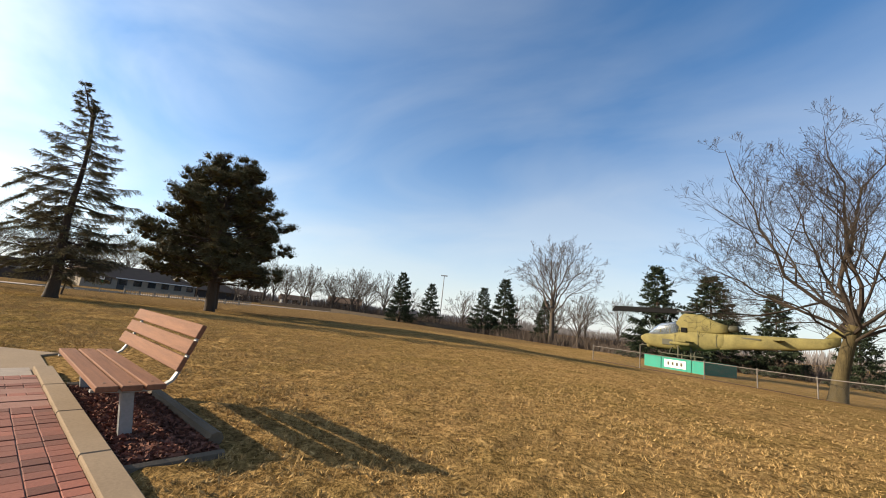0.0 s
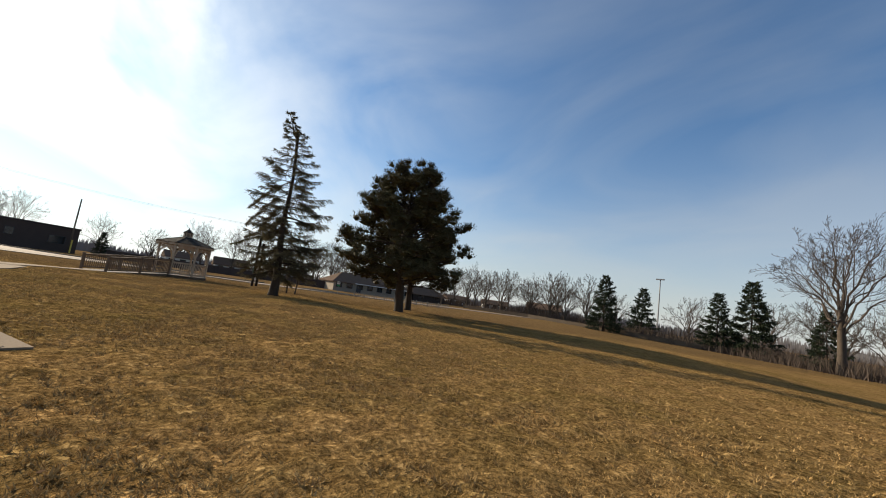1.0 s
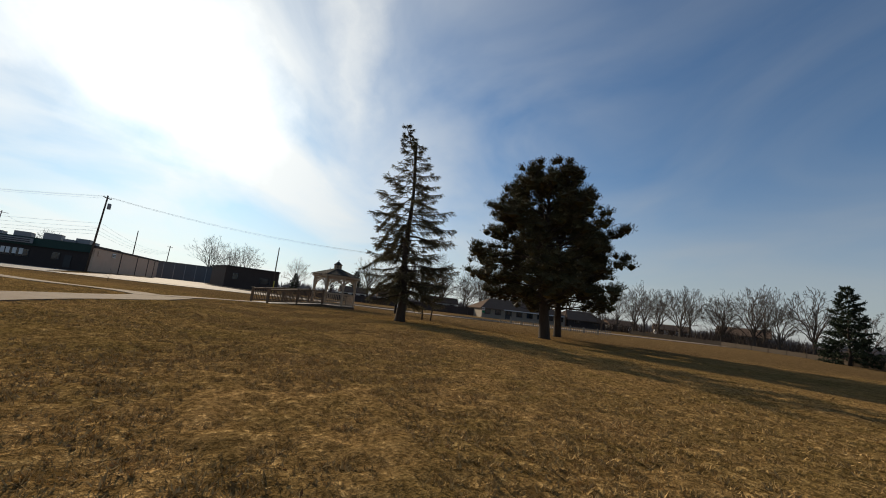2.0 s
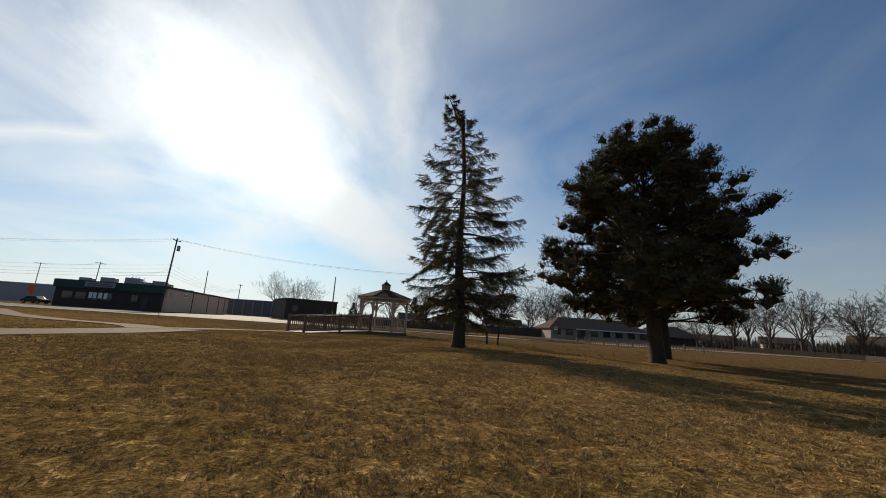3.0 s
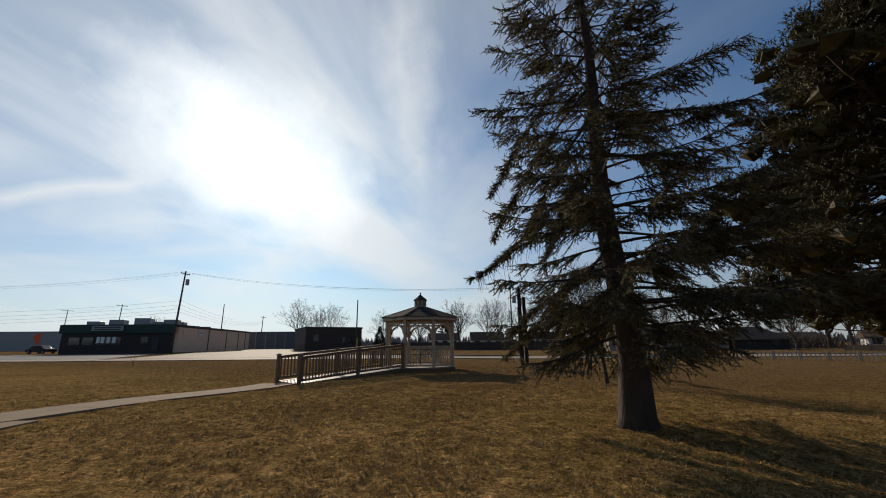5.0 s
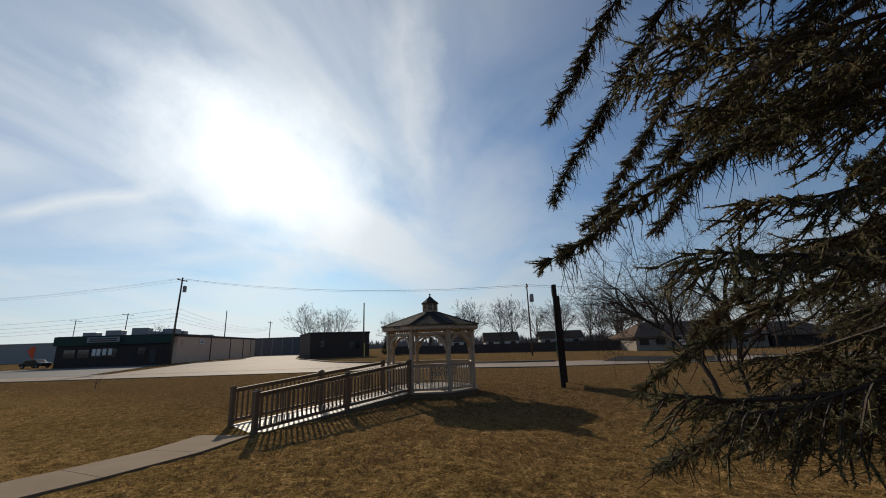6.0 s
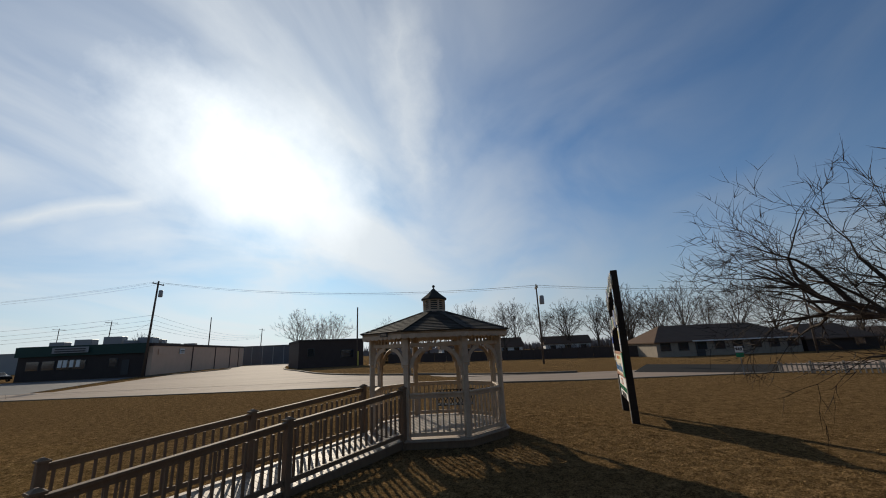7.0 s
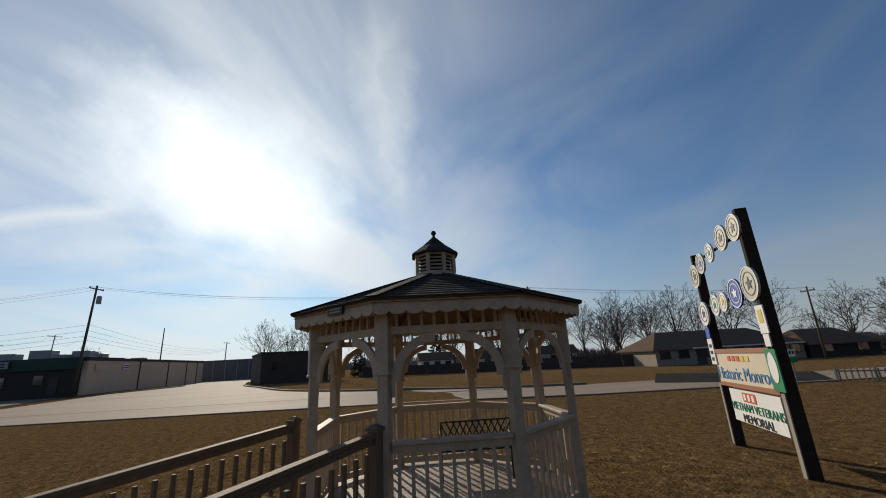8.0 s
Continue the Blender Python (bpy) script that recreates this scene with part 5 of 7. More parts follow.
def helicopter():
    # x towards the nose, heights from the datum of the world
    m = Matrix.Translation((19.82, 34.80, 0.87)) @ Matrix(((-0.738, -0.674, 0, 0), (0.674, -0.738, 0, 0), (0, 0, 1, 0), (0, 0, 0, 1)))
    h = thing("helicopter", m, "tan-olive two-seat attack helicopter mounted on a low stand", "helicopter")
    body = Shape().loft([ellipse_ring(*r) for r in ((3.85, 0.48, 0.16, 0.12), (3.5, 0.42, 0.42, 0.30), (3.0, 0.36, 0.58, 0.42), (2.2, 0.35, 0.66, 0.47),
                                                    (1.0, 0.45, 0.78, 0.50), (0.0, 0.62, 0.90, 0.52), (-1.5, 0.70, 0.84, 0.52), (-2.6, 0.78, 0.66, 0.46), (-3.5, 0.85, 0.48, 0.36))])
    part("fuselage", body, MAT_OLIVE, h, smooth=True)
    boom = Shape().loft([ellipse_ring(*r) for r in ((-2.4, 0.74, 0.66, 0.45), (-3.6, 0.84, 0.61, 0.40), (-5.0, 0.96, 0.55, 0.32), (-7.0, 1.10, 0.46, 0.24), (-8.6, 1.26, 0.38, 0.17), (-9.5, 1.55, 0.30, 0.11))])
    part("tail_boom", boom, MAT_OLIVE, h, smooth=True)
    fin = Shape().prism([(-8.7, 1.7), (-9.5, 1.75), (-10.6, 3.35), (-10.1, 3.4), (-9.3, 2.4)], -0.05, 0.05, Matrix(((1, 0, 0, 0), (0, 0, 1, 0), (0, 1, 0, 0), (0, 0, 0, 1))))
    part("tail_fin", fin, MAT_OLIVE, h, bevel=0.02)
    hous = Shape().loft([ellipse_ring(*r, 16, 0.5) for r in ((0.75, 1.75, 0.40, 0.26), (0.35, 1.95, 0.78, 0.36), (0.1, 2.0, 0.90, 0.42), (-1.2, 2.0, 0.86, 0.46), (-1.7, 1.93, 0.66, 0.46), (-2.5, 1.80, 0.46, 0.44), (-3.1, 1.78, 0.34, 0.34))])
    part("engine_housing", hous, MAT_OLIVE, h, smooth=True)
    ex = Shape().tube([(-2.9, 0, 1.8), (-3.3, 0, 1.84), (-3.75, 0, 1.90)], [0.31, 0.28, 0.25], 14)
    part("exhaust_duct", ex, MAT_OLIVE_DARK, h, smooth=True)
    can = Shape().loft([ellipse_ring(*r) for r in ((3.15, 0.86, 0.06, 0.16), (2.8, 1.0, 0.42, 0.30), (2.1, 1.1, 0.80, 0.37), (1.2, 1.15, 0.92, 0.38), (0.5, 1.2, 0.90, 0.36))])
    canopy = part("canopy", can, MAT_GLASS, h, "greyish tinted canopy glass", smooth=True)
    for x, hh in ((2.75, 0.44), (2.0, 0.82), (1.2, 0.93), (0.5, 0.91)):
        pts = [Vector((x, 0.385 * math.cos(a), 1.1 + hh * math.sin(a))) for a in (math.pi * k / 10 for k in range(11))]
        part("canopy_frame", Shape().tube(pts, 0.025, 5), MAT_OLIVE, canopy)
    for s in (-1, 1):
        wing = Shape().prism([(0.35, 0.45), (-0.75, 0.45), (-0.55, 1.65), (0.15, 1.65)], 0.42, 0.52, Matrix.Diagonal((1, s, 1, 1)))
        part("stub_wing", wing, MAT_OLIVE, h, bevel=0.02)
        for y in (0.95, 1.5):
            pod = Shape().tube([(0.75, s * y, 0.25), (0.6, s * y, 0.25), (-0.75, s * y, 0.25), (-0.85, s * y, 0.25)], [0.10, 0.14, 0.14, 0.08], 12)
            part("rocket_pod", pod, MAT_OLIVE, h, smooth=True)
        skid = Shape().tube([(1.9, s * 0.95, -0.55), (1.6, s * 0.95, -0.68), (-1.6, s * 0.95, -0.68)], 0.05, 8)
        part("skid", skid, MAT_OLIVE_DARK, h)
        for x in (1.0, -0.9):
            part("skid_strut", Shape().tube([(x, s * 0.35, -0.1), (x, s * 0.75, -0.35), (x, s * 0.95, -0.68)], 0.05, 8), MAT_OLIVE_DARK, h)
        part("elevator", Shape().prism([(-5.9, 0.2), (-6.6, 0.2), (-6.5, 1.05), (-6.1, 1.05)], 1.22, 1.27, Matrix.Diagonal((1, s, 1, 1))), MAT_OLIVE, h)
    part("chin_turret", Shape().lathe([(0.0, -0.42), (0.18, -0.36), (0.25, -0.2), (0.25, 0.0)], 14, (3.1, 0, 0.05)), MAT_OLIVE, h, smooth=True)
    part("gun_barrel", Shape().tube([(3.2, 0.05, -0.18), (4.0, 0.05, -0.22)], 0.04, 8), MAT_OLIVE_DARK, h)
    part("rotor_mast", Shape().lathe([(0.16, 2.7), (0.10, 2.85), (0.09, 3.1), (0.0, 3.12)], 12), MAT_OLIVE_DARK, h)
    part("rotor_hub", Shape().box((0, 0, 3.06), (1.5, 0.26, 0.14)), MAT_BLACK, h, bevel=0.02)
    for s in (-1, 1):
        blade = Shape().prism([(s * 0.6, -0.30), (s * 6.72, -0.36), (s * 6.72, 0.36), (s * 0.6, 0.30)], -0.04, 0.04, Matrix.Translation((0, 0, 3.06)) @ Matrix.Rotation(radians(-48 if s > 0 else -6), 4, "X"))
        part("rotor_blade", blade, MAT_BLACK_MATT, h, "matt black rotor blade", bevel=0.02)
    part("tail_rotor", Shape().beam((-10.2, 0.22, 2.3), (-10.5, 0.22, 4.1), 0.04, 0.2, up=(1, 0, 0)), MAT_BLACK, h)
    for s in (-1, 1):
        part("air_intake", Shape().box((0.05, s * 0.44, 1.45), (0.5, 0.10, 0.42)), MAT_BLACK_MATT, h, bevel=0.04)
        part("ammunition_bay", Shape().box((1.35, s * 0.485, 0.30), (0.9, 0.04, 0.5)), MAT_OLIVE_DARK, h, bevel=0.03)
        for x, z0, z1, y in ((-1.05, 0.1, 1.5, 0.53), (-2.35, 0.3, 1.35, 0.47), (0.75, -0.1, 1.1, 0.50)):
            part("panel_seam", Shape().box((x, s * y, (z0 + z1) / 2), (0.03, 0.03, z1 - z0)), MAT_OLIVE_DARK, h)
        for x in (-0.6, -1.6):
            part("cowling_panel", Shape().box((x, s * 0.455, 2.05), (0.7, 0.03, 0.7)), MAT_OLIVE, h, bevel=0.01)
        part("boom_stripe", Shape().box((-4.6, s * 0.345, 1.2), (1.2, 0.02, 0.12), Matrix.Rotation(radians(-1), 3, "Z")), MAT_OLIVE_DARK, h)
    part("inspection_door", Shape().box((-2.9, -0.50, 0.85), (0.14, 0.03, 0.42)), MAT_BLACK, h)
    # stand with teal boards
    z = gz(19.3, 31.4) - 0.12
    a, b, c = Vector((16.31, 34.26, 0)), Vector((19.61, 31.15, 0)), Vector((22.74, 32.96, 0))
    st = thing("display_stand", Matrix(), "low stand boarded in bright teal with a white lettered panel", "stand")
    d = a + c - b
    core = Shape().prism([p.to_2d() for p in (a, b, c, d)], z, z + 1.02)
    part("core", core, MAT_TEAL_DARK, st)
    u = (b - a).normalized()
    n = Vector((u.y, -u.x, 0))
    n = n if n.dot(Vector((3.8, -2.7, 0)) - a) > 0 else -n
    for f0, f1, mat in ((0.0, 0.30, MAT_TEAL), (0.31, 0.80, MAT_TEAL), (0.81, 1.0, MAT_TEAL)):
        p, q = a.lerp(b, f0) + n * 0.03, a.lerp(b, f1) + n * 0.03
        up = Vector((0, 0, 1))
        part("panel", Shape().beam(p + up * (z + 0.53), q + up * (z + 0.53), 0.05, 0.98), mat, st, bevel=0.01)
        part("panel_cap", Shape().beam(p + up * (z + 1.04), q + up * (z + 1.04), 0.10, 0.06), mat, st)
    p, q = a.lerp(b, 0.36) + n * 0.07, a.lerp(b, 0.72) + n * 0.07
    pan = part("white_panel", Shape().beam(p + Vector((0, 0, z + 0.6)), q + Vector((0, 0, z + 0.6)), 0.03, 0.62), MAT_SIGNWHITE, st, "white panel with dark lettering")
    for k in range(4):
        o = p.lerp(q, 0.2 + 0.2 * k) + n * 0.022
        part("lettering_bar", Shape().beam(o + Vector((0, 0, z + 0.48)), o + Vector((0, 0, z + 0.74)), 0.012, 0.14, up=tuple(u)), MAT_OLIVE_DARK, pan)
    pl = Shape()
    for x, y in ((0.5, 0.4), (-0.5, 0.4), (0.5, -0.4), (-0.5, -0.4)):
        w = m @ Vector((x, y, 0))
        pl.tube([(w.x, w.y, z + 1.0), (w.x, w.y, 0.95)], 0.09, 8)
    part("pylon", pl, MAT_OLIVE_DARK, st)


helicopter()


def chain_link(wire=0.0022):
    """Chain-link fence with round posts, a top rail and diagonal wire."""
    f = thing("chain_link_fence", Matrix(), "low galvanised chain-link fence with round posts", "fence")
    line = [Vector((10.92, 29.95, 0)), Vector((13.53, 27.4, 0)), Vector((16.8, 25.58, 0)), Vector((18.78, 23.71, 0)), Vector((20.27, 21.37, 0)), Vector((20.51, 17.82, 0)), Vector((21.19, 13.35, 0)), Vector((21.97, 8.87, 0))]
    line = [p + Vector((0.28, -0.2, 0)) for p in line]
    pts = []
    for a, b in zip(line, line[1:]):
        n = max(1, round((b - a).length / 2.6))
        pts += [a.lerp(b, k / n) for k in range(n)]
    pts.append(line[-1])
    pts = [Vector((p.x, p.y, gz(p.x, p.y))) for p in pts]
    H = 1.04
    for k, p in enumerate(pts):
        tall = 0.45 if k == 1 else 0.05
        po = part("post", Shape().tube([p - Vector((0, 0, 0.2)), p + Vector((0, 0, H + tall))], 0.035, 8), MAT_FENCE, f)
        part("post_cap", Shape().lathe([(0.042, 0), (0.04, 0.02), (0.0, 0.045)], 8, p + Vector((0, 0, H + tall))), MAT_FENCE, po)
    for a, b in zip(pts, pts[1:]):
        part("top_rail", Shape().tube([a + Vector((0, 0, H)), b + Vector((0, 0, H))], 0.024, 6), MAT_FENCE, f)
        net = Shape()
        L = (b - a).length
        n = int(L / 0.11)
        for s in (-1, 1):
            for j in range(-10, n + 10):
                x0, x1 = j * 0.11, j * 0.11 + s * (H - 0.08)
                t0, t1 = 0.0, 1.0
                lo, hi = min(x0, x1), max(x0, x1)
                if hi <= 0 or lo >= L:
                    continue
                ts = sorted([(0 - x0) / (x1 - x0), (L - x0) / (x1 - x0)])
                t0, t1 = max(0, ts[0]), min(1, ts[1])
                if t1 - t0 < 0.02:
                    continue
                P = [a.lerp(b, (x0 + (x1 - x0) * t) / L) + Vector((0, 0, 0.05 + (H - 0.08) * t)) for t in (t0, t1)]
                net.tube(P, wire, 3, caps=False)
        part("wire_mesh", net, MAT_FENCE, f)
    # reddish worn strip below the fence
    s = Shape()
    rings = []
    for p in pts:
        rings.append([Vector((p.x - 0.1, p.y - 0.35, gz(p.x - 0.1, p.y - 0.35) + 0.012)), Vector((p.x + 0.2, p.y + 0.45, gz(p.x + 0.2, p.y + 0.45) + 0.012))])
    faces = [(2 * k, 2 * k + 1, 2 * k + 3, 2 * k + 2) for k in range(len(rings) - 1)]
    s.add([q for r in rings for q in r], faces)
    single("earth_strip", s, MAT_DIRT, Matrix(), "strip of bare reddish earth under the fence", "earth", kind="structure")


chain_link()


# ---- memorial sign ----
MAT_SIGNPOST = surface("dark stained post", (0.05, 0.038, 0.03), (0.028, 0.022, 0.018), rough=0.9, spec=0.1, scale=3, fine=30, stretch=(1, 1, 0.15), bump=0.3)
MAT_SIGNPOST_PALE = surface("pale weathered grey wood", (0.32, 0.28, 0.23), (0.22, 0.19, 0.155), rough=0.85, scale=3, fine=30, stretch=(1, 1, 0.15), bump=0.3)
MAT_SIGNWOOD = surface("varnished sign rail", (0.33, 0.14, 0.07), (0.24, 0.10, 0.05), rough=0.6, scale=3, fine=30, stretch=(8, 1, 8), bump=0.15)
MAT_SIGNFACE = surface("faded painted board", (0.62, 0.55, 0.42), (0.50, 0.43, 0.32), rough=0.7, scale=3, fine=30, bump=0.05)
MAT_BLUE = plain("blue paint", (0.04, 0.10, 0.42))
MAT_SKYBLUE = plain("faded blue lettering", (0.10, 0.26, 0.52))
MAT_GREEN = plain("green paint", (0.02, 0.22, 0.10))
MAT_ORANGE = plain("orange red paint", (0.62, 0.12, 0.04))
MAT_YELLOW = plain("yellow paint", (0.65, 0.50, 0.10))
MAT_GREYBADGE = plain("grey cream enamel", (0.52, 0.50, 0.40))
MAT_CHARCOAL = plain("charcoal paint", (0.05, 0.05, 0.05))


def words(name, text, size, material, parent, m):
    """A line of raised lettering, one part a word, centred on the place given."""
    done = []
    for word in text.split():
        c = bpy.data.curves.new(name, "FONT")
        c.body, c.size, c.align_x, c.align_y, c.extrude = word, size, "LEFT", "CENTER", 0.004
        ob = new("tmp", c)
        me = bpy.data.meshes.new_from_object(ob.evaluated_get(bpy.context.evaluated_depsgraph_get()))
        bpy.data.objects.remove(ob)
        me.materials.clear()
        me.materials.append(material)
        done.append((me, max(v.co.x for v in me.vertices)))
    gap = 0.30 * size
    x = -(sum(w for _, w in done) + gap * (len(done) - 1)) / 2
    for me, w in done:
        part(name, me, None, parent).matrix_local = m @ Matrix.Translation((x, 0, 0))
        x += w + gap


def memorial_sign():
    a, b = Vector((-30.63, 17.22, 0)), Vector((-32.73, 18.58, 0))
    u = (b - a).normalized()
    n = Vector((u.y, -u.x, 0))
    n = n if n.x > 0 and n.y < 0 or n.dot(Vector((-25, 10, 0)) - a) > 0 else -n
    # local x runs along the board as it is read, z towards the reader
    right = Vector((0, 0, 1)).cross(n).normalized()
    M = Matrix((( right.x, 0, n.x, 0), (right.y, 0, n.y, 0), (0, 1, 0, 0), (0, 0, 0, 1)))
    c = (a + b) / 2
    z = gz(c.x, c.y)
    sg = thing("memorial_sign", Matrix.Translation((c.x, c.y, 0)) @ M, "tall two-post park sign with painted boards and round service badges", "sign")
    half = (b - a).length / 2
    sa = 1 if (a - c).dot(right) > 0 else -1
    for s, top, wide in ((sa, 4.17, 0.11), (-sa, 3.92, 0.09)):
        post = part("post", Shape().box((s * half, (top + z - 0.3) / 2, -0.05), (wide, top - z + 0.3, 0.19)), MAT_SIGNPOST, sg, bevel=0.008)
        # added paler front on the lower post, painting in the light on it
        part("post_lit_front", Shape().box((s * half, (1.05 + z) / 2, 0.052), (wide + 0.006, 1.05 - z, 0.02)), MAT_SIGNPOST_PALE, post, "weathered tan post front, painted paler for the light on it", bevel=0.006)
    w = 2 * half - 0.12
    part("upper_board", Shape().box((0, 1.40, 0.03), (w, 0.60, 0.03)), MAT_SIGNFACE, sg, "faded picture board with blue lettering")
    for y in (1.72, 1.06):
        part("cross_rail", Shape().box((0, y, 0.035), (w, 0.085, 0.06)), MAT_SIGNWOOD, sg, bevel=0.006)
    low = part("lower_board", Shape().box((0.12 * sa, 0.68, 0.03), (w - 0.42, 0.60, 0.03)), MAT_SIGNWHITE, sg, "white board with green and dark lettering")
    words("lettering", "Historic Monroe", 0.34, MAT_SKYBLUE, sg, Matrix.Translation((-0.05 * sa, 1.27, 0.052)))
    words("lettering", "VIETNAM VETERANS", 0.215, MAT_GREEN, sg, Matrix.Translation((0.12 * sa, 0.66, 0.052)))
    words("lettering", "MEMORIAL", 0.215, MAT_CHARCOAL, sg, Matrix.Translation((0.12 * sa, 0.46, 0.052)) @ Matrix.Diagonal((1.12, 1, 1, 1)))
    part("lettering_panel", Shape().box((-0.02 * sa, 0.86, 0.049), (0.52, 0.17, 0.008)), MAT_ORANGE, low)
    for k in range(3):
        part("lettering_bar", Shape().box((-0.16 + 0.16 * k - 0.02 * sa, 0.86, 0.056), (0.09, 0.11, 0.006)), MAT_SIGNWHITE, low)
    for k in range(5):
        part("lettering_bar", Shape().box((-0.5 + 0.2 * k, 1.575, 0.05), (0.13, 0.10, 0.008)), MAT_ORANGE if k < 3 else MAT_YELLOW, sg)

    def badge(x, y, r, mat, mark):
        pts = [(r * math.cos(2 * math.pi * k / 28), r * math.sin(2 * math.pi * k / 28)) for k in range(28)]
        bd = part("badge", Shape().prism(pts, 0.03, 0.06, Matrix.Translation((x, y, 0))), MAT_GREYBADGE if mat is None else mat, sg, "round enamelled badge")
        rim = Shape().loft([[Vector((x + q[0] * f, y + q[1] * f, zz)) for q in pts] for f, zz in ((1.0, 0.061), (1.0, 0.068), (0.93, 0.068), (0.93, 0.061))], closed_ends=False)
        part("badge_rim", rim, MAT_SIGNWHITE, bd)
        rim2 = Shape().loft([[Vector((x + q[0] * f, y + q[1] * f, zz)) for q in pts] for f, zz in ((0.70, 0.061), (0.70, 0.066), (0.64, 0.066), (0.64, 0.061))], closed_ends=False)
        part("badge_ring", rim2, mark, bd)
        star = [(r * (0.42 if k % 2 == 0 else 0.2) * math.cos(math.pi * k / 5 + 1.57), r * (0.42 if k % 2 == 0 else 0.2) * math.sin(math.pi * k / 5 + 1.57)) for k in range(10)]
        part("badge_emblem", Shape().prism(star, 0.061, 0.067, Matrix.Translation((x, y, 0))), mark, bd)

    k = sa
    badge(k * (half - 0.14), 3.88, 0.25, None, MAT_CHARCOAL)
    badge(k * (half - 0.72), 3.85, 0.25, None, MAT_CHARCOAL)
    badge(-k * 0.15, 3.72, 0.20, MAT_SIGNWHITE, MAT_GREEN)
    badge(-k * (half - 0.50), 3.62, 0.23, None, MAT_BLUE)
    badge(-k * (half + 0.0), 3.42, 0.27, None, MAT_CHARCOAL)
    badge(k * (half - 0.10), 2.84, 0.30, None, MAT_CHARCOAL)
    badge(k * (half - 0.72), 2.76, 0.27, MAT_BLUE, MAT_SIGNWHITE)
    badge(-k * 0.08, 2.68, 0.20, MAT_SIGNWHITE, MAT_YELLOW)
    badge(-k * (half - 0.75), 2.66, 0.22, MAT_SIGNWHITE, MAT_GREEN)
    badge(-k * (half - 0.02), 2.55, 0.27, MAT_SIGNWHITE, MAT_CHARCOAL)
    part("badge_arm", Shape().box((0, 3.74, 0.0), (2 * half - 0.1, 0.05, 0.03)), MAT_SIGNPOST, sg)
    part("badge_arm", Shape().box((0, 2.70, 0.0), (2 * half - 0.1, 0.05, 0.03)), MAT_SIGNPOST, sg)
    part("notice", Shape().box((k * half, 2.22, 0.06), (0.26, 0.46, 0.02)), MAT_SIGNWHITE, sg)
    part("notice_mark", Shape().box((k * half, 2.27, 0.072), (0.14, 0.22, 0.006)), MAT_YELLOW, sg)
    part("notice", Shape().box((k * half, 1.88, 0.06), (0.18, 0.20, 0.02)), MAT_SIGNWHITE, sg)
    part("notice", Shape().box((k * half, 1.41, 0.075), (0.34, 0.66, 0.02)), MAT_GREEN, sg)
    oval = [(k * half + 0.125 * math.cos(t), 1.45 + 0.24 * math.sin(t)) for t in (2 * math.pi * j / 20 for j in range(20))]
    part("notice_mark", Shape().prism(oval, 0.086, 0.092), MAT_SIGNWHITE, sg)
    part("notice", Shape().box((-k * half, 2.12, 0.06), (0.22, 0.22, 0.02)), MAT_BLUE, sg)
    part("notice", Shape().box((-k * half, 1.72, 0.06), (0.26, 0.55, 0.02)), MAT_SIGNWHITE, sg)
    for j in range(3):
        part("lettering_bar", Shape().box((-k * half, 1.56 + 0.14 * j, 0.077), (0.12, 0.07, 0.008)), MAT_CHARCOAL, sg)


memorial_sign()


# ---- across the road ----
MAT_STORE = surface("dark painted brick", (0.055, 0.042, 0.037), (0.035, 0.027, 0.024), rough=0.8, scale=1.0, fine=12, bump=0.2)
MAT_STOREGREEN = surface("dark green fascia", (0.02, 0.055, 0.045), (0.016, 0.045, 0.036), rough=0.6, scale=1.0, fine=12, bump=0.1)
MAT_TAN = surface("tan painted block", (0.66, 0.46, 0.33), (0.54, 0.38, 0.27), rough=0.8, scale=0.6, fine=10, bump=0.1)
MAT_BLUEGREY = surface("blue-grey siding", (0.13, 0.138, 0.145), (0.095, 0.10, 0.108), rough=0.8, scale=0.5, fine=8, bump=0.1)
MAT_DARKBRICK = surface("dark brown brick", (0.07, 0.05, 0.042), (0.05, 0.036, 0.03), rough=0.85, scale=1.0, fine=14, bump=0.2)
MAT_STONEWALL = surface("pale house stone", (0.33, 0.275, 0.21), (0.20, 0.165, 0.13), rough=0.85, scale=1.5, fine=9, bump=0.3)
MAT_ROOF = surface("brown asphalt shingle", (0.145, 0.10, 0.074), (0.11, 0.076, 0.056), rough=0.97, spec=0.03, scale=1.0, fine=14, bump=0.2)
MAT_METALBOX = plain("grey metal cabinet", (0.30, 0.30, 0.30), 0.5)
MAT_SIDING = plain("white siding", (0.70, 0.70, 0.68), 0.6)
MAT_RED = plain("orange red fabric", (0.75, 0.11, 0.03), 0.7)
MAT_CARDARK = plain("black car paint", (0.015, 0.015, 0.017), 0.25)
MAT_CARWHITE = plain("white car paint", (0.75, 0.75, 0.75), 0.3)
MAT_TYRE = plain("tyre rubber", (0.02, 0.02, 0.02), 0.8)
MAT_DARKASPH = surface("dark lot asphalt", (0.04, 0.038, 0.036), (0.03, 0.029, 0.028), rough=0.97, spec=0.02, scale=0.5, fine=30, bump=0.15)


def flat(name, pts, z, material, label, category):
    top = [Vector((x, y, gz(x, y) + z)) for x, y in pts]
    low = [p - Vector((0, 0, 0.2)) for p in top]
    n = len(pts)
    s = Shape().add(top + low, [tuple(range(n)), tuple(range(2 * n - 1, n - 1, -1))] + [(k, n + k, n + (k + 1) % n, (k + 1) % n) for k in range(n)])
    return single(name, s, material, Matrix(), label, category, kind="structure")


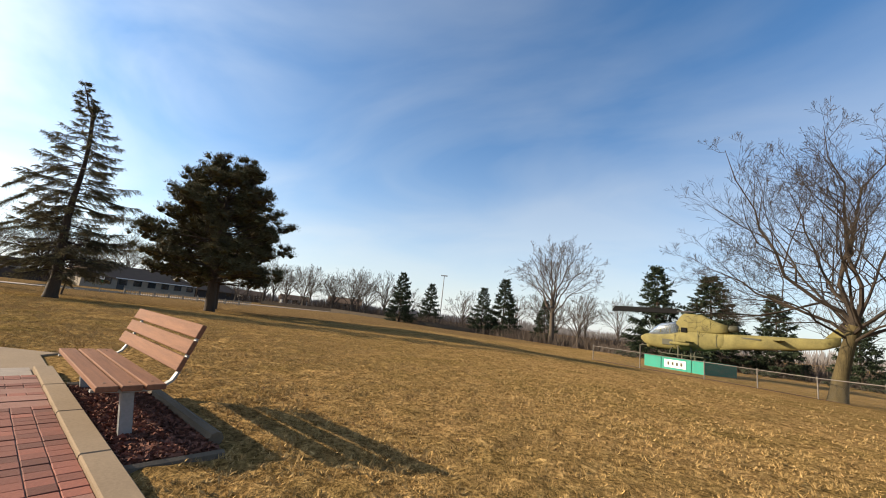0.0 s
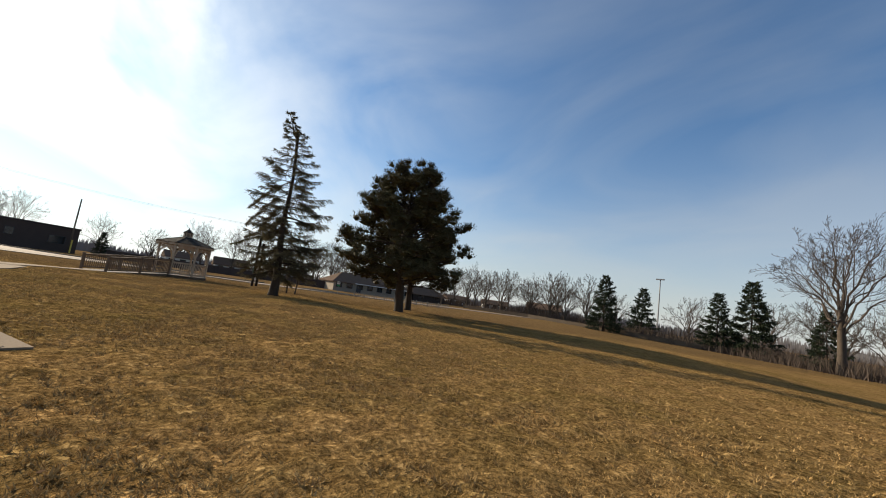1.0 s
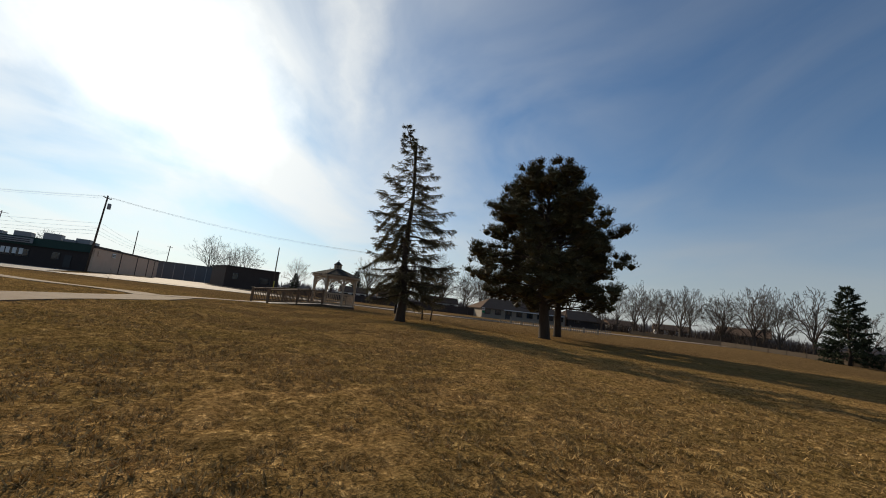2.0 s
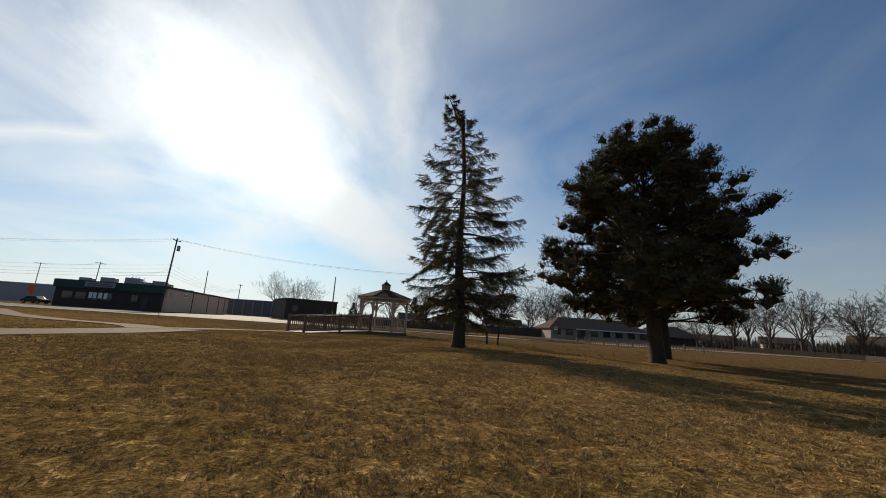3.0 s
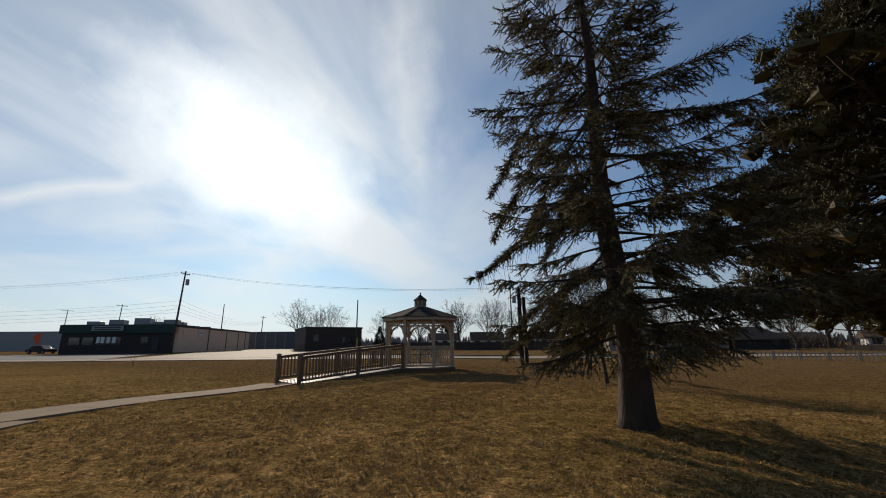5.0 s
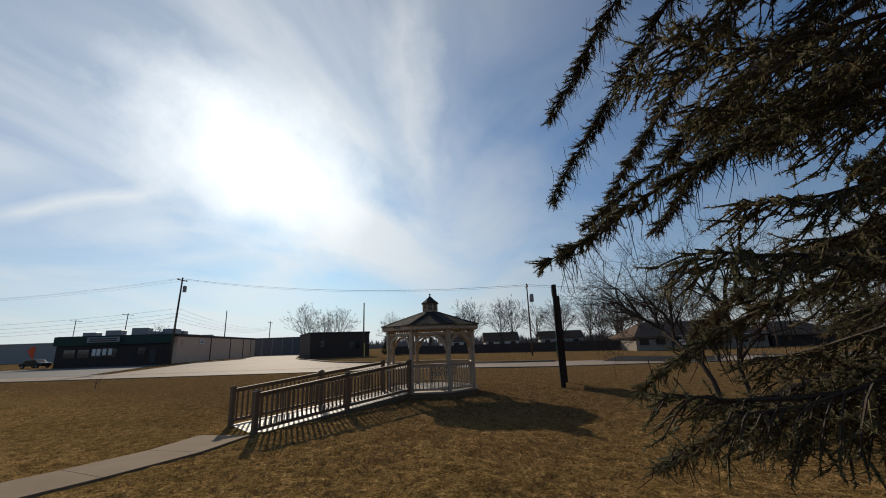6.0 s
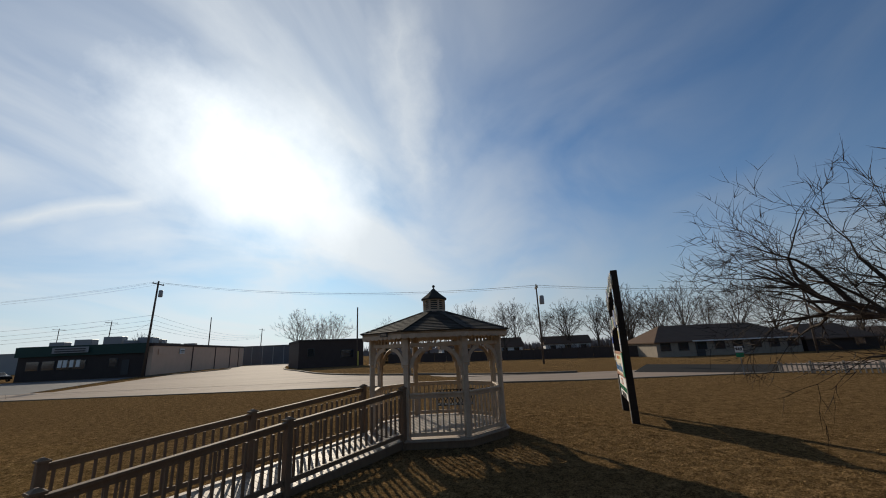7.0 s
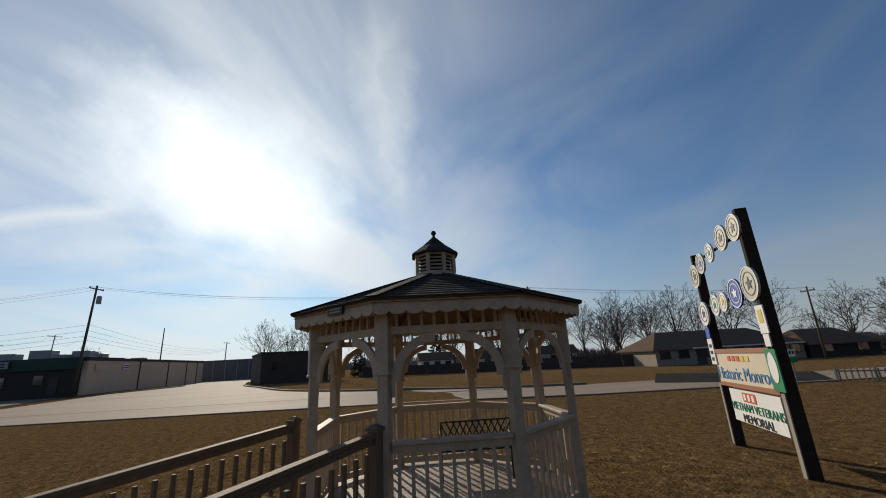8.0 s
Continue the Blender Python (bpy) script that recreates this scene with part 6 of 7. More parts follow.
CORNER = [(-112, -2.0), (-92, 0.3), (-82, 3.2), (-74, 5.4), (-69, 7.0), (-64, 9.6), (-59.5, 13.2), (-55.2, 18.5), (-52.0, 24.0), (-50.2, 28.0)]
flat("side_street", [(-61.5, -14.5), (-98, -17.0), (-160, -14.5), (-160, -4.0)] + CORNER + [(-53.5, 14.0), (-56.0, 5.0)], 0.03, MAT_ROAD, "broad asphalt side street running away between buildings", "street")
flat("store_apron", [(-62.5, -16.5), (-66, -30), (-78, -75), (-96, -75), (-93.5, -21.5)], 0.028, MAT_ASPHALT, "asphalt forecourt in front of a low store", "forecourt")
flat("dark_lot", [(-47.2, 31.0), (-40.2, 36.0), (-45.4, 43.2), (-54.5, 38.5)], 0.035, MAT_DARKASPH, "small lot of dark asphalt", "lot")
MAT_KERB = surface("road kerb", (0.19, 0.155, 0.115), (0.14, 0.115, 0.085), rough=0.85, scale=1.0, fine=25, bump=0.2)
strip("kerb", -160, 170, 1.9, 2.2, 0.045, MAT_KERB, "worn concrete kerb along the road", "kerb", 0.3)


def rounded(pts, n=5):
    """Points along a smooth curve through pts."""
    out = []
    q = [Vector(p) for p in (pts[0], *pts, pts[-1])]
    for a, b, c, d in zip(q, q[1:], q[2:], q[3:]):
        for k in range(n):
            t = k / n
            p = (b * 2 + (c - a) * t + (a * 2 - b * 5 + c * 4 - d) * t * t + (b * 3 - a - c * 3 + d) * t ** 3) / 2
            out.append((p.x, p.y))
    return out + [tuple(q[-1])]


def kerb_arc(pts, label):
    s = Shape()
    for a, b in zip(pts, pts[1:]):
        s.beam((a[0], a[1], gz(*a) + 0.05), (b[0] + (b[0] - a[0]) * 0.01, b[1] + (b[1] - a[1]) * 0.01, gz(*b) + 0.05), 0.25, 0.22)
    return single("kerb", s, MAT_KERB, Matrix(), label, "kerb", kind="structure")


kerb_arc(rounded(CORNER), "rounded kerb at the mouth of the side street")


def block_building(name, a, b, depth, height, wall, label, cap=0.25, capmat=None, base=-0.3):
    """A flat-roofed building: front from a to b, reaching back by depth to the far side."""
    a, b = Vector((*a, 0)), Vector((*b, 0))
    u = (b - a).normalized()
    n = Vector((-u.y, u.x, 0))
    n = n if n.dot(a - Vector((-20, 9, 0))) > 0 else -n
    ob = thing(name, Matrix.Translation(a), label, "building")
    L = (b - a).length
    o = Vector((0, 0, 0))
    pts = [o, u * L, u * L + n * depth, n * depth]
    part("wall", Shape().prism([p.to_2d() for p in pts], base, height), wall, ob)
    e = 0.12
    pts2 = [-u * e - n * e, u * (L + e) - n * e, u * (L + e) + n * (depth + e), -u * e + n * (depth + e)]
    part("parapet", Shape().prism([p.to_2d() for p in pts2], height - cap, height + 0.06), capmat or wall, ob)
    return ob, u, n, L


def panel(ob, u, n, x, z, w, h, mat, name, proud=0.06, label=""):
    c = u * x - n * proud
    return part(name, Shape().beam(c - u * w / 2 + Vector((0, 0, z)), c + u * w / 2 + Vector((0, 0, z)), 0.08, h), mat, ob, label)


def window(ob, u, n, x, z, w, h):
    f = panel(ob, u, n, x, z, w + 0.16, h + 0.16, MAT_CHARCOAL, "window", 0.05)
    c = u * x - n * 0.10
    part("pane", Shape().beam(c - u * w / 2 + Vector((0, 0, z)), c + u * w / 2 + Vector((0, 0, z)), 0.03, h), MAT_WINDOW, f)


VERGE = [(-93.4, -20.2), (-92.4, -19.0), (-94.5, -17.0), (-101, -14.8), (-108, -13.0), (-112, -12.7), (-114, -13.6), (-114, -17.8), (-104, -19.0)]
flat("verge", VERGE, 0.14, MAT_GROUND, "narrow raised strip of grass between a kerb and a wall", "lawn")
kerb_arc(rounded(VERGE[:8]), "worn kerb round a narrow verge")
store, u, n, L = block_building("store_building", (-97.8, -39.4), (-95.0, -20.9), 9, 5.0, MAT_STORE, "low dark brick store with a green fascia and shop windows", 0.2)
panel(store, u, n, L / 2, 4.25, L + 0.6, 1.5, MAT_STOREGREEN, "fascia", 0.35, "dark green sloping fascia")
panel(store, u, n, L * 0.42, 4.35, 5.2, 0.9, MAT_METALBOX, "shop_sign", 0.80, "pale shop sign with unreadable lettering")
for k in range(2):
    panel(store, u, n, L * 0.42, 4.5 - 0.35 * k, 4.4, 0.16, MAT_CHARCOAL, "lettering_bar", 0.86)
for x in (0.12, 0.24, 0.36, 0.48):
    window(store, u, n, L * x, 2.1, 1.7, 1.3)
for k, x in enumerate((0.33, 0.37, 0.42, 0.47)):
    panel(store, u, n, L * x, 2.3, 0.55, 1.1, MAT_SIGNWHITE, "window_poster", 0.13)
window(store, u, n, L * 0.74, 2.2, 1.1, 1.2)
panel(store, u, n, L * 0.84, 1.4, 1.1, 2.3, MAT_CHARCOAL, "door", 0.06)
for x, w, h in ((6.5, 2.4, 1.1), (11.0, 2.6, 1.4), (13.6, 1.6, 0.7), (2.5, 2.0, 0.8)):
    b = Shape().box((u * x + n * 4) + Vector((0, 0, 5.0 + h / 2)), (2.0, w, h))
    part("roof_unit", b, MAT_METALBOX, store, bevel=0.03)

tan, u2, n2, L2 = block_building("block_building", (-95.15, -20.2), (-139.0, -16.2), 2.2, 4.9, MAT_TAN, "long tan painted block building beside the side street", 0.35, MAT_DARKBRICK)
part("wall", Shape().prism([(u2 * x + n2 * y).to_2d() for x, y in ((14.8, 2.2), (L2, 2.2), (L2, 13), (14.8, 13))], -0.3, 4.8), MAT_TAN, tan)
for x in (14, 25, 34, 40):
    panel(tan, u2, n2, x, 2.2, 0.25, 4.7, MAT_DARKBRICK, "downpipe", 0.06)
panel(tan, u2, n2, 9.5, 3.7, 1.8, 0.9, MAT_SIGNWHITE, "wall_sign", 0.10, "white wall sign with unreadable lettering")
for k in range(2):
    panel(tan, u2, n2, 9.5, 3.85 - 0.3 * k, 1.4, 0.14, MAT_CHARCOAL, "lettering_bar", 0.16)
panel(tan, u2, n2, 3.0, 3.6, 3.0, 1.0, MAT_TAN, "blank_panel", 0.08)
for x, w, h in ((6.0, 2.6, 1.3), (9.0, 2.2, 1.0), (22.0, 1.4, 0.6)):
    part("roof_unit", Shape().box((u2 * x + n2 * 4) + Vector((0, 0, 4.9 + h / 2)), (w, 2.2, h)), MAT_METALBOX, tan, bevel=0.03)

ware, u3, n3, L3 = block_building("warehouse", (-152.0, -24.0), (-146.0, 4.0), 20, 5.2, MAT_BLUEGREY, "long blue-grey warehouse beyond the street", 0.3)
for k in range(9):
    panel(ware, u3, n3, 1.6 + 3.1 * k, 2.4, 0.18, 5.0, MAT_METALBOX, "pilaster", 0.06)
ware2, u3, n3, L3 = block_building("warehouse", (-190.0, -128.0), (-180.0, -78.0), 20, 6.4, MAT_METALBOX, "pale grey warehouse far down the road", 0.3)
dark, u4, n4, L4 = block_building("brick_building", (-92.7, 2.3), (-95.2, 13.2), 14, 4.5, MAT_DARKBRICK, "low dark brown brick building behind a grass corner", 0.3, MAT_STORE)
window(dark, u4, n4, 2.0, 2.4, 1.0, 1.2)
window(dark, u4, n4, 8.2, 2.0, 2.2, 1.3)


def gable_house(name, a, b, depth, eave, ridge, wall, roof, label, base=-0.6, windows=3, over=0.4, hip=0.0):
    a, b = Vector((*a, 0)), Vector((*b, 0))
    u = (b - a).normalized()
    n = Vector((-u.y, u.x, 0))
    n = n if n.dot(a - Vector((-20, 9, 0))) > 0 else -n
    L = (b - a).length
    ob = thing(name, Matrix.Translation(a), label, "house")
    part("wall", Shape().prism([p.to_2d() for p in (u * 0, u * L, u * L + n * depth, n * depth)], base, eave), wall, ob)
    up = Vector((0, 0, 1))
    e = [-u * over - n * over, u * (L + over) - n * over, u * (L + over) + n * (depth + over), -u * over + n * (depth + over)]
    r = [u * (hip - over) + n * depth / 2, u * (L + over - hip) + n * depth / 2]
    v = [p + up * (eave - 0.05) for p in e] + [p + up * ridge for p in r]
    v += [p - up * 0.14 for p in v[:4]]
    s = Shape().add(v, [(0, 1, 5, 4), (2, 3, 4, 5), (1, 2, 5), (3, 0, 4), (6, 7, 1, 0), (7, 8, 2, 1), (8, 9, 3, 2), (9, 6, 0, 3), (9, 8, 7, 6)])
    part("roof", s, roof, ob)
    for k in range(windows):
        window(ob, u, n, L * (k + 0.5) / windows, (eave + base) / 2 + 0.45, 1.2, 0.9)
    return ob, u, n, L


house, u, n, L = gable_house("ranch_house", (-66.1, 50.6), (-60.7, 69.0), 9.5, 1.75, 4.0, MAT_STONEWALL, MAT_ROOF, "long low ranch house with pale stone walls and a brown roof", windows=8, hip=3.5)
panel(house, u, n, L * 0.30, 0.6, 1.1, 2.2, MAT_CHARCOAL, "door")
panel(house, u, n, L * 0.62, 1.68, L * 0.75, 0.16, MAT_SIDING, "gutter", 0.45)
gable_house("garage_wing", (-60.5, 69.6), (-57.6, 77.9), 8, 1.4, 3.4, MAT_STORE, MAT_ROOF, "dark timber garage wing with a brown roof", windows=2, hip=2.0)
for a, b, e, r, w in (((-115.5, 33.0), (-114.5, 40.5), 2.2, 3.9, MAT_SIDING), ((-116.0, 45.0), (-113.6, 53.5), 2.0, 4.2, MAT_SIDING), ((-110, 58), (-106, 68), 2.2, 4.0, MAT_SIDING), ((-74.5, 101), (-70.5, 108), 1.4, 2.8, MAT_SIDING), ((-44, 96), (-36, 99), 2.0, 3.6, MAT_BLUEGREY), ((-55.5, 92.5), (-50.0, 96.5), 1.5, 2.7, MAT_SIDING)):
    gable_house("cottage", a, b, 7, e, r, w, MAT_ROOF, "small pale-sided cottage with a low gable roof", windows=3)


def board_fence(name, pts, h, mat, label, pitch=2.4, pale=None):
    f = thing(name, Matrix(), label, "fence")
    for a, b in zip(pts, pts[1:]):
        A, B = Vector((*a, gz(*a))), Vector((*b, gz(*b)))
        n = max(1, round((B - A).length / pitch))
        for k in range(n):
            p, q = A.lerp(B, k / n), A.lerp(B, (k + 0.97) / n)
            if pale is None:
                part("fence_panel", Shape().beam(p + Vector((0, 0, h / 2)), q + Vector((0, 0, h / 2)), 0.05, h), mat, f)
            else:
                part("rail", Shape().beam(p + Vector((0, 0, h * 0.8)), q + Vector((0, 0, h * 0.8)), 0.03, 0.07), mat, f)
                m = int((q - p).length / pale)
                for j in range(m):
                    c = p.lerp(q, (j + 0.5) / m)
                    part("picket", Shape().box(c + Vector((0, 0, h / 2)), (0.05, 0.06, h)), mat, f)
            part("post", Shape().box(p + Vector((0, 0, h / 2 + 0.05)), (0.09, 0.09, h + 0.1)), mat, f)
    return f


board_fence("board_fence", [(-97, 18), (-90, 32), (-79.8, 44.5), (-69.1, 54.7)], 1.6, MAT_DARKBRICK, "long dark brown board fence behind the far lawn")
board_fence("picket_fence", [(-40.3, 36.2), (-35.5, 39.6), (-29, 44)], 0.6, MAT_SIGNPOST_PALE, "low weathered pale picket fence beside the road", 1.6, 0.22)
board_fence("rail_fence", [(-48.58, 74.12), (-32.59, 74.76), (-16.45, 71.4), (-2.42, 70.95)], 0.7, MAT_TIMBER, "low dark rail fence along the park edge", 2.5)


# ---- poles and wires ----
def utility_pole(p, top, lean, label, arm=2.0, transformer=False, r=0.16):
    x, y = p
    z = gz(x, y)
    ob = thing("utility_pole", Matrix(), label, "utility pole", "utility poles along the road")
    head = Vector((x + lean[0], y + lean[1], top))
    part("shaft", Shape().tube([(x, y, z - 0.3), head], [r, r * 0.65], 8), MAT_POLE, ob, smooth=True)
    d = ROAD_N
    if arm:
        a = part("crossarm", Shape().beam(head - d * arm / 2 - Vector((0, 0, 0.5)), head + d * arm / 2 - Vector((0, 0, 0.5)), 0.12, 0.14), MAT_POLE, ob)
        for k in (-0.45, 0.0, 0.45):
            part("insulator", Shape().lathe([(0.05, -0.42), (0.07, -0.34), (0.05, -0.28), (0.0, -0.25)], 8, head + d * arm * k), MAT_GREYBADGE, a)
    if transformer:
        c = head + Vector((0.1, 0.55, -2.6))
        part("transformer", Shape().lathe([(0.26, 0), (0.30, 0.05), (0.30, 1.0), (0.22, 1.1), (0.0, 1.12)], 12, c), MAT_METALBOX, ob, smooth=True)
    return head


heads = [utility_pole((-92.6, -20.2), 14.55, (0.9, 0.8), "tall leaning wooden utility pole with a grey transformer", 2.4, True, 0.2),
         utility_pole((-66.1, 33.6), 9.7, (0.0, 0.0), "slim wooden utility pole with a small transformer", 1.6, True, 0.13),
         utility_pole((-56.1, 64.3), 7.9, (0.15, 0.1), "leaning wooden utility pole beside the ranch house", 1.8, False, 0.13)]
left_head = utility_pole((-122.0, -95.0), 14.0, (0.5, 0.5), "wooden utility pole far along the road", 2.4, False, 0.2)
utility_pole((-180.0, -67.8), 16.0, (0.3, 0.6), "wooden utility pole with a long crossarm", 5.0, False, 0.2)
utility_pole((-221.0, -105.5), 17.0, (0.3, 0.3), "wooden utility pole with a long crossarm", 5.5, False, 0.2)
utility_pole((-185.0, -20.5), 12.5, (0.3, 0.3), "wooden utility pole behind the warehouse", 4.0, False, 0.2)
utility_pole((-116.5, -18.4), 10.9, (0.0, 0.0), "thin bare wooden pole beside the tan building", 0, False, 0.14)
utility_pole((-93.0, 12.0), 10.0, (0.0, 0.0), "plain wooden pole with a yellow guard at its foot", 0, False, 0.16)
single("pole_guard", Shape().tube([(-92.8, 12.15, -0.1), (-92.8, 12.15, 2.3)], 0.12, 8), MAT_YELLOW, Matrix(), "yellow plastic guard round a pole foot", "guard")


def cable(a, b, sag, r=0.016):
    r = r * 0.65
    a, b = Vector(a), Vector(b)
    pts = []
    for k in range(17):
        t = k / 16
        pts.append(a.lerp(b, t) - Vector((0, 0, sag * 4 * t * (1 - t))))
    single("cable", Shape().tube(pts, r, 4, caps=False), MAT_CABLE, Matrix(), "thin black overhead cable between poles", "cable", group="overhead cables")


for off, dz in ((-1.0, -0.3), (0.0, -0.2), (1.0, -0.3)):
    o = ROAD_N * off + Vector((0, 0, dz))
    cable(left_head + o, heads[0] + o, 1.6)
    cable(heads[0] + o, heads[1] + o * 0.8, 1.4)
    cable(heads[1] + o * 0.8, heads[2] + o * 0.8, 0.4)
for z in (-5.4, -6.2, -6.9, -7.5):
    cable(left_head + Vector((0, 0, z)), heads[0] + Vector((0, 0, z)), 1.2, 0.022)
    cable(heads[0] + Vector((0, 0, z)), (-185.0, -20.5, 12.5 + z * 0.4), 1.6, 0.022)
cable((-56.0, 64.4, 7.4), (-45.0, 86.0, 7.4), 0.4)
cable((-221.0, -105.5, 16.6), (-180.0, -67.4, 15.6), 0.8, 0.03)
cable((-180.0, -67.4, 15.6), (-92.0, -19.6, 8.2), 2.4, 0.022)


# ---- vehicles ----
def car(m, paint, label):
    c = thing("car", m, label, "car")
    side = [(-2.1, 0.35), (-2.15, 0.75), (-1.55, 0.95), (-1.0, 1.40), (0.55, 1.42), (1.15, 0.98), (2.0, 0.85), (2.15, 0.55), (2.1, 0.35)]
    rings = []
    for y, f in ((-0.82, 0.93), (-0.7, 1.0), (0.7, 1.0), (0.82, 0.93)):
        rings.append([Vector((x, y, 0.35 + (z - 0.35) * f)) for x, z in side])
    part("body", Shape().loft(rings), paint, c, bevel=0.03)
    for y in (-0.83, 0.83):
        part("side_window", Shape().prism([(-1.15, 0.98), (-0.85, 1.28), (0.45, 1.30), (0.85, 0.98)], y - 0.01, y + 0.01, Matrix(((1, 0, 0, 0), (0, 0, 1, 0), (0, 1, 0, 0), (0, 0, 0, 1)))), MAT_WINDOW, c)
        for x in (-1.3, 1.35):
            w = part("wheel", Shape().tube([(x, y - 0.1, 0.32), (x, y + 0.1, 0.32)], 0.32, 14), MAT_TYRE, c)
            part("rim", Shape().tube([(x, y - 0.11, 0.32), (x, y + 0.11, 0.32)], 0.18, 10), MAT_STEEL, w)
    return c


car(pose(-98.0, -42.0, 0.0, 0, 0, 70), MAT_CARDARK, "black hatchback parked beside the store")
car(at_ground(-62.0, 108.0, 30), MAT_CARWHITE, "white car parked beyond the park edge")
flag = thing("feather_flag", pose(-100.5, -44.0, 0.0), "orange red feather flag on a thin pole", "flag")
part("flag_pole", Shape().tube([(0, 0, 0), (0, 0, 3.6)], 0.03, 6), MAT_STEEL, flag)
part("cloth", Shape().prism([(0, 1.2), (0.15, 3.6), (-0.7, 3.5), (-1.3, 2.9), (-0.5, 1.8)], -0.01, 0.01, Matrix(((0.3, 0, 1, 0), (1, 0, 0, 0), (0, 1, 0, 0), (0, 0, 0, 1)))), MAT_RED, flag)
ss = thing("street_sign", pose(-40.6, 33.6, gz(-40.6, 33.6), 4, 0, 40), "small white and green street sign on a leaning post", "sign")
part("post", Shape().tube([(0, 0, -0.2), (0, 0, 1.75)], 0.03, 6), MAT_STEEL, ss)
part("plate", Shape().box((0, -0.04, 1.55), (0.42, 0.02, 0.36)), MAT_SIGNWHITE, ss)
part("plate", Shape().box((0, -0.04, 1.2), (0.42, 0.02, 0.26)), MAT_GREEN, ss)
for k in range(3):
    part("lettering_bar", Shape().box((-0.12 + 0.12 * k, -0.055, 1.58), (0.08, 0.008, 0.16)), MAT_CHARCOAL, ss)
bare_tree("sapling", at_ground(-44.2, -6.1), 1.0, 0.02, 0.3, "tiny bare sapling planted in the lawn", 77, limbs=3, kids=(0, 3, 2), limb_len=0.5)
light_mast = thing("light_mast", at_ground(-17.0, 117.7, 0, 0), "tall slender steel light mast beyond the trees", "light mast")
part("mast", Shape().tube([(0, 0, 0), (0, 0, 15.2)], [0.2, 0.12], 8), MAT_METALBOX, light_mast)
part("lamp_head", Shape().box((0, 0, 15.3), (2.0, 0.5, 0.3)), MAT_METALBOX, light_mast)

# ---- far bare trees ----
FAR = [crown_tree("bare_tree", at_ground(x, y), ((0, 0, 0), (0.05, 0.03, f * 0.4), (0, 0.06, f)), (0.27, 0.22, 0.18), round_limbs(random.Random(seed), 12, f, h, h * 0.34, w, 0.085),
                  "tall bare tree with a spreading twiggy crown", seed, (0, 2, 4, 6), 0.017, MAT_BARK_GREY, MAT_TWIG, group="far bare trees")
       for x, y, f, h, w, seed in ((-112.0, 48.0, 3.4, 11.2, 5.0, 51), (-110.0, 57.0, 3.0, 10.6, 4.4, 52), (-34.23, 78.19, 1.9, 7.0, 4.0, 53))]
SPOTS = [(-109, 64, 1, 1.0), (-107, 71, 0, 0.95), (-104, 78, 1, 0.85), (-112, 40, 0, 0.75), (-156, -4, 0, 1.15), (-158, 2, 1, 1.1), (-154, 7, 0, 1.05), (-139, 23, 1, 0.9),
         (-124, 43.6, 0, 1.0), (-150, -44, 2, 1.1), (-40.71, 77.43, 2, 1.05), (-29.76, 78.87, 2, 1.1), (-26.78, 79.59, 2, 0.85), (-47.9, 82.15, 2, 1.1), (-55.13, 87.87, 1, 0.9), (-78, 62, 1, 0.85),
         (-80, 70, 0, 0.9), (-76, 78, 1, 0.95), (-75.04, 85.08, 0, 0.9), (-69.52, 97.3, 1, 0.9), (27.88, 89.17, 1, 0.9), (21.73, 92.93, 0, 0.8), (34.19, 81.42, 1, 0.85), (40.59, 71.66, 0, 0.9), (14.81, 90.65, 2, 1.0), (5.62, 95.29, 2, 1.1),
         (-84, 58, 2, 1.0), (-90, 66, 0, 0.95), (-96, 72, 1, 0.95), (-130, 33, 2, 1.1), (48.14, 57.95, 0, 0.9), (52.61, 46.12, 1, 0.9), (-60.29, 91.67, 2, 1.2), (-21.4, 95.22, 2, 1.0), (-7.57, 99.77, 2, 1.1), (43.02, 35.73, 1, 0.8), (-64.89, 81.48, 2, 0.75), (-50.34, 68.04, 2, 0.6), (-36.99, 84.59, 1, 0.75), (-44.06, 86.31, 0, 0.75), (-25.08, 87.06, 2, 1.2), (-33.23, 90.74, 0, 0.8), (11.05, 84.5, 1, 0.8), (18.21, 80.78, 2, 1.1), (-100, 84, 0, 0.9), (-114, 66, 1, 1.0), (-118, 54, 0, 1.0), (-86, 82, 1, 0.9)]
for x, y, k, s in SPOTS:
    copy_thing(FAR[k], at_ground(x, y, (x * 37 + y * 11) % 360, -0.1, s * 1.15))
for x, y, s in ((-128, 40.5, 1.05), (-100, 17.5, 0.55)):
    copy_thing(con, at_ground(x, y, x * 31, 0, s))


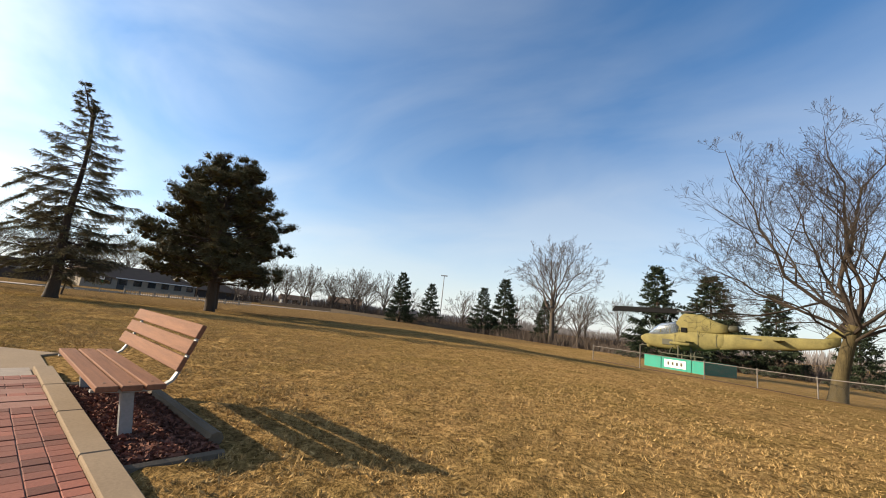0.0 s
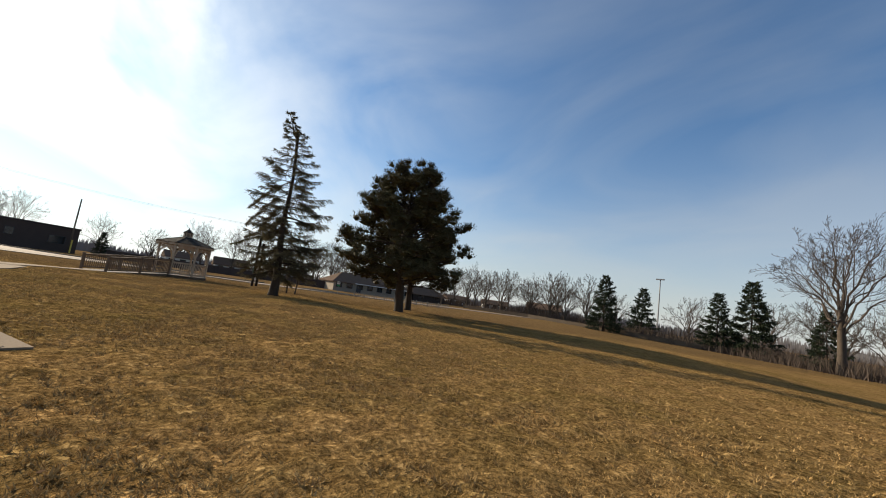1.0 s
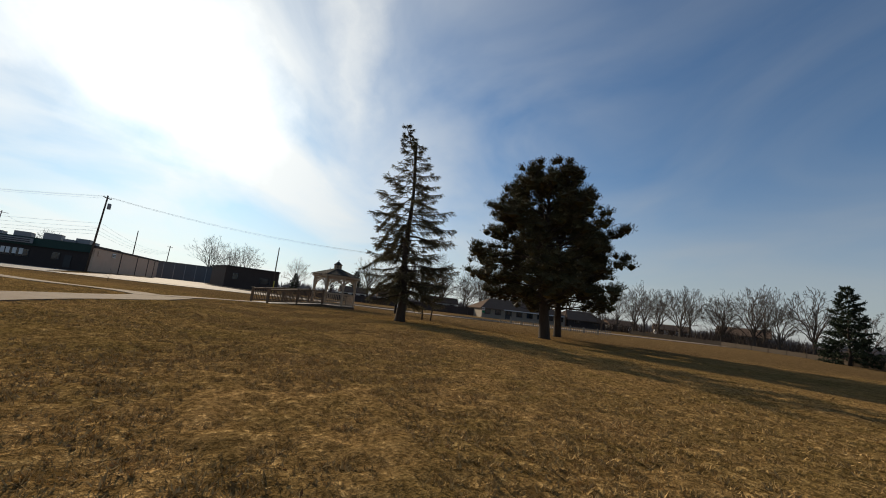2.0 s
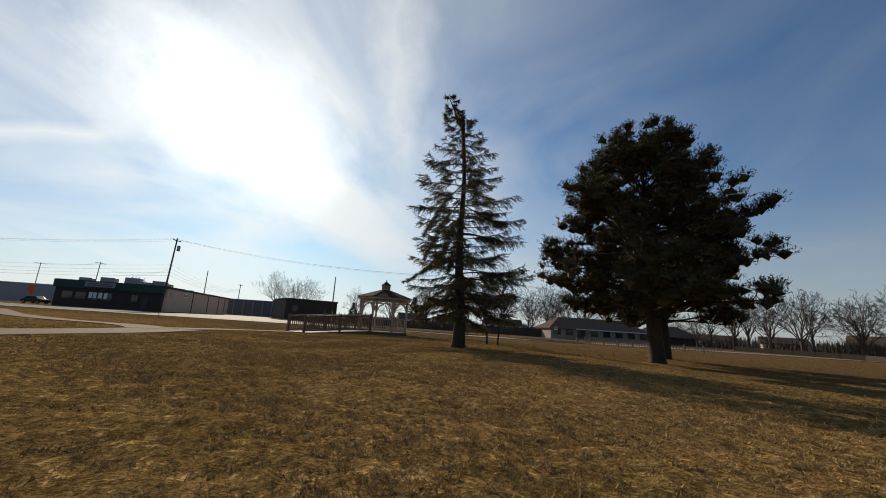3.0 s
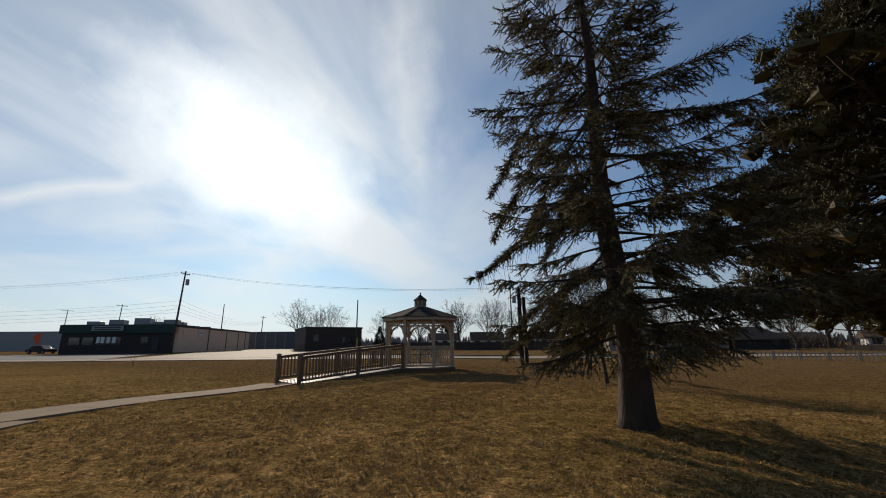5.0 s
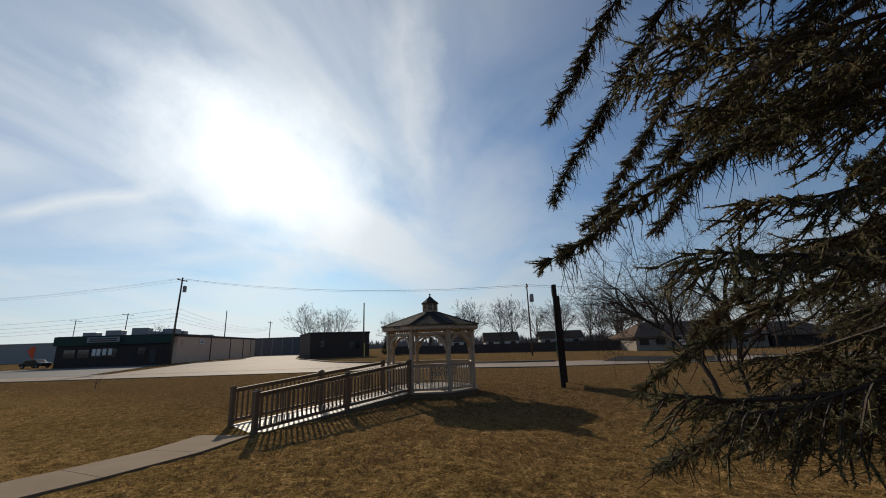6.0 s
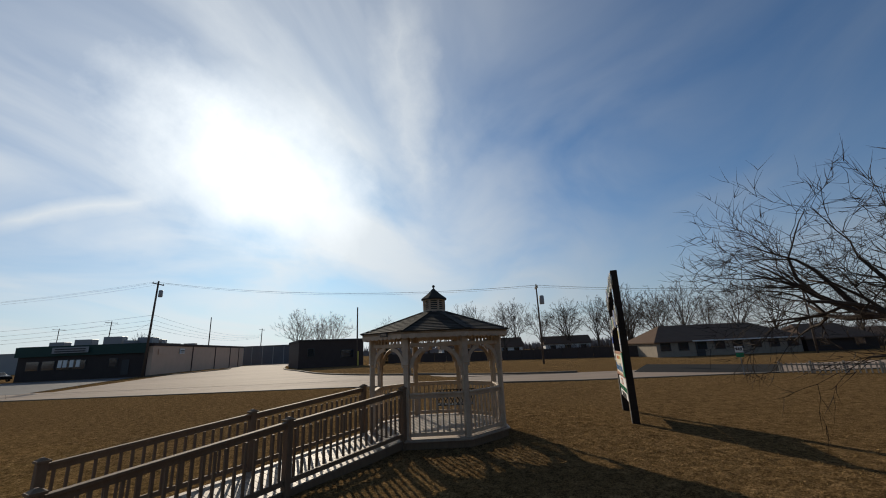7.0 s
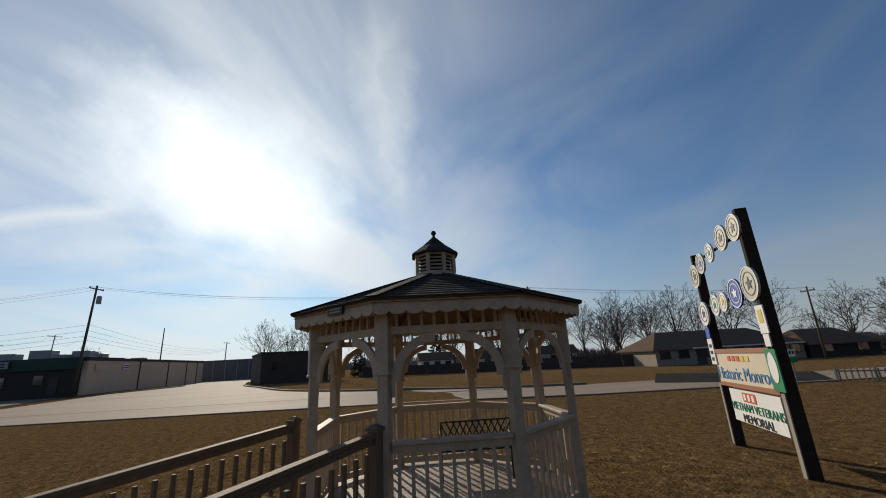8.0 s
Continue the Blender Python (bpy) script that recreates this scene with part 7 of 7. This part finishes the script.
def brush(name, lines, count, hmin, hmax, spread, label, width=0.05, seed=1):
    """Leafless thicket: many thin stems in clumps along lines."""
    rng = np.random.default_rng(seed)
    segs = [(np.array(a), np.array(b)) for l in lines for a, b in zip(l, l[1:])]
    w = np.array([np.linalg.norm(b - a) for a, b in segs])
    i = rng.choice(len(segs), count, p=w / w.sum())
    t = rng.random(count)
    A, B = np.array([s[0] for s in segs])[i], np.array([s[1] for s in segs])[i]
    P = A + (B - A) * t[:, None] + rng.normal(size=(count, 2)) * spread
    hn = 0.5 + 0.5 * np.sin(P[:, 0] * 0.31 + 1.3 * np.sin(P[:, 1] * 0.23)) * np.sin(P[:, 1] * 0.37 + P[:, 0] * 0.11)
    H = hmin + (hmax - hmin) * (0.3 * rng.random(count) + 0.7 * hn) * rng.uniform(0.5, 1.0, count)
    z = ground_z(P[:, 0], P[:, 1]) - 0.05
    base = np.column_stack([P, z])
    d = rng.normal(size=(count, 3)) * 0.32
    d[:, 2] = 1
    tip = base + d * H[:, None]
    s = rng.normal(size=(count, 3))
    s[:, 2] = 0
    s = s / np.linalg.norm(s, axis=1, keepdims=True) * width * (0.4 + 0.6 * rng.random((count, 1)))
    v = np.stack([base - s, base + s, tip], 1).reshape(-1, 3)
    return tagged(new(name, numpy_mesh(name, v, np.arange(len(v)).reshape(-1, 3), MAT_BRUSH)), label, "brush", kind="stuff")


brush("brush_thicket", [[(-14.61, 75.47), (-0.54, 74.03), (11.87, 64.02), (22.24, 54.92), (31.51, 48.28), (44.78, 41.81)]], 16000, 0.5, 2.6, 1.6, "tangled leafless brown brush along the park edge", 0.05, 2)
brush("brush_thicket", [[(-118, 60), (-100, 68), (-80, 76), (-62, 96)], [(-45, 82), (-20, 86), (8, 90), (40, 78), (60, 50)]], 16000, 0.8, 4.2, 3.0, "grey-brown leafless undergrowth below far trees", 0.09, 3)


def far_woods():
    rng = np.random.default_rng(12)
    n = 15000
    a = rng.uniform(0, 2 * math.pi, n)
    r = rng.uniform(250, 330, n)
    x, y = -20 + r * np.cos(a), 10 + r * np.sin(a)
    h = (5.0 + 4.0 * (0.5 + 0.5 * np.sin(a * 23 + 2 * np.sin(a * 7))) * (0.6 + 0.4 * np.sin(a * 61))) * rng.uniform(0.45, 1.0, n)
    # open to the road on its way out
    base = np.column_stack([x, y, np.full(n, -2.0)])
    s = np.column_stack([-np.sin(a), np.cos(a), np.zeros(n)]) * rng.uniform(0.25, 1.1, (n, 1))
    tip = base + np.column_stack([rng.normal(size=n), rng.normal(size=n), h + 2.0])
    v = np.stack([base - s, base + s, tip], 1).reshape(-1, 3)
    tagged(new("far_woods", numpy_mesh("far_woods", v, np.arange(len(v)).reshape(-1, 3), MAT_FARWOODS)), "hazy belt of leafless woods on the horizon", "woods", kind="stuff")


# the haze of distance is mixed into this pale grey colour
MAT_FARWOODS = surface("hazy far woods", (0.21, 0.19, 0.185), (0.15, 0.14, 0.14), rough=1.0, scale=0.02, fine=0.3, bump=0)
far_woods()


# ---- grass ----
WALK = np.array([row[1][:2] for row in PATH] + [(-28.0, 12.5), (-30.0, 15.0)])
def grass(name, count, sigma, hmin, hmax, width, seed, label):
    rng = np.random.default_rng(seed)
    i = rng.integers(0, len(WALK) - 1, count)
    seg = np.linalg.norm(np.diff(WALK, axis=0), axis=1)
    i = rng.choice(len(seg), count, p=seg / seg.sum())
    P = WALK[i] + (WALK[i + 1] - WALK[i]) * rng.random((count, 1)) + rng.normal(size=(count, 2)) * sigma
    P = np.repeat(P[::7], 7, 0)[:count] + rng.normal(size=(count, 2)) * 0.011
    # tufts
    tuft = 0.62 * lump(P, 12.0, 1.0) + 0.38 * lump(P @ np.array([[0.8, -0.6], [0.6, 0.8]]), 6.0, 2.0)
    tuft = np.clip((tuft - 0.30) / 0.4, 0.0, 1.0)
    # sparser blades over the part of the lawn painted darker
    thin = 1 - 0.6 / (1 + np.exp(np.clip((P[:, 0] + 24.0) / 1.5, -40, 40)))
    ok = keep_off(P) & (rng.random(len(P)) < (0.50 + 0.50 * tuft) * thin)
    P, tuft = P[ok], tuft[ok]
    n = len(P)
    z = ground_z(P[:, 0], P[:, 1]) - 0.012
    base = np.column_stack([P, z])
    a = rng.uniform(0, 2 * math.pi, n)
    lean = rng.uniform(0.3, 2.0, n)
    H = (rng.uniform(hmin, hmax, n) * (0.72 + 0.45 * tuft))[:, None]
    tip = base + np.column_stack([np.cos(a) * lean, np.sin(a) * lean, np.ones(n)]) / np.sqrt(1 + lean ** 2)[:, None] * H
    b = rng.uniform(0, 2 * math.pi, n)
    s = np.column_stack([np.cos(b), np.sin(b), np.zeros(n)]) * width * rng.uniform(0.6, 1.2, (n, 1))
    v = np.stack([base - s, base + s, tip], 1).reshape(-1, 3)
    return tagged(new(name, numpy_mesh(name, v, np.arange(len(v)).reshape(-1, 3), MAT_BLADE)), label, "grass", kind="stuff")


grass("lawn_grass", 900000, 3.0, 0.018, 0.048, 0.0040, 5, "short dry straw-coloured winter grass")
grass("lawn_grass", 340000, 8.0, 0.022, 0.055, 0.0085, 6, "short dry straw-coloured winter grass")


def fallen_leaves(count, seed):
    rng = np.random.default_rng(seed)
    i = rng.integers(0, len(WALK), count)
    P = WALK[i] + rng.normal(size=(count, 2)) * 7
    P = P[keep_off(P)]
    n = len(P)
    base = np.column_stack([P, ground_z(P[:, 0], P[:, 1]) + 0.035])
    u = rng.normal(size=(n, 3)) * (1, 1, 0.5)
    u = u / np.linalg.norm(u, axis=1, keepdims=True) * rng.uniform(0.01, 0.024, (n, 1))
    w = np.cross(u, rng.normal(size=(n, 3)) * (0.4, 0.4, 1))
    w = w / np.linalg.norm(w, axis=1, keepdims=True) * rng.uniform(0.006, 0.016, (n, 1))
    v = np.stack([base - u, base + w, base + u, base - w], 1).reshape(-1, 3)
    k = np.arange(n)[:, None] * 4
    f = np.concatenate([k + np.array([[0, 1, 2]]), k + np.array([[0, 2, 3]])])
    tagged(new("fallen_leaves", numpy_mesh("fallen_leaves", v, f, MAT_LEAF)), "scattered curled brown fallen leaves", "leaves", kind="stuff")


MAT_LEAF = leaf_surface("brown leaf", (0.17, 0.095, 0.045), (0.10, 0.055, 0.028), rough=0.97, through_light=0.2, island=0.5)
fallen_leaves(900, 8)
